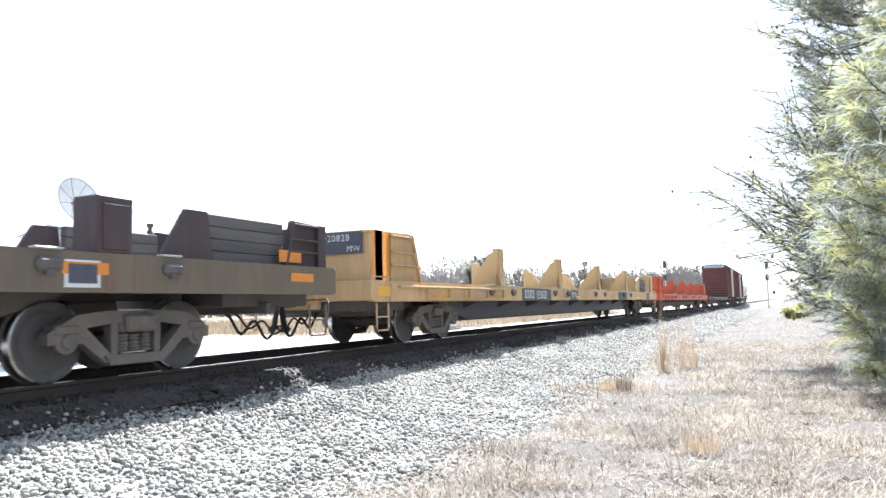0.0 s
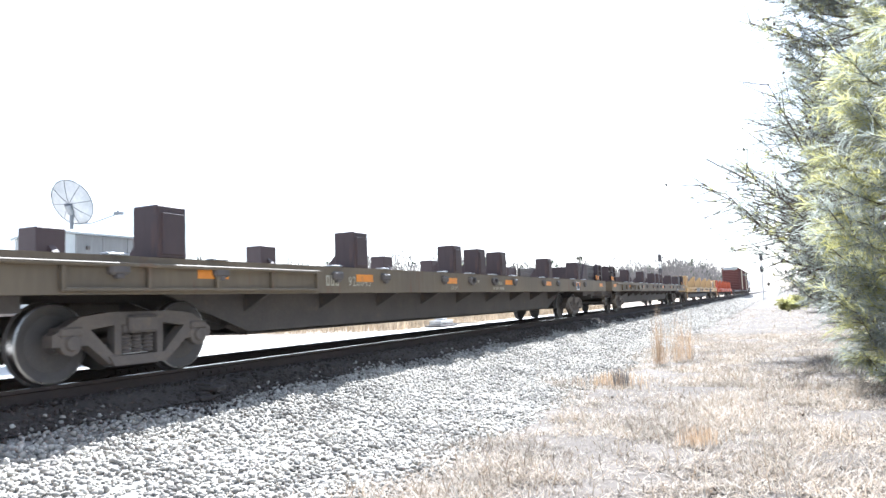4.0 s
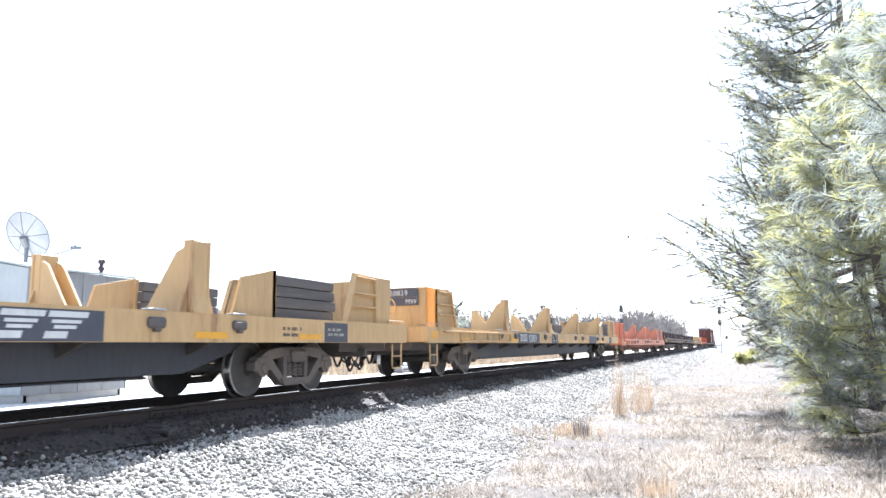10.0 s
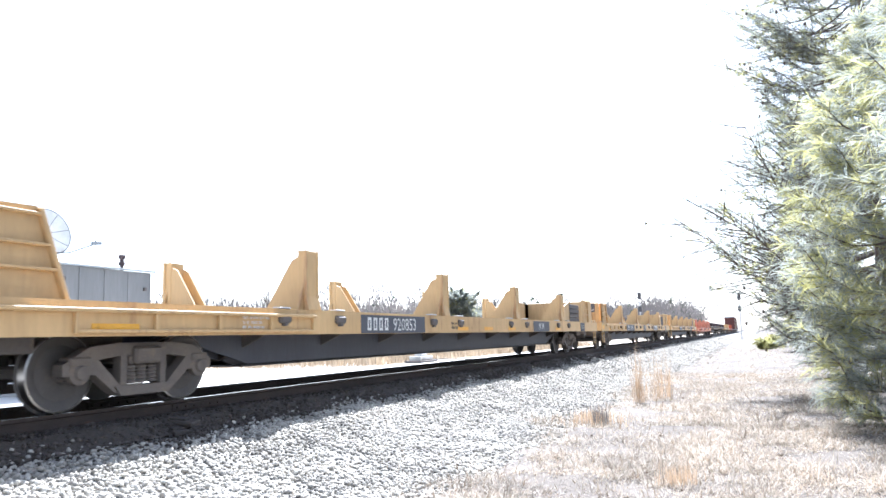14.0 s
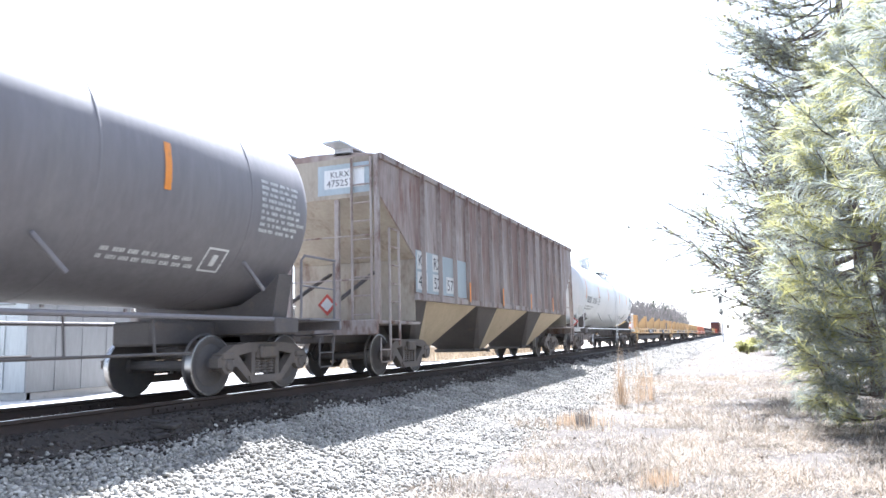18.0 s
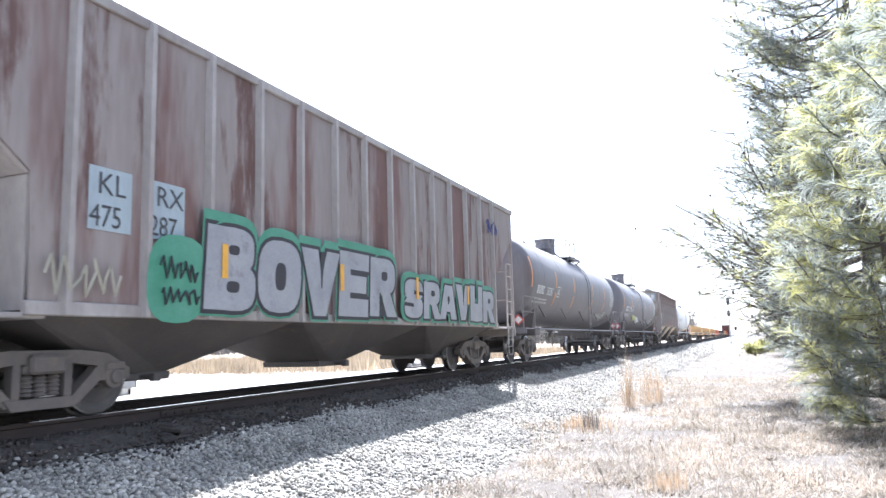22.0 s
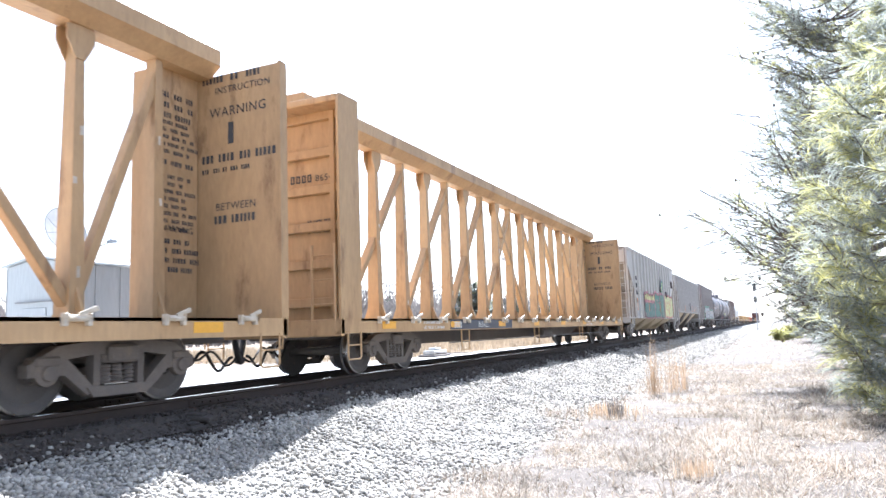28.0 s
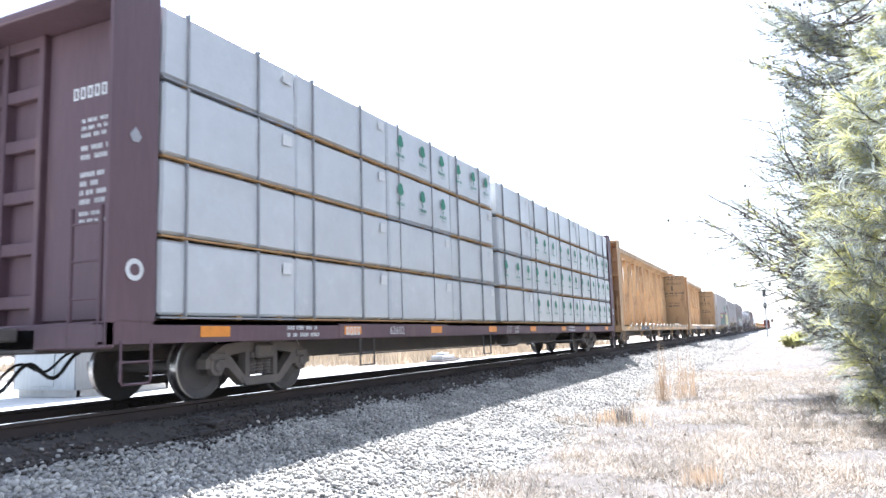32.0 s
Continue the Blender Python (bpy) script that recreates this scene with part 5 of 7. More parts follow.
def warning_text(root, half, top, seed):
    """Stencilled writing on the inner face of the front bulkhead and on the web plate beside it."""
    y = half - 0.02 - 0.13 - 0.004
    ink = M["letter"]
    part("web_plate", Build().box(-0.62, -0.08, y - 0.78, y, 0.95, top - 0.02, 0.02), M["beam"], root)
    for word, x, z, size in (("INSTRUCTION", 0.24, 4.42, 0.15), ("WARNING", 0.14, 4.06, 0.21), ("BETWEEN", 0.26, 2.62, 0.16)):
        lettering(root, word, size, ink, on_rear(y - 0.004, x, z))
    for x, z, rows, wide, size in ((0.0, 4.60, 1, 1.15, 0.11), (0.0, 3.36, 1, 1.15, 0.12), (0.0, 3.2, 1, 0.95, 0.07), (0.24, 2.42, 1, 0.75, 0.12)):
        small_print(root, rows, wide, size, ink, on_rear(y - 0.004, x, z), seed + int(z * 10))
    part("stencil_mark", Build().box(0.50, 0.60, y - 0.006, y - 0.003, 3.62, 3.95), ink, root)
    side = lambda z: on_side(-0.074, y - 0.76, z)
    for z, rows, size in ((4.25, 3, 0.085), (3.85, 5, 0.06), (3.25, 1, 0.075), (3.05, 8, 0.06), (2.1, 4, 0.075)):
        small_print(root, rows, 0.66, size, ink, side(z), seed + int(z * 7))
    lettering(root, "WARNING", 0.14, ink, side(2.28), 1.0, 0.95)
    scrawl(root, 0.0, 2.9, 0.4, 0.2, M["white"], seed, -0.07, 0.012)


def lumber(rear, layers, lengths, z0, h, printed, seed, x0=0.16, x1=1.45):
    """Stacked bundles in pale wrap: each is a thing with its straps, bearers and printing."""
    rng, y = random.Random(seed), rear
    for n, length in enumerate(lengths):
        for k in range(layers):
            for q in (1, -1):
                root = new("lumber_bundle")
                plain = not printed(n, k)
                tagged(root, "bundle of lumber in plain pale grey wrap" if plain else "bundle of lumber in pale wrap with green printing", "lumber bundle", "wrapped lumber bundles")
                mid = y + length / 2
                root.location = (0, mid + TRAVEL[0][1], 0)
                CARS.append((root, mid))
                lo, hi = z0 + k * h, z0 + (k + 1) * h - 0.03
                half = length / 2 - 0.012
                jut = rng.uniform(-0.012, 0.015)
                b = Build().box(x0 if q > 0 else -x1 - jut, x1 + jut if q > 0 else -x0, -half, half, lo + 0.035, hi, 0.035)
                me = b.mesh("wrap")
                bm = bmesh.new()
                bm.from_mesh(me)
                bmesh.ops.subdivide_edges(bm, edges=[e for e in bm.edges if e.calc_length() > 0.3], cuts=5, use_grid_fill=True)
                for v in bm.verts:
                    nz = noise.noise(v.co * 2.2 + Vector((mid, k, q)))
                    nf = noise.noise(v.co * 7 + Vector((mid, k, q)))
                    v.co.x += (nz * 0.016 + nf * 0.006) * q
                    v.co.z += nf * 0.006
                bm.to_mesh(me)
                bm.free()
                me.polygons.foreach_set("use_smooth", [True] * len(me.polygons))
                me.set_sharp_from_angle(angle=radians(32))
                part("wrap", me, M["wrap"], root)
                if q < 0:
                    continue
                for a in (-0.70, 0.33) if length > 2 else (0.0,):
                    yy = a * half
                    part("strap", Build().box(x1 - 0.02, x1 + 0.028, yy - 0.011, yy + 0.011, lo + 0.02, hi + 0.004).box(x0, x1 + 0.02, yy - 0.011, yy + 0.011, hi - 0.004, hi + 0.008), M["strap"], root)
                for a in (-0.7, 0.05, 0.72):
                    part("bearer", Build().box(x0 + 0.05, x1 - 0.01, a * half - 0.045, a * half + 0.045, lo - 0.015, lo + 0.036), M["dunnage"], root)
                part("bearer_strip", Build().box(x1 - 0.06, x1 + 0.012, -half, half, lo - 0.004, lo + 0.016), M["dunnage"] if rng.random() < 0.7 else M["strap"], root)
                if rng.random() < 0.6:
                    part("tag_sheet", Build().box(x1 + 0.022, x1 + 0.026, half - 0.32, half - 0.12, hi - 0.26, hi - 0.10), M["white"], root, "white paper tag")
                if not plain:
                    m_ = 3
                    for j in range(m_):
                        c = -half + (j + 0.5) * length / m_ + rng.uniform(-0.04, 0.04)
                        zc = lo + h * 0.62
                        leaf = Build()
                        for (oy, oz, r_) in ((0, 0.06, 0.085), (-0.05, -0.01, 0.065), (0.05, -0.01, 0.065), (0, -0.02, 0.07)):
                            o = len(leaf.v)
                            leaf.v += [(x1 + 0.030, c + oy + r_ * math.cos(t * math.pi / 5), zc + oz + r_ * math.sin(t * math.pi / 5)) for t in range(10)]
                            leaf.face(*range(o, o + 10))
                            leaf.v = [(px_ + 0.0005 * len(leaf.f) if i >= o else px_, py_, pz_) for i, (px_, py_, pz_) in enumerate(leaf.v)]
                        leaf.box(x1 + 0.029, x1 + 0.031, c - 0.012, c + 0.012, zc - 0.19, zc - 0.05)
                        part("printed_tree", leaf, M["green"], root)
                        bars(root, 7, 0.055, M["green"], on_side(x1 + 0.031, c - 0.17, zc - 0.28), 0.62, 0.22)
                        small_print(root, 1, 0.28, 0.022, M["greyink"], on_side(x1 + 0.031, c - 0.14, zc - 0.345), j)
        y += length
    return y


def box_car(rear, front, seed):
    root, half = car("box_car", "brown ribbed boxcar with a pale roof edge", rear, front)
    b = Build()
    zt, zb = 5.10, 1.05
    part("body", Build().box(-1.46, 1.46, -half + 0.3, half - 0.3, zb, zt, 0.03), M["boxrust"], root)
    part("roof", Build().prism([(-1.52, zt), (1.52, zt), (1.0, zt + 0.16), (0, zt + 0.22), (-1.0, zt + 0.16)], "y", -half + 0.25, half - 0.25), M["galv"], root)
    for k in range(13):
        y = -half + 0.6 + k * (2 * half - 1.2) / 12
        for q in (-1, 1):
            part("side_post", shared("side_post", lambda: Build().box(-0.05, 0.05, -0.07, 0.07, zb, zt - 0.05, 0.02)), M["boxrust"] if k % 3 else M["boxrust"], root, "", (q * 1.47, y, 0))
    for s in (-1, 1):
        for k in range(12):
            z = zb + 0.25 + k * 0.32
            part("end_rib", shared("end_rib", lambda: Build().prism([(-0.11, 0), (0, 0.09), (0.11, 0)], "x", -1.4, 1.4)), M["boxrust"], root).matrix_local = pose(0, s * (half - 0.3), z, 0 if s < 0 else 0, 0, 0) @ Matrix.Rotation(radians(90 * s * -1), 4, 'X')
        add_truck(root, s * (half - 2.6))
    part("side_door", Build().box(1.47, 1.56, -1.6, 1.6, zb + 0.05, zt - 0.15, 0.02), M["chute"], root)
    part("end_board", Build().box(-1.2, 1.2, -half + 0.16, -half + 0.2, zt - 0.28, zt - 0.02), M["galv"], root)
    part("centre_sill", Build().box(-0.35, 0.35, -half, half, 0.68, 1.08, 0.02), M["under"], root)
    draft_gear(root, half, M["under"])
    return root

# ---- the train, from its head to its tail ----
tank_car("pale tank car far ahead in the train", 324.66, 342.69, M["tankwhite"], M["letter"], "201", 71, (-4.16, -0.11, 3.93), (-5.78, -4.57))
box_car(303.79, 323.24, 2)
box_car(283.23, 302.58, 1)
flat_car("empty dark flat car behind the boxcar", 256.79, 282.12, M["brown"], [], [], 1.0, 0.3, ends=False, seed=20)
flat_car("faded red flat car with red stakes and end boxes", 227.41, 255.37, M["red"], [233.28, 238.54, 243.80, 248.86], [232.27, 237.73, 243.20, 248.36], 1.10, 0.34, top=1.0, seed=21)
yellow_flat(196.16, 226.10, "920828", 203.80, 31, (198.84, 209.57, 215.54, 220.60), 202.33, 208.56, (216.05,))
dark_flat(169.10, 195.10, "920671", [172.97, 177.09, 180.71, 182.17, 183.49, 187.54, 191.08], [172.95, 177.75, 180.74, 182.21, 184.99, 188.23, 191.16], 41, 6.65)
dark_flat(141.86, 167.86, "920643", [145.28, 149.35, 153.30, 154.71, 156.13, 160.18, 163.62], [145.71, 150.26, 153.40, 154.91, 157.65, 160.99, 164.02], 42, 6.45)
orange_flat(112.55, 140.55)
yellow_flat(83.40, 111.09, "920839", 90.51, 32, (85.8, 90.1, 96.4, 101.2, 105.5), 89.42, 94.94, (102.22,))
yellow_flat(55.02, 82.35, "920873", 61.80, 33, (57.04, 67.16, 76.42, 78.73), 60.60, 68.00, (), 72.88)
yellow_flat(26.23, 53.98, "920853", 33.90, 34, (28.76, 38.6, 40.33, 42.24, 47.3), 32.45, 44.35, (), wide=1.84)
tank_car("white tank car with rusty stains, dark lettering and yellow tape", 7.29, 25.28, M["tankwhite"], M["letter"], "201554", 51, (-7.23, -4.06, -1.18, 2.75, 5.58), (-6.81, -5.53), stained=True, inset=1.7)
KL = M["hoprust"]
root, half, inn, w = hopper_car("covered hopper in streaked rusty grey paint with cream chutes", -11.54, 6.12, KL, 1.60, 4.32, 0.935, 0.11, 3, M["chute"], 1, M["slope"], M["hopedge"], first=0.345, edges=(-7.08, -3.03, 1.96, 7.01), front_in=1.40)
c = -1.670
panel(root, -8.75 - c, -5.7 - c, 1.72, 2.62, 1.517, M["plate"])
for u, t_, mark in ((-8.68, "47", "KL"), (-7.85, "52", "RX"), (-7.05, "57", "")):
    if mark:
        panel(root, u - c, u - c + 0.52, 2.22, 2.60, 1.522, M["white"])
        lettering(root, mark, 0.36, M["letter"], on_side(1.53, u - c + 0.03, 2.28), 1.0)
    panel(root, u - c, u - c + 0.52, 1.78, 2.16, 1.522, M["white"])
    lettering(root, t_, 0.36, M["letter"], on_side(1.53, u - c + 0.05, 1.84), 1.05)
part("plate_strip", Build().box(0.30, 1.20, -half + 0.10, -half + 0.104, 3.72, 4.10), M["white"], root)
lettering(root, "KLRX", 0.17, M["letter"], on_rear(-half + 0.095, 0.44, 3.94), 1.05)
lettering(root, "475257", 0.19, M["letter"], on_rear(-half + 0.095, 0.36, 3.76), 1.05)
for y in (-3.97, -1.20, 1.82, 4.8):
    tape(root, y, 1.87, 0.10, 0.49, 1.603, "amber")
root, half = tank_car("black tank car with white lettering and sprayed tags", -30.85, -12.87, M["tankblack"], M["white"], "731186", 52, (-7.56, -4.46, -1.43, 1.78, 4.9), (-6.74, -5.61), dome=0.5, deck_at=-1.1)
scrawl(root, -3.88, 1.72, 1.35, 0.50, M["tagyellow"], 5, 1.33, 0.03)
scrawl(root, -3.78, 1.75, 1.2, 0.36, M["tagyellow"], 9, 1.36, 0.022)
scrawl(root, -2.17, 1.62, 1.15, 0.46, M["white"], 6, 1.31, 0.02)
scrawl(root, -2.07, 1.66, 1.0, 0.36, M["white"], 7, 1.33, 0.018)
root, half = tank_car("black tank car with white lettering and double yellow tape", -49.77, -32.08, M["tankblack"], M["white"], "36383", 53, (-7.98, -4.73, -1.72, 2.10, 5.06), (-7.25, -6.02))
for y in (-4.75, -1.74, 2.08, 5.04):
    part("reflective_tape", Build().lathe([(1.537, y - 0.055), (1.537, y + 0.055)], "y", (0, 0, 2.78), 8, radians(-33), radians(19)), M["amber"], root)
root, half, inn, w = hopper_car("covered hopper in blotched rusty paint with silver and green graffiti", -68.34, -50.89, M["hopblotch"], 1.12, 4.52, 1.02, 0.13, 3, M["under"], 2, M["hopgrey"], M["hopgrey"], first=0.42)
c = -55.075
for u, t_, mark in ((-61.39, "475", "KL"), (-60.57, "287", "RX")):
    panel(root, u - c, u - c + 0.57, 1.98, 2.66, 1.520, M["plate"])
    lettering(root, mark, 0.34, M["letter"], on_side(1.53, u - c + 0.10, 2.37), 1.0)
    lettering(root, t_, 0.34, M["letter"], on_side(1.53, u - c + 0.01, 2.02), 0.95, 0.88)
tag_letters(root, -60.55 - c, 1.14, 0.80, 0.75, "o", M["tagteal"], M["tagteal"], 13, 1.607, grow=0.12)
scrawl(root, -60.45 - c, 1.5, 0.6, 0.3, M["tagline"], 18, 1.62, 0.014)
scrawl(root, -60.45 - c, 1.22, 0.6, 0.22, M["tagline"], 19, 1.62, 0.014)
tag_letters(root, -59.75 - c, 1.17, 1.22, 5.3, "bovmr", M["tagteal"], M["tagteal"], 12, 1.6065, grow=0.085)
tag_letters(root, -59.75 - c, 1.17, 1.12, 5.3, "bovmr", M["taggrey"], M["tagline"], 12, 1.611, grow=0.055)
tag_letters(root, -54.2 - c, 1.17, 0.95, 5.6, "sravur", M["tagteal"], M["tagteal"], 15, 1.6065, grow=0.075)
tag_letters(root, -54.1 - c, 1.18, 0.86, 5.5, "sravur", M["taggrey"], M["tagline"], 15, 1.611, grow=0.045)
scrawl(root, -61.9 - c, 1.25, 0.9, 0.45, M["cream"], 16, 1.60)
scrawl(root, -49.0 - c, 3.55, 0.9, 0.4, M["tagblue"], 17, 1.60, 0.012)
for y in (-4.3, -1.385, 1.585, 4.5):
    tape(root, y, 1.82, 0.11, 0.44, 1.625, "reflect")
root, half, inn, w = hopper_car("covered hopper in grimy pale grey paint with cream chutes", -88.28, -69.77, M["hopgrey"], 1.58, 4.30, 0.872, 0.15, 3, M["chute"], 3, M["slope"], M["hoprib"], "hopwhite", first=-0.02, edges=(-7.5, -3.38, 1.23, 5.85))
c = -73.495
for u, t_, mark in ((-80.95, "23", "PL"), (-80.1, "94", "CX"), (-79.2, "5", "")):
    if mark:
        lettering(root, mark, 0.34, M["letter"], on_side(1.53, u - c + 0.10, 2.22), 1.0)
    panel(root, u - c + 0.0, u - c + 0.66, 1.70, 2.52, 1.519, M["hopwhite"])
    lettering(root, t_, 0.36, M["letter"], on_side(1.53, u - c + 0.10, 1.80), 1.05)
part("plate_strip", Build().box(0.30, 1.20, -half + 0.10, -half + 0.104, 3.72, 4.12), M["white"], root)
lettering(root, "PLCX", 0.16, M["letter"], on_rear(-half + 0.095, 0.46, 3.95), 1.05)
lettering(root, "23945", 0.19, M["letter"], on_rear(-half + 0.095, 0.40, 3.76), 1.05)
for y in (1.33, 3.20, 4.94, -4.1):
    tape(root, y, 1.91, 0.12, 0.50, 1.603, "amber")
for y in (-8.0, -7.04):
    part("reflective_tape", Build().box(1.52, 1.525, y - 0.3, y + 0.3, 1.61, 1.72), M["amber"], root)
for y in (4.39, 5.25):
    panel(root, y - 0.04, y + 0.48, 1.84, 2.22, 1.518, M["white"])
    panel(root, y, y + 0.44, 1.88, 2.18, 1.523, M["panel"])
small_print(root, 7, 0.60, 0.038, M["taggrey"], on_side(1.522, 1.56, 2.33), 77)
small_print(root, 5, 0.36, 0.036, M["taggrey"], on_side(1.522, 3.42, 2.2), 78)
panel(root, 6.02, 6.32, 1.68, 1.82, 1.518, M["white"])
scrawl(root, -74.0 - c, 1.7, 0.5, 0.7, M["letter"], 21, 1.6, 0.01)
root, half, inn, w = hopper_car("dusty white covered hopper with a leaf emblem and colourful graffiti", -107.40, -89.28, M["hopwhite"], 1.10, 4.55, 1.055, 0.14, 4, M["chute"], 4, M["slope"], M["hopwhite"], "hopwhite", first=-0.14)
c = -91.990
tag_letters(root, -97.05 - c, 1.10, 1.36, 3.75, "anous", M["tagpink"], M["tagpink"], 22, 1.607, 0.0, 0.075)
tag_letters(root, -97.0 - c, 1.12, 1.28, 3.7, "anous", TAGFADE, M["tagline"], 22, 1.611, 0.0, 0.055)
tag_letters(root, -93.3 - c, 1.12, 1.46, 3.8, "smar", M["tagpink"], M["tagpink"], 25, 1.607, 0.05, 0.08)
tag_letters(root, -93.2 - c, 1.12, 1.36, 3.7, "smar", M["tagdeep"], M["tagline"], 25, 1.611, 0.05, 0.05)
tag_letters(root, -88.95 - c, 1.14, 1.42, 3.8, "omrun", M["tagpink"], M["tagpink"], 27, 1.607, 0.05, 0.07)
tag_letters(root, -88.9 - c, 1.14, 1.38, 3.8, "omrun", M["tagyellow"], M["warn"], 27, 1.611, 0.05, 0.045)
leaf = Build()
leaf.v += [(1.618, -90.58 - c, 2.98), (1.618, -89.97 - c, 2.44), (1.618, -89.37 - c, 2.98), (1.618, -89.97 - c, 3.57)]
leaf.face(0, 1, 2, 3)
part("emblem", leaf, M["tagblue"], root)
inner_leaf = Build()
pts = [(-89.75, 3.05), (-89.45, 2.62), (-89.15, 2.66), (-88.95, 3.05), (-88.98, 3.42), (-89.25, 3.50), (-89.60, 3.40)]
inner_leaf.v += [(1.622, (a + 89.3) * 0.85 - 89.97 - c, (b - 3.08) * 0.85 + 3.0) for a, b in pts]
inner_leaf.face(*range(len(pts)))
part("emblem_leaf", inner_leaf, M["tagyellow"], root)
vein = Build()
for line in (((-89.45, 2.7), (-89.3, 2.95), (-89.02, 3.15)), ((-89.72, 3.1), (-89.5, 3.42), (-89.2, 3.52), (-88.97, 3.42), (-88.94, 3.0))):
    vein.tube([(1.626, (a + 89.3) * 0.85 - 89.97 - c, (b - 3.08) * 0.85 + 3.0) for a, b in line], 0.026, 4)
part("emblem_vein", vein, M["tagteal"], root)
for u, t_, mark in ((-98.26, "475", "KL"), (-97.36, "290", "RX")):
    lettering(root, mark, 0.36, M["letter"], on_side(1.53, u - c + 0.08, 2.68), 1.0)
    lettering(root, t_, 0.36, M["letter"], on_side(1.53, u - c + 0.02, 2.30), 1.0)
for k, z in enumerate((3.0, 2.62, 2.25, 1.85)):
    scrawl(root, -99.25 - c, z, 0.62, 0.26, M["letter"], 60 + k, 1.52, 0.02)
small_print(root, 3, 0.45, 0.05, M["letter"], on_side(1.53, -98.15 - c, 1.5), 61)
scrawl(root, -85.4 - c, 3.1, 0.9, 0.55, M["brown"], 62, 1.6, 0.018)
scrawl(root, -88.6 - c + 0.2, 2.3, 0.7, 0.5, M["tagline"], 63, 1.6, 0.018)
for y in (-99.3, -95.6, -91.2, -87.0, -84.7):
    tape(root, y - c, 1.75, 0.12, 0.6, 1.625, "amber")
lettering(root, "KLRX", 0.17, M["letter"], on_rear(-half + 0.095, 0.42, 4.22), 1.05)
lettering(root, "475290", 0.18, M["letter"], on_rear(-half + 0.095, 0.38, 4.0), 1.05)
root, half = beam_car("empty golden-yellow centre-beam flat car with scuffed posts", -133.05, -109.11, M["beam"], "865422", 17, seed=5, first=1.14, step=1.268)
warning_text(root, half, 4.72, 100)
root, half = beam_car("empty golden-yellow centre-beam flat car with stencilled bulkheads", -158.79, -134.39, M["beam"], "865371", 17, seed=6, first=1.73, step=1.268)
warning_text(root, half, 4.72, 200)
root, half = beam_car("dark maroon centre-beam flat car loaded with wrapped lumber", -185.00, -160.13, M["maroon"], "62602", 16, True, 7, 4.70, bhf=0.45)
lettering(root, "LD LMT", 0.11, M["white"], on_side(1.47, -0.6, 0.87))
lettering(root, "LT WT", 0.11, M["white"], on_side(1.47, -0.6, 0.76))
lettering(root, "223600", 0.11, M["white"], on_side(1.47, 0.0, 0.87))
lettering(root, "62400", 0.11, M["white"], on_side(1.47, 0.0, 0.76))
for y in (half - 0.26, -half + 0.36):
    part("round_mark", Build().lathe([(0.001, 1.475), (0.12, 1.475), (0.12, 1.478)], "x", (0, y, 1.53), 20), M["white"], root)
    part("round_mark_centre", Build().lathe([(0.001, 1.479), (0.065, 1.479), (0.065, 1.480)], "x", (0, y, 1.53), 14), M["maroon"], root)
    part("corner_mark", Build().prism([(y - 0.10, 3.0), (y - 0.06, 2.93), (y + 0.02, 2.93), (y + 0.06, 3.0), (y - 0.02, 3.10)], "x", 1.471, 1.476), M["taggrey"], root)
for row, (z, n, size) in enumerate(((3.36, 3, 0.05), (3.02, 2, 0.06), (2.70, 4, 0.06), (2.24, 2, 0.05))):
    small_print(root, n, 0.46, size, M["white"], on_rear(-half + 0.535, 0.36, z), 90 + row)
bars(root, 5, 0.15, M["white"], on_rear(-half + 0.535, 0.20, 3.66), 0.6, 0.2)
for x in (-1.0, -0.31):
    part("stiffener", Build().box(x - 0.05, x + 0.05, -half + 0.46, -half + 0.64, 0.98, 4.62, 0.012), M["maroon"], root)
lumber(-184.28, 4, [2.52, 2.71, 2.71, 2.53], 1.02, 0.925, lambda n, k: (n == 2 and k >= 2) or (n == 3 and k >= 3), 8)
lumber(-173.44, 4, [2.58, 2.58, 2.56, 2.56, 2.37], 1.02, 0.90, lambda n, k: (k < 3 and n > 0) or (n == 0 and k == 1), 9)

# ---- the place: ground, road bed, track ----
def height(x):
    """Height of the ground across the line."""
    return float(np.interp(x, [-60, -14, -4.2, -3.0, 3.6, 4.8, 60], [-0.72, -0.66, -0.62, -0.75, -0.95, -0.86, -0.84]))


def bed(x):
    return float(np.interp(x, [-3.9, -3.0, -1.75, -1.3, -0.5, 0.5, 1.2, 1.42, 1.9, 2.7, 3.6, 4.9], [-0.70, -0.52, -0.26, -0.19, -0.185, -0.185, -0.185, -0.33, -0.42, -0.61, -0.78, -0.89]))


def strip(name, xs, ys, z_of, material, kind="structure", rough=0.0, label=""):
    b = Build()
    for y in ys:
        for x in xs:
            near = rough * max(0.0, 1 - abs(y - 12) / 60)
            b.v.append((x, y, z_of(x) + near * (noise.noise(Vector((x * 1.1, y * 1.1, 3))) + 0.5 * noise.noise(Vector((x * 3.3, y * 3.3, 7))))))
    n = len(xs)
    for j in range(len(ys) - 1):
        for i in range(n - 1):
            b.face(j * n + i, j * n + i + 1, (j + 1) * n + i + 1, (j + 1) * n + i)
    o = part(name, b, material, smooth=60)
    return tagged(o, label, name, kind=kind)


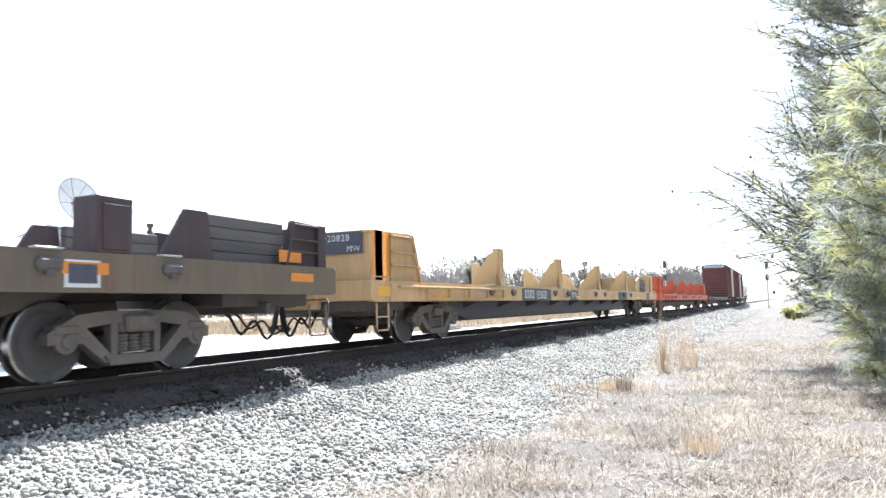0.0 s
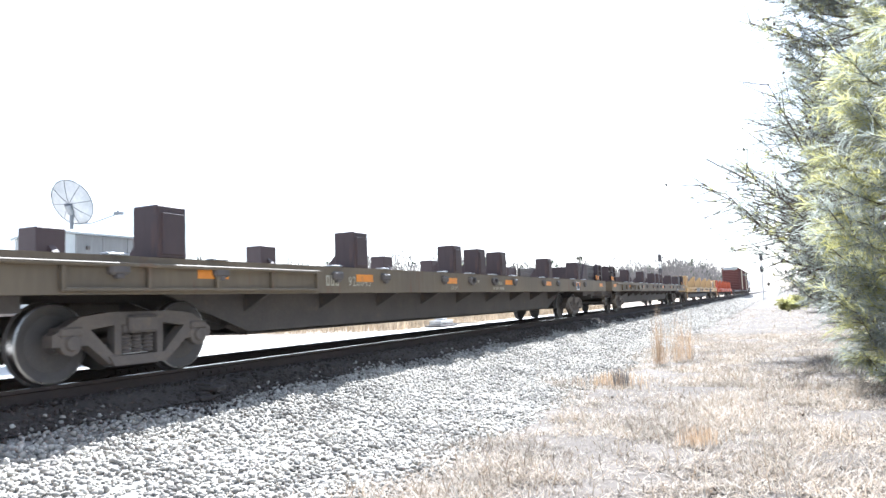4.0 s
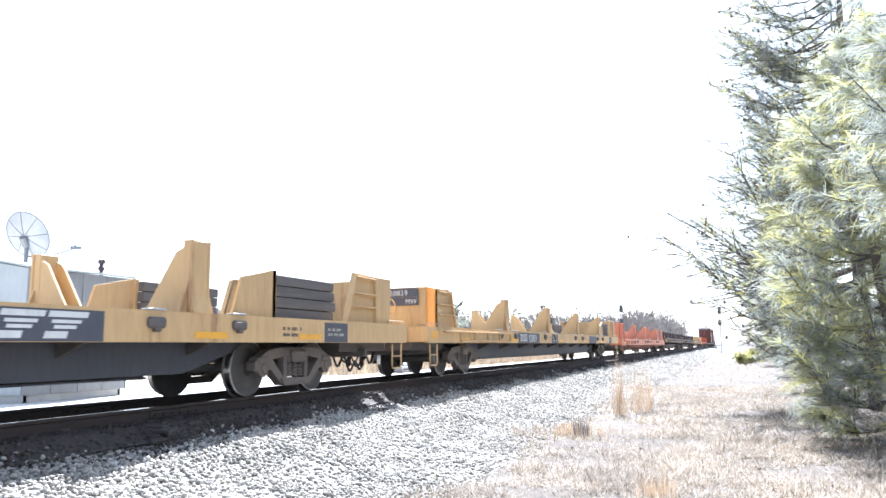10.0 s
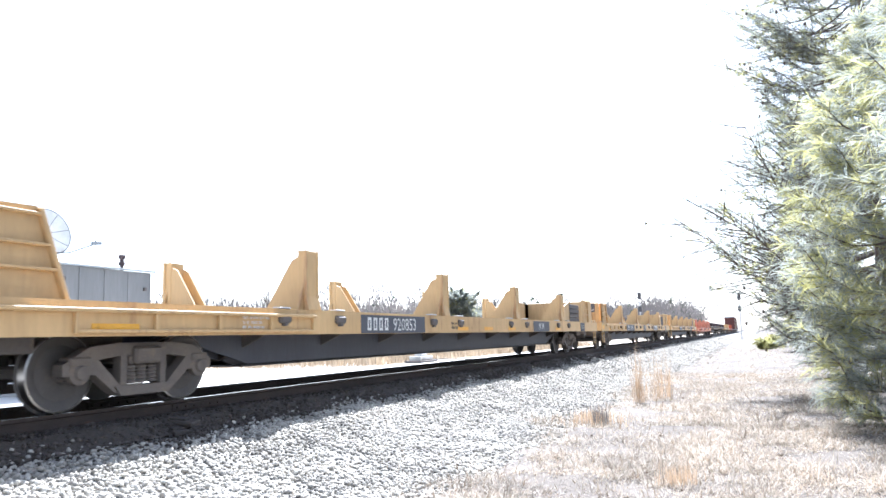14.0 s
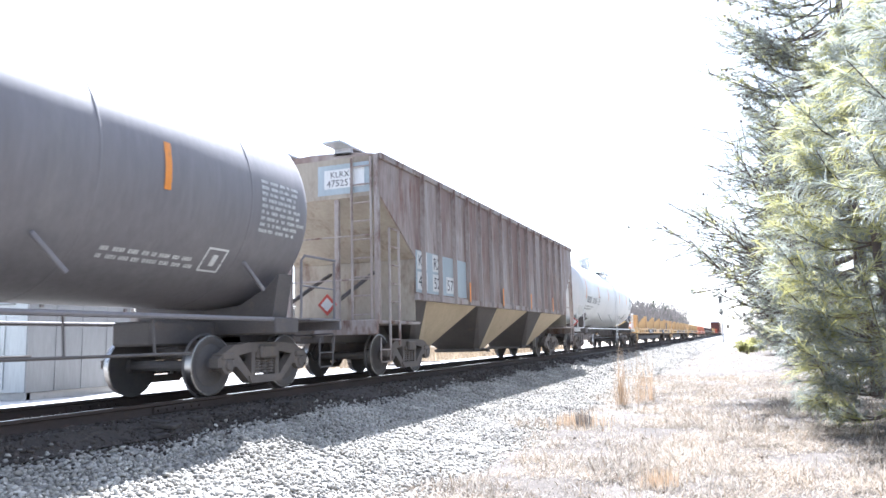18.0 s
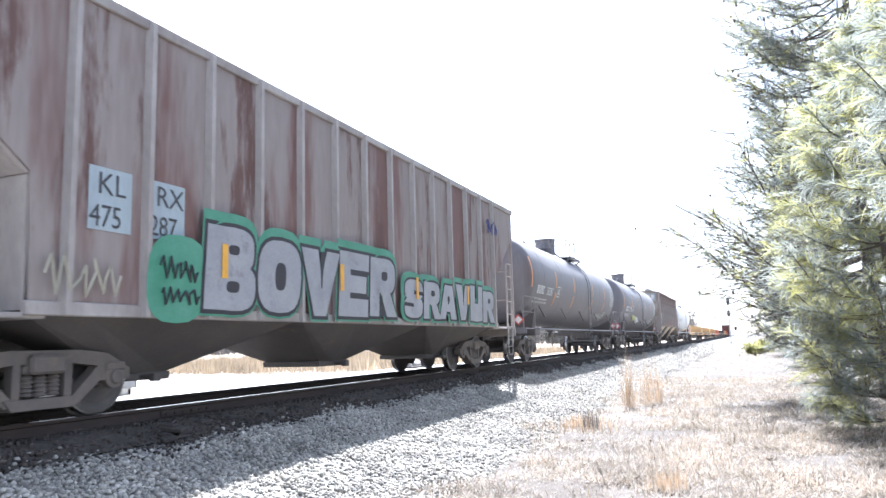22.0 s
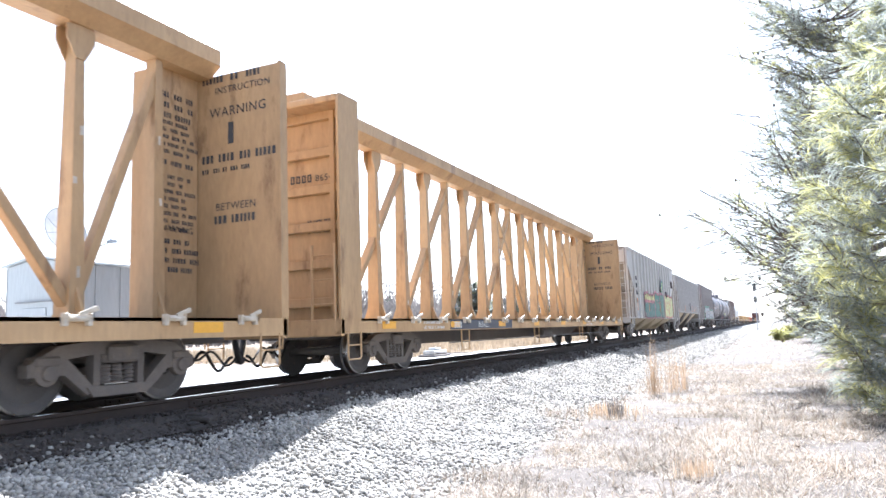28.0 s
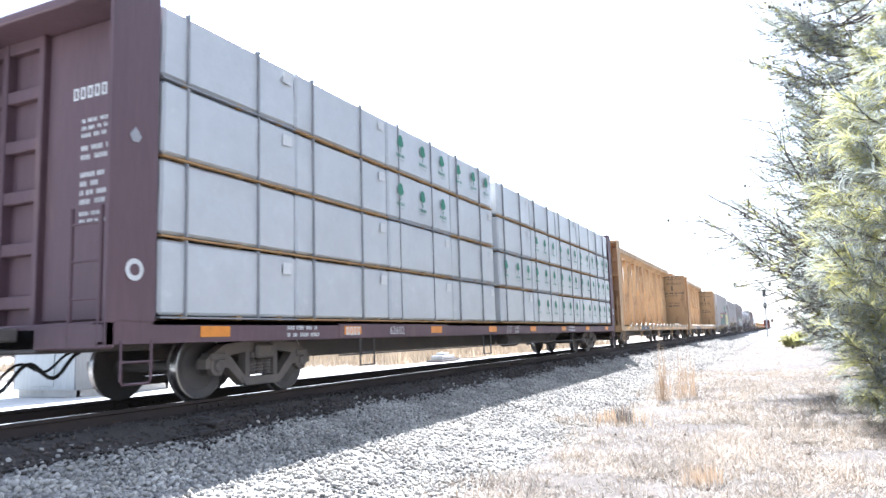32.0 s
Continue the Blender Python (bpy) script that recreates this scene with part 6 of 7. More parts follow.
far_y = [-120, -60, -30, -15, -8, -4] + [-2 + 0.5 * k for k in range(90)] + [45, 50, 58, 68, 80, 100, 130, 180, 260, 400, 700, 1500, 4000]
xs = [-3000, -800, -300, -150, -80, -40, -25, -14, -9, -6, -4.2, -3, -1, 1, 3.6] + [4.0 + 0.3 * k for k in range(28)] + [14, 18, 25, 40, 80, 200, 800, 3000]
strip("ground", xs, far_y, height, M["soil"], rough=0.05, label="dry straw-coloured grass ground beside the line")
strip("ballast", [-3.9, -3.4, -3.0, -2.4, -1.75, -1.3, -0.6, 0, 0.6, 1.0, 1.2, 1.42, 1.9, 2.3, 2.7, 3.1, 3.6, 4.2, 4.75], [-60, -30, -15, -8] + [-4 + 0.5 * k for k in range(110)] + [55, 65, 80, 110, 160, 260, 500, 1200], bed, M["stonebed"], rough=0.03, label="pale grey crushed stone ballast bed")

# dark strip: oil fouling, and the shade under the train put into its colour
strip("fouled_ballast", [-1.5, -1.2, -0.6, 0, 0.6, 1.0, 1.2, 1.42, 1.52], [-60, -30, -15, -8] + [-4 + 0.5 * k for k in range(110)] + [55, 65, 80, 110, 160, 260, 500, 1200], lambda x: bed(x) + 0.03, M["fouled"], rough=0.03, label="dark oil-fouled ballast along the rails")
pad = Build()
pad_y = [-60, -30, -10, 0, 10, 20, 24, 26, 28, 30, 32, 36, 45, 70, 110, 200, 420, 900]
for y in pad_y:
    left = float(np.interp(y, [-60, 22, 31, 60, 900], [-24, -23, -10.5, -8.4, -8.0])) + 0.5 * noise.noise(Vector((y * 0.4, 2, 0)))
    pad.v += [(left + (-4.4 - left) * k / 5, y, height(left + (-4.4 - left) * k / 5) + 0.02) for k in range(6)]
for j in range(len(pad_y) - 1):
    for k in range(5):
        pad.face(j * 6 + k, j * 6 + k + 1, j * 6 + k + 7, j * 6 + k + 6)
tagged(part("gravel_road", pad, M["whitegravel"], smooth=60), "white gravel service pad and road behind the track", "gravel road", kind="structure")
strip("field", [-900, -300, -150, -80, -50, -35, -25, -18, -13, -9, -7.5], [23, 27, 30, 34, 40, 50, 65, 90, 130, 200, 330, 600], lambda x: height(x) + 0.008, M["field"], rough=0.02, label="open field of tan dry grass across the track")

track = tagged(new("railway_track"), "single railway track on dark wooden ties", "railway track", kind="structure")
RAIL = [(-0.068, -0.17), (0.068, -0.17), (0.068, -0.16), (0.012, -0.145), (0.009, -0.05), (0.037, -0.035), (0.038, -0.005), (0.036, 0.0), (-0.036, 0.0), (-0.038, -0.005), (-0.037, -0.035), (-0.009, -0.05), (-0.012, -0.145), (-0.068, -0.16)]
for q in (-1, 1):
    b, n = Build(), len(RAIL)
    b.v += [(q * 0.755 + a, y, z) for y in (-80, 1500) for a, z in RAIL]
    for i in range(n):
        b.slot = 1 if i == 7 else 0
        b.face(i, (i + 1) % n, n + (i + 1) % n, n + i)
    part("rail", b, [M["railweb"], M["railtop"]], track)
tie_shape = Build().box(-1.30, 1.30, -0.115, 0.115, -0.36, -0.18, 0.02).mesh("tie")
plate_shape = Build().box(-0.19, 0.19, -0.09, 0.09, -0.18, -0.165, 0.004).mesh("tie_plate")
rng = random.Random(5)
for k in range(130):
    y = -3 + k * 0.52
    t_ = part("tie", tie_shape, M["tie"], track, "", (rng.uniform(-0.04, 0.04), y, rng.uniform(-0.012, 0.006)))
    t_.rotation_euler.z = radians(rng.uniform(-0.8, 0.8))
    for q in (-1, 1):
        part("tie_plate", plate_shape, M["railweb"], t_, "", (q * 0.755, 0, 0))
for q in (-1, 1):
    for y in (7.6, 19.5):
        bar = Build().box(q * 0.755 + 0.012, q * 0.755 + 0.034, y - 0.45, y + 0.45, -0.14, -0.05, 0.008)
        for k in range(6):
            yy = y - 0.375 + k * 0.15
            bar.tube([(q * 0.755 + 0.03, yy, -0.095), (q * 0.755 + 0.062, yy, -0.095)], 0.016, 6)
        part("joint_bar", bar, M["railweb"], track)


scrap_bits = ((1.30, 6.72, 12, 0.46), (1.46, 6.52, -20, 0.30))
for x, y, turn_, long_ in scrap_bits:
    bit = Build().box(-long_ / 2, long_ / 2, -0.09, 0.09, 0, 0.05, 0.012).box(-long_ / 2 + 0.05, long_ / 2 - 0.12, -0.05, 0.07, 0.045, 0.075, 0.008)
    piece = part("scrap_timber", bit, M["tie"])
    piece.matrix_local = pose(x, y, bed(x) + 0.02, 6, 4, turn_)
    tagged(piece, "broken dark tie timber lying beside the rail", "timber scrap", "broken tie timbers")


def scatter(templates, places, turns, sizes, name, material, label, category):
    """One mesh of many small pieces: template vertices turned, scaled and put in place."""
    tv, tf = templates
    n, m, k = len(places), len(tv[0]), len(tf)
    pick = np.arange(n) % len(tv)
    base = np.array(tv)[pick] * sizes[:, None, :]
    cz, sz = np.cos(turns[:, 0]), np.sin(turns[:, 0])
    cx, sx = np.cos(turns[:, 1]), np.sin(turns[:, 1])
    x, y, z = base[..., 0], base[..., 1], base[..., 2]
    y, z = y * cx[:, None] - z * sx[:, None], y * sx[:, None] + z * cx[:, None]
    x, y = x * cz[:, None] - y * sz[:, None], x * sz[:, None] + y * cz[:, None]
    verts = np.stack([x, y, z], -1) + places[:, None, :]
    faces = (np.array(tf)[None] + (np.arange(n) * m)[:, None, None]).reshape(-1, 3)
    return loose(name, verts.reshape(-1, 3), faces, material, label, category)


def loose(name, verts, tris, material, label="", category="", parent=None, kind="stuff"):
    me = bpy.data.meshes.new(name)
    me.vertices.add(len(verts))
    me.vertices.foreach_set("co", np.asarray(verts, np.float32).ravel())
    me.loops.add(len(tris) * 3)
    me.loops.foreach_set("vertex_index", np.asarray(tris, np.int32).ravel())
    me.polygons.add(len(tris))
    me.polygons.foreach_set("loop_start", np.arange(len(tris), dtype=np.int32) * 3)
    me.update(calc_edges=True)
    me.materials.append(material)
    ob = new(name, me)
    ob.parent = parent
    return tagged(ob, label, category, kind=kind) if not parent else ob


G = (1 + 5 ** 0.5) / 2
ICO = np.array([(-1, G, 0), (1, G, 0), (-1, -G, 0), (1, -G, 0), (0, -1, G), (0, 1, G), (0, -1, -G), (0, 1, -G), (G, 0, -1), (G, 0, 1), (-G, 0, -1), (-G, 0, 1)]) / 1.9
ICO_F = [(0, 11, 5), (0, 5, 1), (0, 1, 7), (0, 7, 10), (0, 10, 11), (1, 5, 9), (5, 11, 4), (11, 10, 2), (10, 7, 6), (7, 1, 8), (3, 9, 4), (3, 4, 2), (3, 2, 6), (3, 6, 8), (3, 8, 9), (4, 9, 5), (2, 4, 11), (6, 2, 10), (8, 6, 7), (9, 8, 1)]
nr = np.random.default_rng(4)


def broken(v):
    """A crushed stone: the lump v cut flat by a few planes."""
    for _ in range(5):
        w = nr.normal(0, 1, 3)
        w /= np.linalg.norm(w)
        v = v - np.maximum(v @ w - nr.uniform(0.45, 0.7), 0)[:, None] * w
    return v


stone_kinds = [broken(ICO * nr.uniform(0.8, 1.3, (12, 1)) * nr.uniform(0.75, 1.2, 3)) for _ in range(24)]
bed_v = np.vectorize(bed)


def stones(n, x0, x1, y0, y1, lo, hi, seed, fade=0.0):
    r = np.random.default_rng(seed)
    x, y = r.uniform(x0, x1, n), r.uniform(y0, y1, n)
    if fade:
        edge = 4.35 + 0.35 * np.sin(y * 0.9) + 0.25 * np.sin(y * 2.3 + 1)
        keep = (x < edge) | (r.random(n) < np.exp(-(x - edge) * fade))
        x, y = x[keep], y[keep]
    n = len(x)
    s = r.uniform(lo, hi, n)
    size = s[:, None] * r.uniform(0.7, 1.25, (n, 3)) * np.array([1, 1, 0.8])
    z = bed_v(np.clip(x, -3.9, 4.9)) + s * r.uniform(-0.1, 0.7, n) + np.where(np.abs(x) < 1.5, 0.02, 0)
    return np.stack([x, y, z], -1), np.stack([r.uniform(0, 6.28, n), r.uniform(-0.6, 0.6, n)], -1), size


sets = [stones(26000, 1.3, 5.6, 2.0, 12.0, 0.018, 0.036, 1, 2.0), stones(24000, 1.25, 5.5, 12.0, 26.0, 0.022, 0.040, 2, 2.0), stones(16000, 1.25, 5.2, 26.0, 55.0, 0.03, 0.055, 3, 2.5), stones(15000, -1.35, 1.35, 1.0, 30.0, 0.018, 0.034, 4), stones(7000, -3.9, -1.3, 1.0, 40.0, 0.022, 0.042, 6), stones(9000, 1.2, 5.0, 55.0, 130.0, 0.05, 0.09, 7)]
spot, spin, span = [np.concatenate(a) for a in zip(*sets)]
# stones near the rails take the dark tones, for grime and for shade
grimy = np.abs(spot[:, 0]) < 1.60 + 0.16 * np.sin(spot[:, 1] * 1.7) * np.sin(spot[:, 1] * 0.6 + 1) + np.random.default_rng(9).normal(0, 0.12, len(spot))
scatter((stone_kinds, ICO_F), spot[~grimy], spin[~grimy], span[~grimy], "ballast_stones", STONES, "loose pale grey crushed ballast stones", "gravel")
scatter((stone_kinds, ICO_F), spot[grimy], spin[grimy], span[grimy], "grimy_ballast_stones", GRIMY_SHADED, "ballast stones stained brown by oil and brake dust along the rails", "gravel")
cl = stones(26, 5.2, 9.6, 4.0, 20.0, 0.02, 0.035, 8)
cl[0][:, 2] = -0.84
scatter((stone_kinds, ICO_F), *cl, "pine_cones", CONES, "dark fallen pine cones scattered on the grass", "pine cones")


# ---- grass ----
def blades(name, roots, lengths, lean, material, label, width=0.004, seed=1, category="grass"):
    """Bent blades of two pieces each."""
    r = np.random.default_rng(seed)
    n = len(roots)
    a = r.uniform(0, 6.28, n)
    d = np.stack([np.cos(a), np.sin(a), np.zeros(n)], -1)
    side = np.stack([-np.sin(a), np.cos(a), np.zeros(n)], -1) * (width * r.uniform(0.6, 1.4, n))[:, None]
    up = np.array([0, 0, 1.0])
    k = lean[:, None]
    mid = roots + (d * k * 0.85 + up * (1 - 0.88 * k)) * lengths[:, None] * 0.55
    b_ = a + r.normal(0, 0.7, n) * lean
    d2 = np.stack([np.cos(b_), np.sin(b_), np.zeros(n)], -1)
    tip = mid + (d2 * (0.15 + k) * 0.8 + up * (0.85 - 0.98 * k)) * lengths[:, None] * 0.5
    v = np.stack([roots - side, roots + side, mid + side * 0.8, mid - side * 0.8, tip], 1).reshape(-1, 3)
    f = (np.array([(0, 1, 2), (0, 2, 3), (3, 2, 4)])[None] + (np.arange(n) * 5)[:, None, None]).reshape(-1, 3)
    return loose(name, v, f, material, label, category)


ground_v = np.vectorize(height)
r = np.random.default_rng(9)


def grass_field(n, x0, x1, y0, y1, lo, hi, width, seed, edge=True, lean=(4.5, 1.0), tone=STRAW):
    q = np.random.default_rng(seed)
    x, y = q.uniform(x0, x1, n), q.uniform(y0, y1, n)
    clump = np.array([noise.noise(Vector((a * 0.8, b * 0.8, 1.7))) + 0.6 * noise.noise(Vector((a * 2.4, b * 2.4, 5.1))) for a, b in zip(x, y)])
    keep = q.random(n) < np.clip(0.68 + clump * 0.9, 0.15, 1)
    if edge:
        line = 4.5 + 0.35 * np.sin(y * 0.9) + 0.25 * np.sin(y * 2.3 + 1)
        keep &= (x > line) | (q.random(n) < 0.12 * np.exp((x - line) * 2.0))
    x, y, clump = x[keep], y[keep], clump[keep]
    z = np.where(x > 4.85, ground_v(x), np.maximum(ground_v(x), bed_v(np.clip(x, -3.9, 4.9)))) - 0.01
    length = q.uniform(lo, hi, len(x)) * (0.8 + 0.6 * np.clip(clump, -0.3, 0.8))
    return blades("dry_grass", np.stack([x, y, z], -1), length, q.beta(*lean, len(x)), tone, "matted dry straw-coloured grass", width, seed)


grass_field(170000, 3.6, 11.0, 3.0, 13.0, 0.10, 0.40, 0.0044, 11)
grass_field(130000, 3.4, 11.5, 13.0, 28.0, 0.12, 0.42, 0.0055, 12)
grass_field(40000, 3.0, 12.5, 28.0, 70.0, 0.10, 0.28, 0.009, 13)
grass_field(60000, -42.0, -9.5, 31.0, 85.0, 0.50, 1.15, 0.018, 14, False, (1.5, 3.0), DRYFIELD)


def reed_clump(name, x, y, n, tall, spread, seed, material=REED, label="upright clump of tan broomsedge stems", width=0.0045):
    q = np.random.default_rng(seed)
    p = np.stack([x + q.normal(0, spread, n), y + q.normal(0, spread, n), np.full(n, -0.86)], -1)
    return tagged(blades(name, p, tall * q.uniform(0.55, 1.0, n), q.beta(1.2, 11, n), material, label, width, seed, "grass clump"), label, "grass clump")


reed_clump("broomsedge", 5.18, 16.7, 60, 1.5, 0.07, 21)
reed_clump("broomsedge", 5.62, 17.6, 62, 1.45, 0.09, 22)
reed_clump("broomsedge", 5.40, 17.1, 12, 1.7, 0.14, 23)
reed_clump("weed", 5.10, 12.76, 45, 0.45, 0.07, 24, BARE, "dark dry weed on the ballast edge", 0.006)
reed_clump("weed", 4.95, 12.86, 170, 0.32, 0.30, 25, REED, "low rusty dry weeds on the ballast edge", 0.005)
reed_clump("weed", 4.75, 13.15, 22, 0.60, 0.15, 26, BARE, "thin bare weed stalks on the ballast edge", 0.004)
reed_clump("straw_tuft", 6.85, 7.9, 130, 0.26, 0.10, 27, REED, "small brown tuft of dry grass", 0.003)


# ---- shed with dish ----
shed = tagged(new("equipment_shed"), "grey steel trackside equipment shed with pale end wall", "shed")
SX0, SX1, SY0, SY1, SZ0, SZ1 = -12.45, -9.86, 13.62, 17.12, -0.42, 2.98
shed.location = ((SX0 + SX1) / 2, SY0, 0)
lx, ly = (SX1 - SX0) / 2, SY1 - SY0
# side, back and far walls use a darker grey than end wall and roof
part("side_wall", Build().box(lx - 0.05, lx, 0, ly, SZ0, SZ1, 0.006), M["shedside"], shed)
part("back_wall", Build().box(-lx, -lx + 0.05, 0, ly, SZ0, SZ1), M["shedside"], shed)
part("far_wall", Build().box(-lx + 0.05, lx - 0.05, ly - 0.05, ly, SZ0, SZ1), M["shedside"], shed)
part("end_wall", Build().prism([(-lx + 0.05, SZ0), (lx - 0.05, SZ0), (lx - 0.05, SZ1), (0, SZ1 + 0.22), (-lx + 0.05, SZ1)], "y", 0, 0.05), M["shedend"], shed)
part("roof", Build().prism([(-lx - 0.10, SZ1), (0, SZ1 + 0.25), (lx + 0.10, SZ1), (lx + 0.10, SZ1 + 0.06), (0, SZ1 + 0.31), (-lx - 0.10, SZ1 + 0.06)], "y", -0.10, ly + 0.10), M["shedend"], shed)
for k in range(5):
    y = 0.02 + k * (ly - 0.04) / 4
    part("wall_seam", Build().box(lx, lx + 0.018, y - 0.02, y + 0.02, SZ0, SZ1 - 0.02, 0.004), M["shedside"], shed)
part("skirt", Build().box(-lx + 0.1, lx - 0.1, 0.1, ly - 0.1, -0.62, SZ0), M["concrete"], shed)
for s in (0.12, ly - 0.22):
    for q in (-1, 1):
        part("skid_foot", Build().box(q * (lx - 0.2) - 0.1, q * (lx - 0.2) + 0.1, s, s + 0.12, -0.66, SZ0, 0.01), M["concrete"], shed)
part("door", Build().box(-0.55, 0.45, -0.035, -0.004, SZ0 + 0.1, SZ0 + 2.2, 0.01), M["shedend"], shed)
part("door_handle", Build().tube([(0.34, -0.04, 0.75), (0.34, -0.08, 0.75), (0.34, -0.08, 0.62)], 0.014, 6), M["signalsteel"], shed)
part("drip_rail", Build().box(-0.8, 0.8, -0.07, 0.0, SZ0 + 2.35, SZ0 + 2.39), M["shedside"], shed)
for y, z in ((0.35, 2.62), (3.25, 2.45), (0.35, 1.9), (3.25, 1.85)):
    part("wall_bracket", Build().box(lx, lx + 0.08, y - 0.05, y + 0.05, z - 0.05, z + 0.05, 0.01), M["under"], shed)
part("roof_vent", Build().lathe([(0.001, 0.42), (0.10, 0.40), (0.10, 0.30), (0.06, 0.28), (0.06, 0.2), (0.09, 0.18), (0.09, 0.10), (0.055, 0.08), (0.055, -0.15)], "y", (0, 0, 0), 14), M["brown"], shed, smooth=40).matrix_local = pose(lx - 0.1, 2.45, SZ1 + 0.08, 90)

dish = tagged(new("satellite_dish"), "grey mesh satellite dish on a mast behind the shed", "satellite dish")
dish.location = (-12.84, 15.77, -0.70)
part("mast", Build().tube([(0, 0, 0), (0, 0, 4.75)], 0.06, 10), M["signalsteel"], dish)
DM = Matrix.Translation((0.08, -0.16, 5.02)) @ Vector((-0.14, 0.89, 0.45)).to_track_quat("Z", "Y").to_matrix().to_4x4()
R_, DEEP = 0.76, 0.15


def bowl(rr, a):
    return DM @ Vector((rr * math.cos(a), rr * math.sin(a), DEEP * (rr / R_) ** 2))


b = Build()
for k in range(24):
    a0, a1 = k * math.pi / 12, (k + 1) * math.pi / 12
    for j in range(5):
        r0, r1 = R_ * j / 5, R_ * (j + 1) / 5
        o = len(b.v)
        b.v += [bowl(max(r0, 0.02), a0), bowl(r1, a0), bowl(r1, a1), bowl(max(r0, 0.02), a1)]
        b.face(o, o + 1, o + 2, o + 3)
part("reflector", b, M["mesh"], dish)
b = Build().tube([bowl(R_, k * math.pi / 16) for k in range(33)], 0.02, 6)
part("rim", b, M["signalsteel"], dish)
for k in range(8):
    part("rib", Build().tube([bowl(R_ * j / 4, k * math.pi / 4) for j in range(5)], 0.014, 5), M["signalsteel"], dish)
hub = DM @ Vector((0, 0, -0.05))
part("hub", Build().tube([hub, (0, 0, 4.75)], 0.12, 10), M["signalsteel"], dish)
focus = Vector((0.90, 1.02, 4.74))
part("feed_arm", Build().tube([(0.42, 0.42, 4.42), focus], 0.022, 6).tube([(0, 0, 4.4), (0.42, 0.42, 4.42)], 0.022, 6), M["signalsteel"], dish)
part("feed_horn", Build().tube([focus + Vector((-0.1, -0.08, 0.02)), focus + Vector((0.14, 0.12, 0.02))], 0.055, 10).tube([focus + Vector((0, 0, -0.05)), focus + Vector((0, 0, 0.12))], 0.03, 8), M["signalsteel"], dish)

stand = tagged(new("switch_stand"), "low pale trackside switch machine on the gravel", "track equipment")
stand.location = (-9.2, 35.8, -0.60)
part("housing", Build().box(-0.35, 0.35, -0.8, 0.8, 0.10, 0.34, 0.04), M["concrete"], stand)
part("base", Build().box(-0.5, 0.5, -1.1, 1.1, 0.0, 0.10, 0.02), M["under"], stand)
part("cover", Build().box(-0.25, 0.25, -0.35, 0.25, 0.34, 0.48, 0.04), M["galv"], stand)
part("rod", Build().tube([(0.3, -0.6, 0.18), (6.5, -0.6, 0.14)], 0.025, 6), M["under"], stand)

mast = tagged(new("signal_mast"), "grey railway signal mast beside the pines", "signal")
mast.location = (5.6, 130.0, -0.84)
part("pole", Build().tube([(0, 0, 0), (0, 0, 6.8)], 0.09, 8), M["galv"], mast)
part("signal_head", Build().box(-0.28, 0.28, -0.1, 0.1, 6.6, 7.8, 0.2), M["black"], mast)
part("signal_head", Build().box(-0.28, 0.28, -0.1, 0.1, 4.6, 5.6, 0.2), M["black"], mast)
part("ladder", Build().tube([(0.2, 0.1, 0), (0.2, 0.1, 6.2)], 0.02, 5), M["signalsteel"], mast)
far_mast = copy_thing(mast, pose(-9.0, 118.0, -0.66))
tagged(far_mast, "grey railway signal mast beyond the train")


# ---- pines ----
def needle_mesh(name, tips, ways, per, length, width, material, parent, seed, spread=1.05, droop=0.6):
    """Tufts of long needles at the twig tips: each needle a thin bent pair of triangles."""
    q = np.random.default_rng(seed)
    n = len(tips) * per
    base = np.repeat(tips, per, 0)
    way = np.repeat(ways, per, 0)
    rnd = q.normal(0, 1, (n, 3))
    rnd -= (rnd * way).sum(-1, keepdims=True) * way
    rnd /= np.linalg.norm(rnd, axis=1, keepdims=True) + 1e-9
    ang = np.abs(q.normal(0, 0.5, n)) * spread + 0.15
    d = way * np.cos(ang)[:, None] + rnd * np.sin(ang)[:, None]
    ln = length * q.uniform(0.65, 1.1, n)
    base = base - way * (q.uniform(0, 0.22, n))[:, None] * (length / 0.3)
    mid = base + d * (ln * 0.55)[:, None]
    tip = mid + (d * 0.9 + np.array([0, 0, -droop]) * q.uniform(0.3, 1.4, n)[:, None]) * (ln * 0.45)[:, None]
    side = np.cross(d, q.normal(0, 1, (n, 3)))
    side *= (width * 0.5 / (np.linalg.norm(side, axis=1) + 1e-9))[:, None]
    v = np.stack([base - side * 0.7, base + side * 0.7, mid + side, mid - side, tip], 1).reshape(-1, 3)
    f = (np.array([(0, 1, 2), (0, 2, 3), (3, 2, 4)])[None] + (np.arange(n) * 5)[:, None, None]).reshape(-1, 3)
    return loose(name, v, f, material, parent=parent)


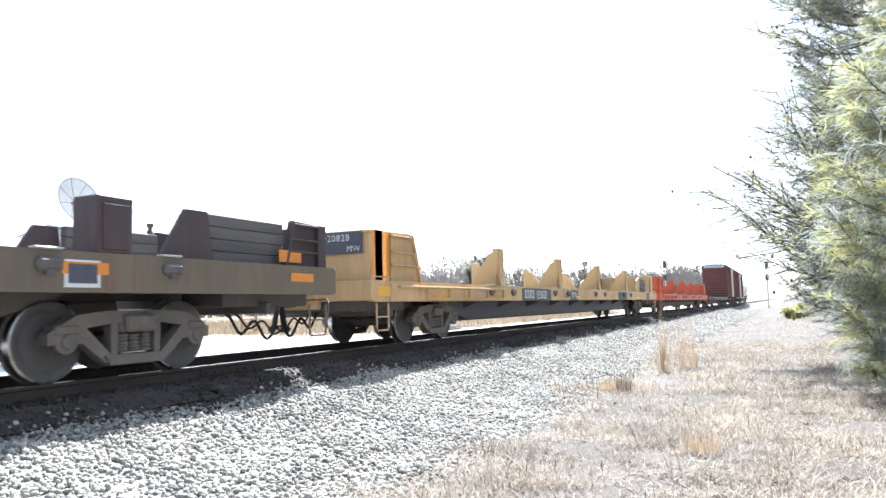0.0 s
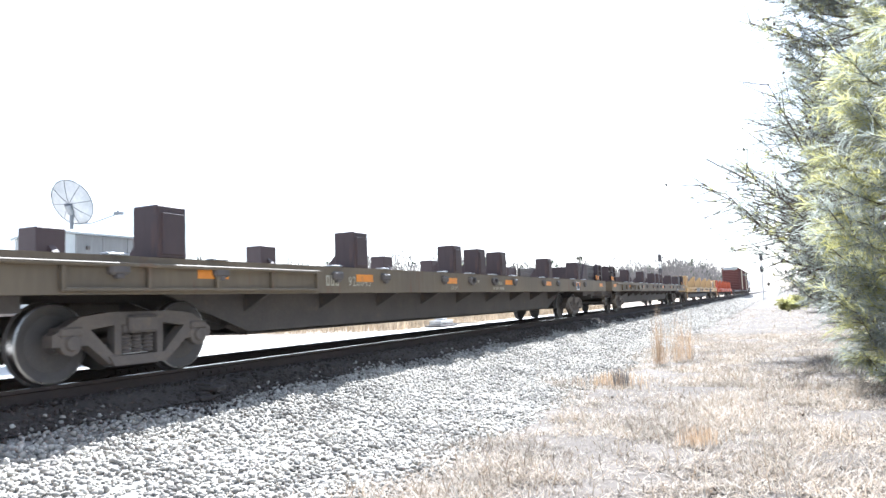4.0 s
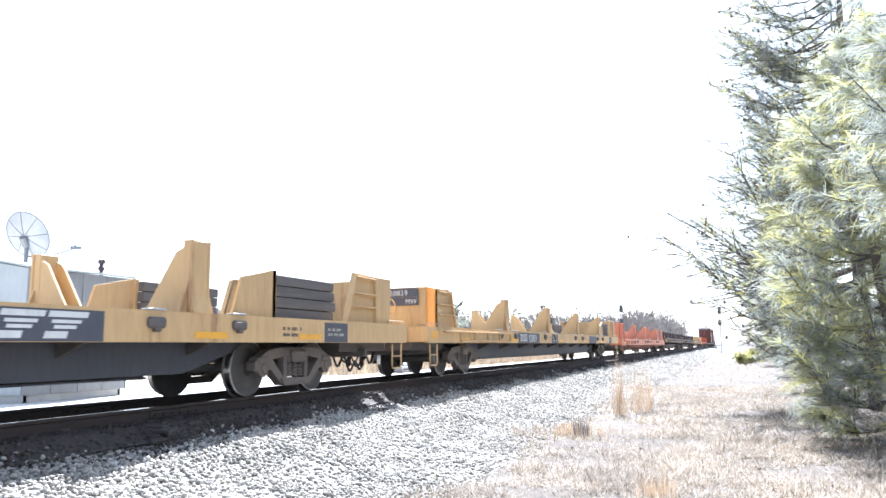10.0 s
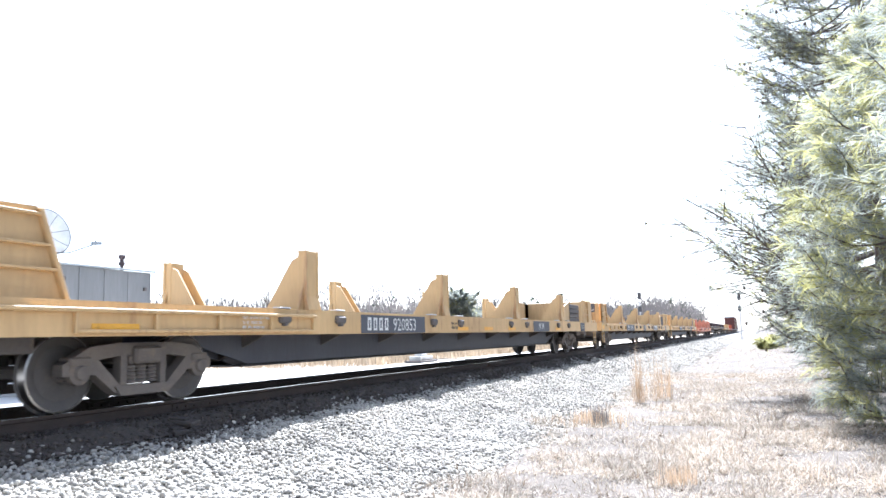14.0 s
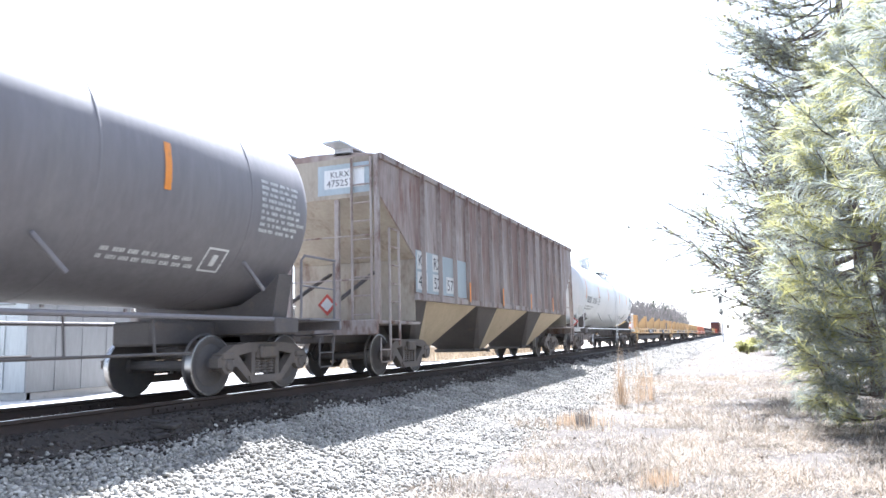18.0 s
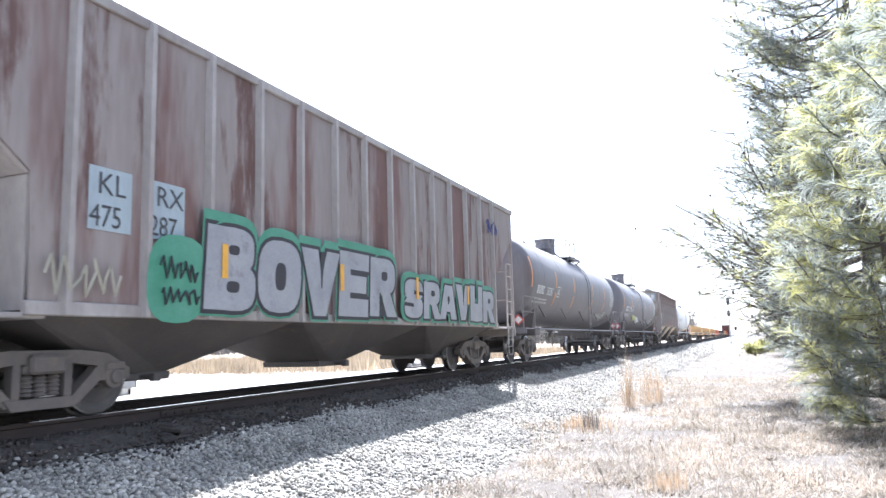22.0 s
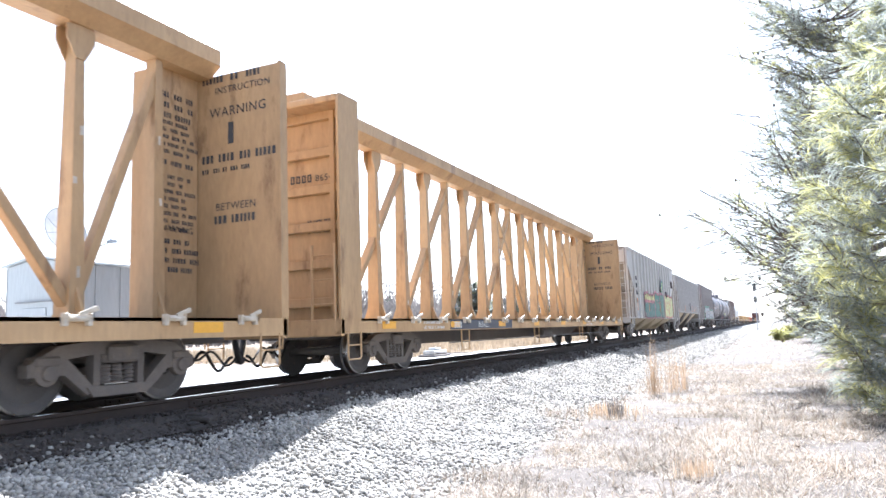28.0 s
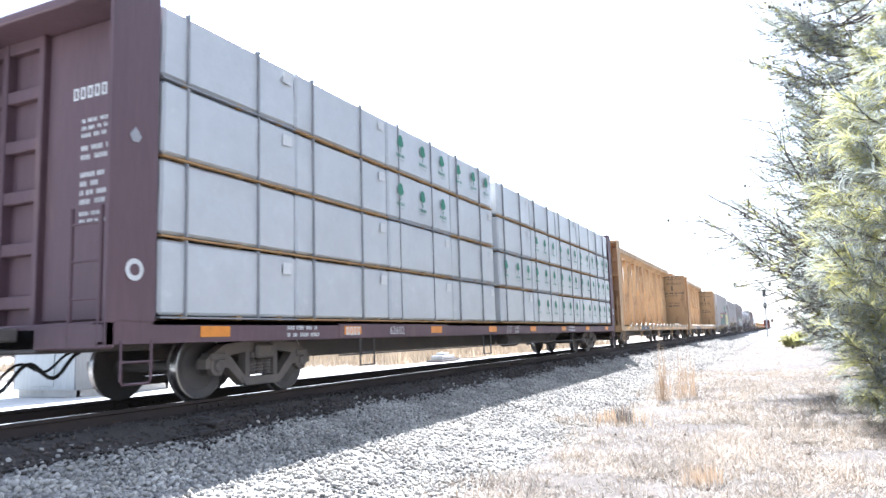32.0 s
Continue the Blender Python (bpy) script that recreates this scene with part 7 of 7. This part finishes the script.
def pine(x, y, tall, reach, low, seed, per, length, width, young=0.3, whorls=None, label="tall longleaf pine with drooping long needles", thick=0.16, aim=None, cones=0, shape=None, spread=1.05):
    q = random.Random(seed)
    root = tagged(new("pine_tree"), label, "pine tree", "pines beside the line")
    root.location = (x, y, -0.88)
    trunk = [(0.10 * math.sin(k * 0.9 + seed), 0.10 * math.cos(k * 0.7), tall * k / 10) for k in range(11)]
    part("trunk", Build().tube(trunk, [thick * (1 - 0.9 * k / 10) for k in range(11)], 10), M["bark"], root, smooth=60)
    tips, ways, ytips, yways, conepts = [], [], [], [], []
    n = whorls or int(tall * 2.2)
    for k in range(n):
        h = low + (tall - low) * (k + q.random() * 0.6) / n
        frac = (h - low) / (tall - low)
        size = reach * (0.55 + 0.9 * frac) * (1 - frac) ** 0.75 / 0.62 if frac < 0.97 else 0.3
        size = max(0.35, min(size, reach))
        if shape:
            size = float(np.interp(h, [p for p, _ in shape], [w for _, w in shape]))
        for j in range(q.choice((3, 4, 4, 5))):
            a = 2 * math.pi * (j / 4 + q.random() * 0.3) + k * 1.3
            if aim is not None and j <= (1 if shape else 0):
                a = aim + q.uniform(-0.7, 0.7)
            limbs = Build()
            reach_ = size * (q.uniform(0.7, 1.08) if shape else q.uniform(0.55, 1.1))
            rise = q.uniform(-0.12, 0.22) if shape else q.uniform(0.0, 0.5)
            d = Vector((math.cos(a), math.sin(a), rise)).normalized()
            p0 = Vector((0, 0, h))
            line = [p0 + d * reach_ * t + Vector((0, 0, 0.22 * reach_ * t * t - 0.16 * reach_ * math.sin(t * 3))) + Vector((q.uniform(-1, 1), q.uniform(-1, 1), q.uniform(-1, 1))) * 0.07 * reach_ * t for t in (0, 0.25, 0.5, 0.75, 1.0)]
            r0 = 0.008 + (0.007 if shape else 0.010) * reach_
            limbs.tube(line, [r0, r0 * 0.85, r0 * 0.65, r0 * 0.45, r0 * 0.28], 5)
            m = max(5, int(reach_ * (8 if shape else 6.5)))
            for i in range(m):
                t = 0.30 + 0.70 * (i + q.random()) / m
                at = line[0].lerp(line[4], t) + Vector((0, 0, -0.02))
                seg = min(3, int(t * 4))
                at = line[seg].lerp(line[seg + 1], t * 4 - seg) if seg < 4 else line[4]
                b = a + q.choice((-1, 1)) * q.uniform(0.35, 1.2)
                w = Vector((math.cos(b), math.sin(b), q.uniform(-0.35, 0.95))).normalized()
                sub = (0.18 + reach_ * q.uniform(0.10, 0.34)) * (1.25 - 0.6 * t)
                end = at + w * sub
                limbs.tube([at, at.lerp(end, 0.5) + Vector((0, 0, -0.02)), end], [r0 * 0.35, r0 * 0.28, r0 * 0.18], 4, False)
                for e, wv in ((end, w), (at.lerp(end, 0.55), (w + Vector((q.uniform(-0.8, 0.8), q.uniform(-0.8, 0.8), 0.5))).normalized()), (at.lerp(end, 0.25), (w + Vector((q.uniform(-0.8, 0.8), q.uniform(-0.8, 0.8), 0.2))).normalized())):
                    if q.random() < young:
                        ytips.append(e)
                        yways.append(wv)
                    else:
                        tips.append(e)
                        ways.append(wv)
                if cones and q.random() < cones:
                    conepts.append(end)
            tips.append(line[4])
            ways.append(d)
            part("limb", limbs, M["bark"], root)
    needle_mesh("crown", np.array(tips), np.array(ways), per, length, width, NEEDLES, root, seed, spread)
    if ytips:
        needle_mesh("young_growth", np.array(ytips), np.array(yways), per, length, width, YOUNG, root, seed + 1, spread)
    for p in conepts:
        part("cone", shared("cone", lambda: Build().lathe([(0.001, -0.055), (0.022, -0.04), (0.032, -0.01), (0.026, 0.03), (0.001, 0.055)], "y", (0, 0, 0), 8)), M["bark"], root, "", p).rotation_euler.x = radians(70)
    return root


pine(9.95, 13.3, 6.8, 1.75, 0.15, 101, 20, 0.36, 0.0090, 0.46, whorls=17, label="young longleaf pine with bright yellow-green drooping needles", thick=0.09, aim=math.pi, spread=1.35)
pine(10.5, 19.0, 15.0, 3.7, 0.3, 102, 14, 0.155, 0.0095, 0.22, whorls=44, spread=1.9, shape=((0.2, 1.2), (0.8, 2.0), (1.6, 2.7), (2.2, 3.3), (2.9, 4.1), (3.6, 4.4), (4.4, 4.0), (5.2, 3.0), (6.0, 2.4), (7.0, 2.8), (10.0, 2.7), (13.0, 1.6), (15.0, 0.4)), label="tall dark pine with cones and bare twigs", aim=math.pi, cones=0.08)
pine(10.4, 9.6, 9.0, 1.35, 2.6, 103, 28, 0.34, 0.0075, 0.35, whorls=16, label="slim longleaf pine with hanging needles", thick=0.09, aim=math.pi, spread=1.35)
pine(11.6, 27.0, 14.0, 3.2, 0.3, 104, 18, 0.24, 0.013, 0.12, whorls=26, label="pine with green needles down to the ground", aim=math.pi, spread=1.6)
pine(11.8, 38.0, 13.0, 3.4, 0.2, 105, 16, 0.32, 0.020, 0.2, whorls=20, label="bushy pine farther along the line", aim=math.pi, spread=1.6)
pine(12.2, 56.0, 12.0, 3.6, 0.2, 106, 14, 0.4, 0.028, 0.2, whorls=18, label="bushy pine far along the line", aim=math.pi, spread=1.6)


def bush(x, y, tall, wide, seed, material, label):
    q = np.random.default_rng(seed)
    root = tagged(new("bush"), label, "bush")
    root.location = (x, y, -0.86)
    stems, tips, ways = Build(), [], []
    for k in range(26):
        a, l = q.uniform(0, 6.28), q.uniform(0.5, 1.0)
        e = Vector((math.cos(a) * wide * l * 0.8, math.sin(a) * wide * l * 0.8, tall * q.uniform(0.45, 1.0)))
        stems.tube([(0, 0, 0), e * 0.5 + Vector((0, 0, 0.1)), e], [0.02, 0.012, 0.006], 4, False)
        for j in range(9):
            w = Vector(q.normal(0, 1, 3)).normalized()
            tips.append(e * q.uniform(0.4, 1.0) + w * 0.22 * wide)
            ways.append(w)
    part("stems", stems, M["bark"], root)
    needle_mesh("leaves", np.array(tips), np.array(ways), 18, 0.26, 0.05, material, root, seed)
    return root


bush(8.4, 62.0, 0.75, 1.0, 201, YOUNG, "yellow-green bush at the edge of the ballast")
bush(9.3, 68.0, 1.1, 1.2, 202, YOUNG, "green bush beside the line")


# ---- far woods across the field ----
def woods(name, count, x0, x1, y0, y1, lo, hi, seed, evergreen, label):
    q = np.random.default_rng(seed)
    material = FARPINE if evergreen else BARE
    V, F = [], []

    def tri(a, b, c):
        o = len(V)
        V.extend((a, b, c))
        F.append((o, o + 1, o + 2))
    for _ in range(count):
        x, y, h = q.uniform(x0, x1), q.uniform(y0, y1), q.uniform(lo, hi)
        g = np.array([x, y, -0.8])
        w = 0.16
        side = np.array([0.8, 0.6, 0])
        tri(g - side * w, g + side * w, g + np.array([0, 0, h]))
        twigs = 90 if evergreen else 130
        for k in range(twigs):
            t = q.uniform(0.12 if evergreen else 0.0, 1.0)
            spread = (h * 0.20 * (1.15 - t) + 0.3) if evergreen else h * 0.17 * (0.4 + math.sin(t * 2.6))
            d = q.normal(0, 1, 3) * np.array([1, 1, 0.35]) * spread * 0.7
            p = g + np.array([0, 0, h * t]) + d
            if evergreen:
                e1, e2 = q.normal(0, 0.55, 3), q.normal(0, 0.45, 3)
                tri(p, p + e1, p + e2)
            else:
                up = np.array([q.normal(0, 0.35), q.normal(0, 0.35), q.uniform(0.7, 1.7)])
                sd = side * q.uniform(0.07, 0.20)
                tri(p - sd, p + sd, p + up)
    return loose(name, V, F, material, label, "woods")


woods("far_woods", 800, -330, -60, 130, 330, 8, 14.5, 301, False, "line of grey bare winter trees across the field")
woods("far_woods", 170, -330, -40, 160, 340, 7, 15, 302, True, "dark pines among the bare far woods")
woods("far_woods", 260, -60, -14, 230, 420, 8, 14, 303, False, "grey bare winter trees beyond the train")
woods("far_woods", 60, -70, -14, 230, 420, 9, 15, 304, True, "green pines beyond the train")
woods("far_woods", 260, -300, -90, 70, 160, 7, 12, 305, False, "grey bare trees at the far side of the field")


def bare_tree(x, y, tall, seed):
    q = random.Random(seed)
    root = tagged(new("bare_tree"), "thin bare winter tree across the field", "tree", "bare trees across the field")
    root.location = (x, y, -0.75)
    part("trunk", Build().tube([(0, 0, 0), (0.1, 0, tall * 0.5), (0, 0.1, tall)], [0.16, 0.10, 0.02], 6), M["bark"], root)
    b = Build()
    for k in range(34):
        h = tall * q.uniform(0.35, 0.97)
        a = q.uniform(0, 6.28)
        l = (tall - h) * 0.5 + 0.6
        e = Vector((math.cos(a) * l * 0.6, math.sin(a) * l * 0.6, h + l * 0.8))
        b.tube([(0.05, 0.02, h), e], [0.045, 0.012], 4, False)
        for j in range(4):
            p = Vector((0.05, 0.02, h)).lerp(e, q.uniform(0.3, 1.0))
            b.tube([p, p + Vector((q.uniform(-0.7, 0.7), q.uniform(-0.7, 0.7), q.uniform(0.3, 0.9)))], [0.02, 0.008], 3, False)
    part("branches", b, M["bark"], root)
    return root


for k, (x, y, h) in enumerate(((-62, 92, 9.5), (-55, 104, 10.5), (-39, 118, 9), (-30, 150, 10), (-70, 110, 8.5))):
    bare_tree(x, y, h, 400 + k)
round_tree = pine(-38.0, 112.0, 9.5, 4.2, 1.6, 500, 12, 0.55, 0.07, 0.1, label="round dark evergreen tree across the field", thick=0.25)


# ---- what moves: the cars roll ahead, their wheels turn while they pass ----
def travel(t):
    """Metres gone at a time, smooth through the rows of TRAVEL."""
    ts, ys = zip(*TRAVEL)
    i = min(max(int(t // 2), 0), len(ts) - 2)
    slope = lambda k: (ys[min(k + 1, len(ys) - 1)] - ys[max(k - 1, 0)]) / (ts[min(k + 1, len(ts) - 1)] - ts[max(k - 1, 0)])
    u = (t - ts[i]) / 2
    a, b = ys[i], ys[i + 1]
    return (2 * u ** 3 - 3 * u ** 2 + 1) * a + (u ** 3 - 2 * u ** 2 + u) * 2 * slope(i) + (3 * u ** 2 - 2 * u ** 3) * b + (u ** 3 - u ** 2) * 2 * slope(i + 1)


def motions():
    for thing, middle in CARS:
        walk(thing, [(t, pose(0, middle + y, 0)) for t, y in TRAVEL])
    middles = dict(CARS)
    for wheel, thing, y in WHEELS:
        s = middles[thing] + y
        place = wheel.location.copy()
        seen = [k / 30 for k in range(0, 961) if 2.5 < s + travel(k / 30) < 17.0]
        if not seen or s > 260:
            continue
        turn = lambda t: -math.degrees((travel(t) - travel(seen[0])) / 0.432)
        rows = [] if seen[0] == 0 else [(0.0, pose(*place))]
        rows += [(t, pose(*place, turn(t) % 360)) for t in seen]
        if seen[-1] < 32:
            rows.append((32.0, pose(*place, turn(seen[-1]) % 360)))
        walk(wheel, rows)


motions()
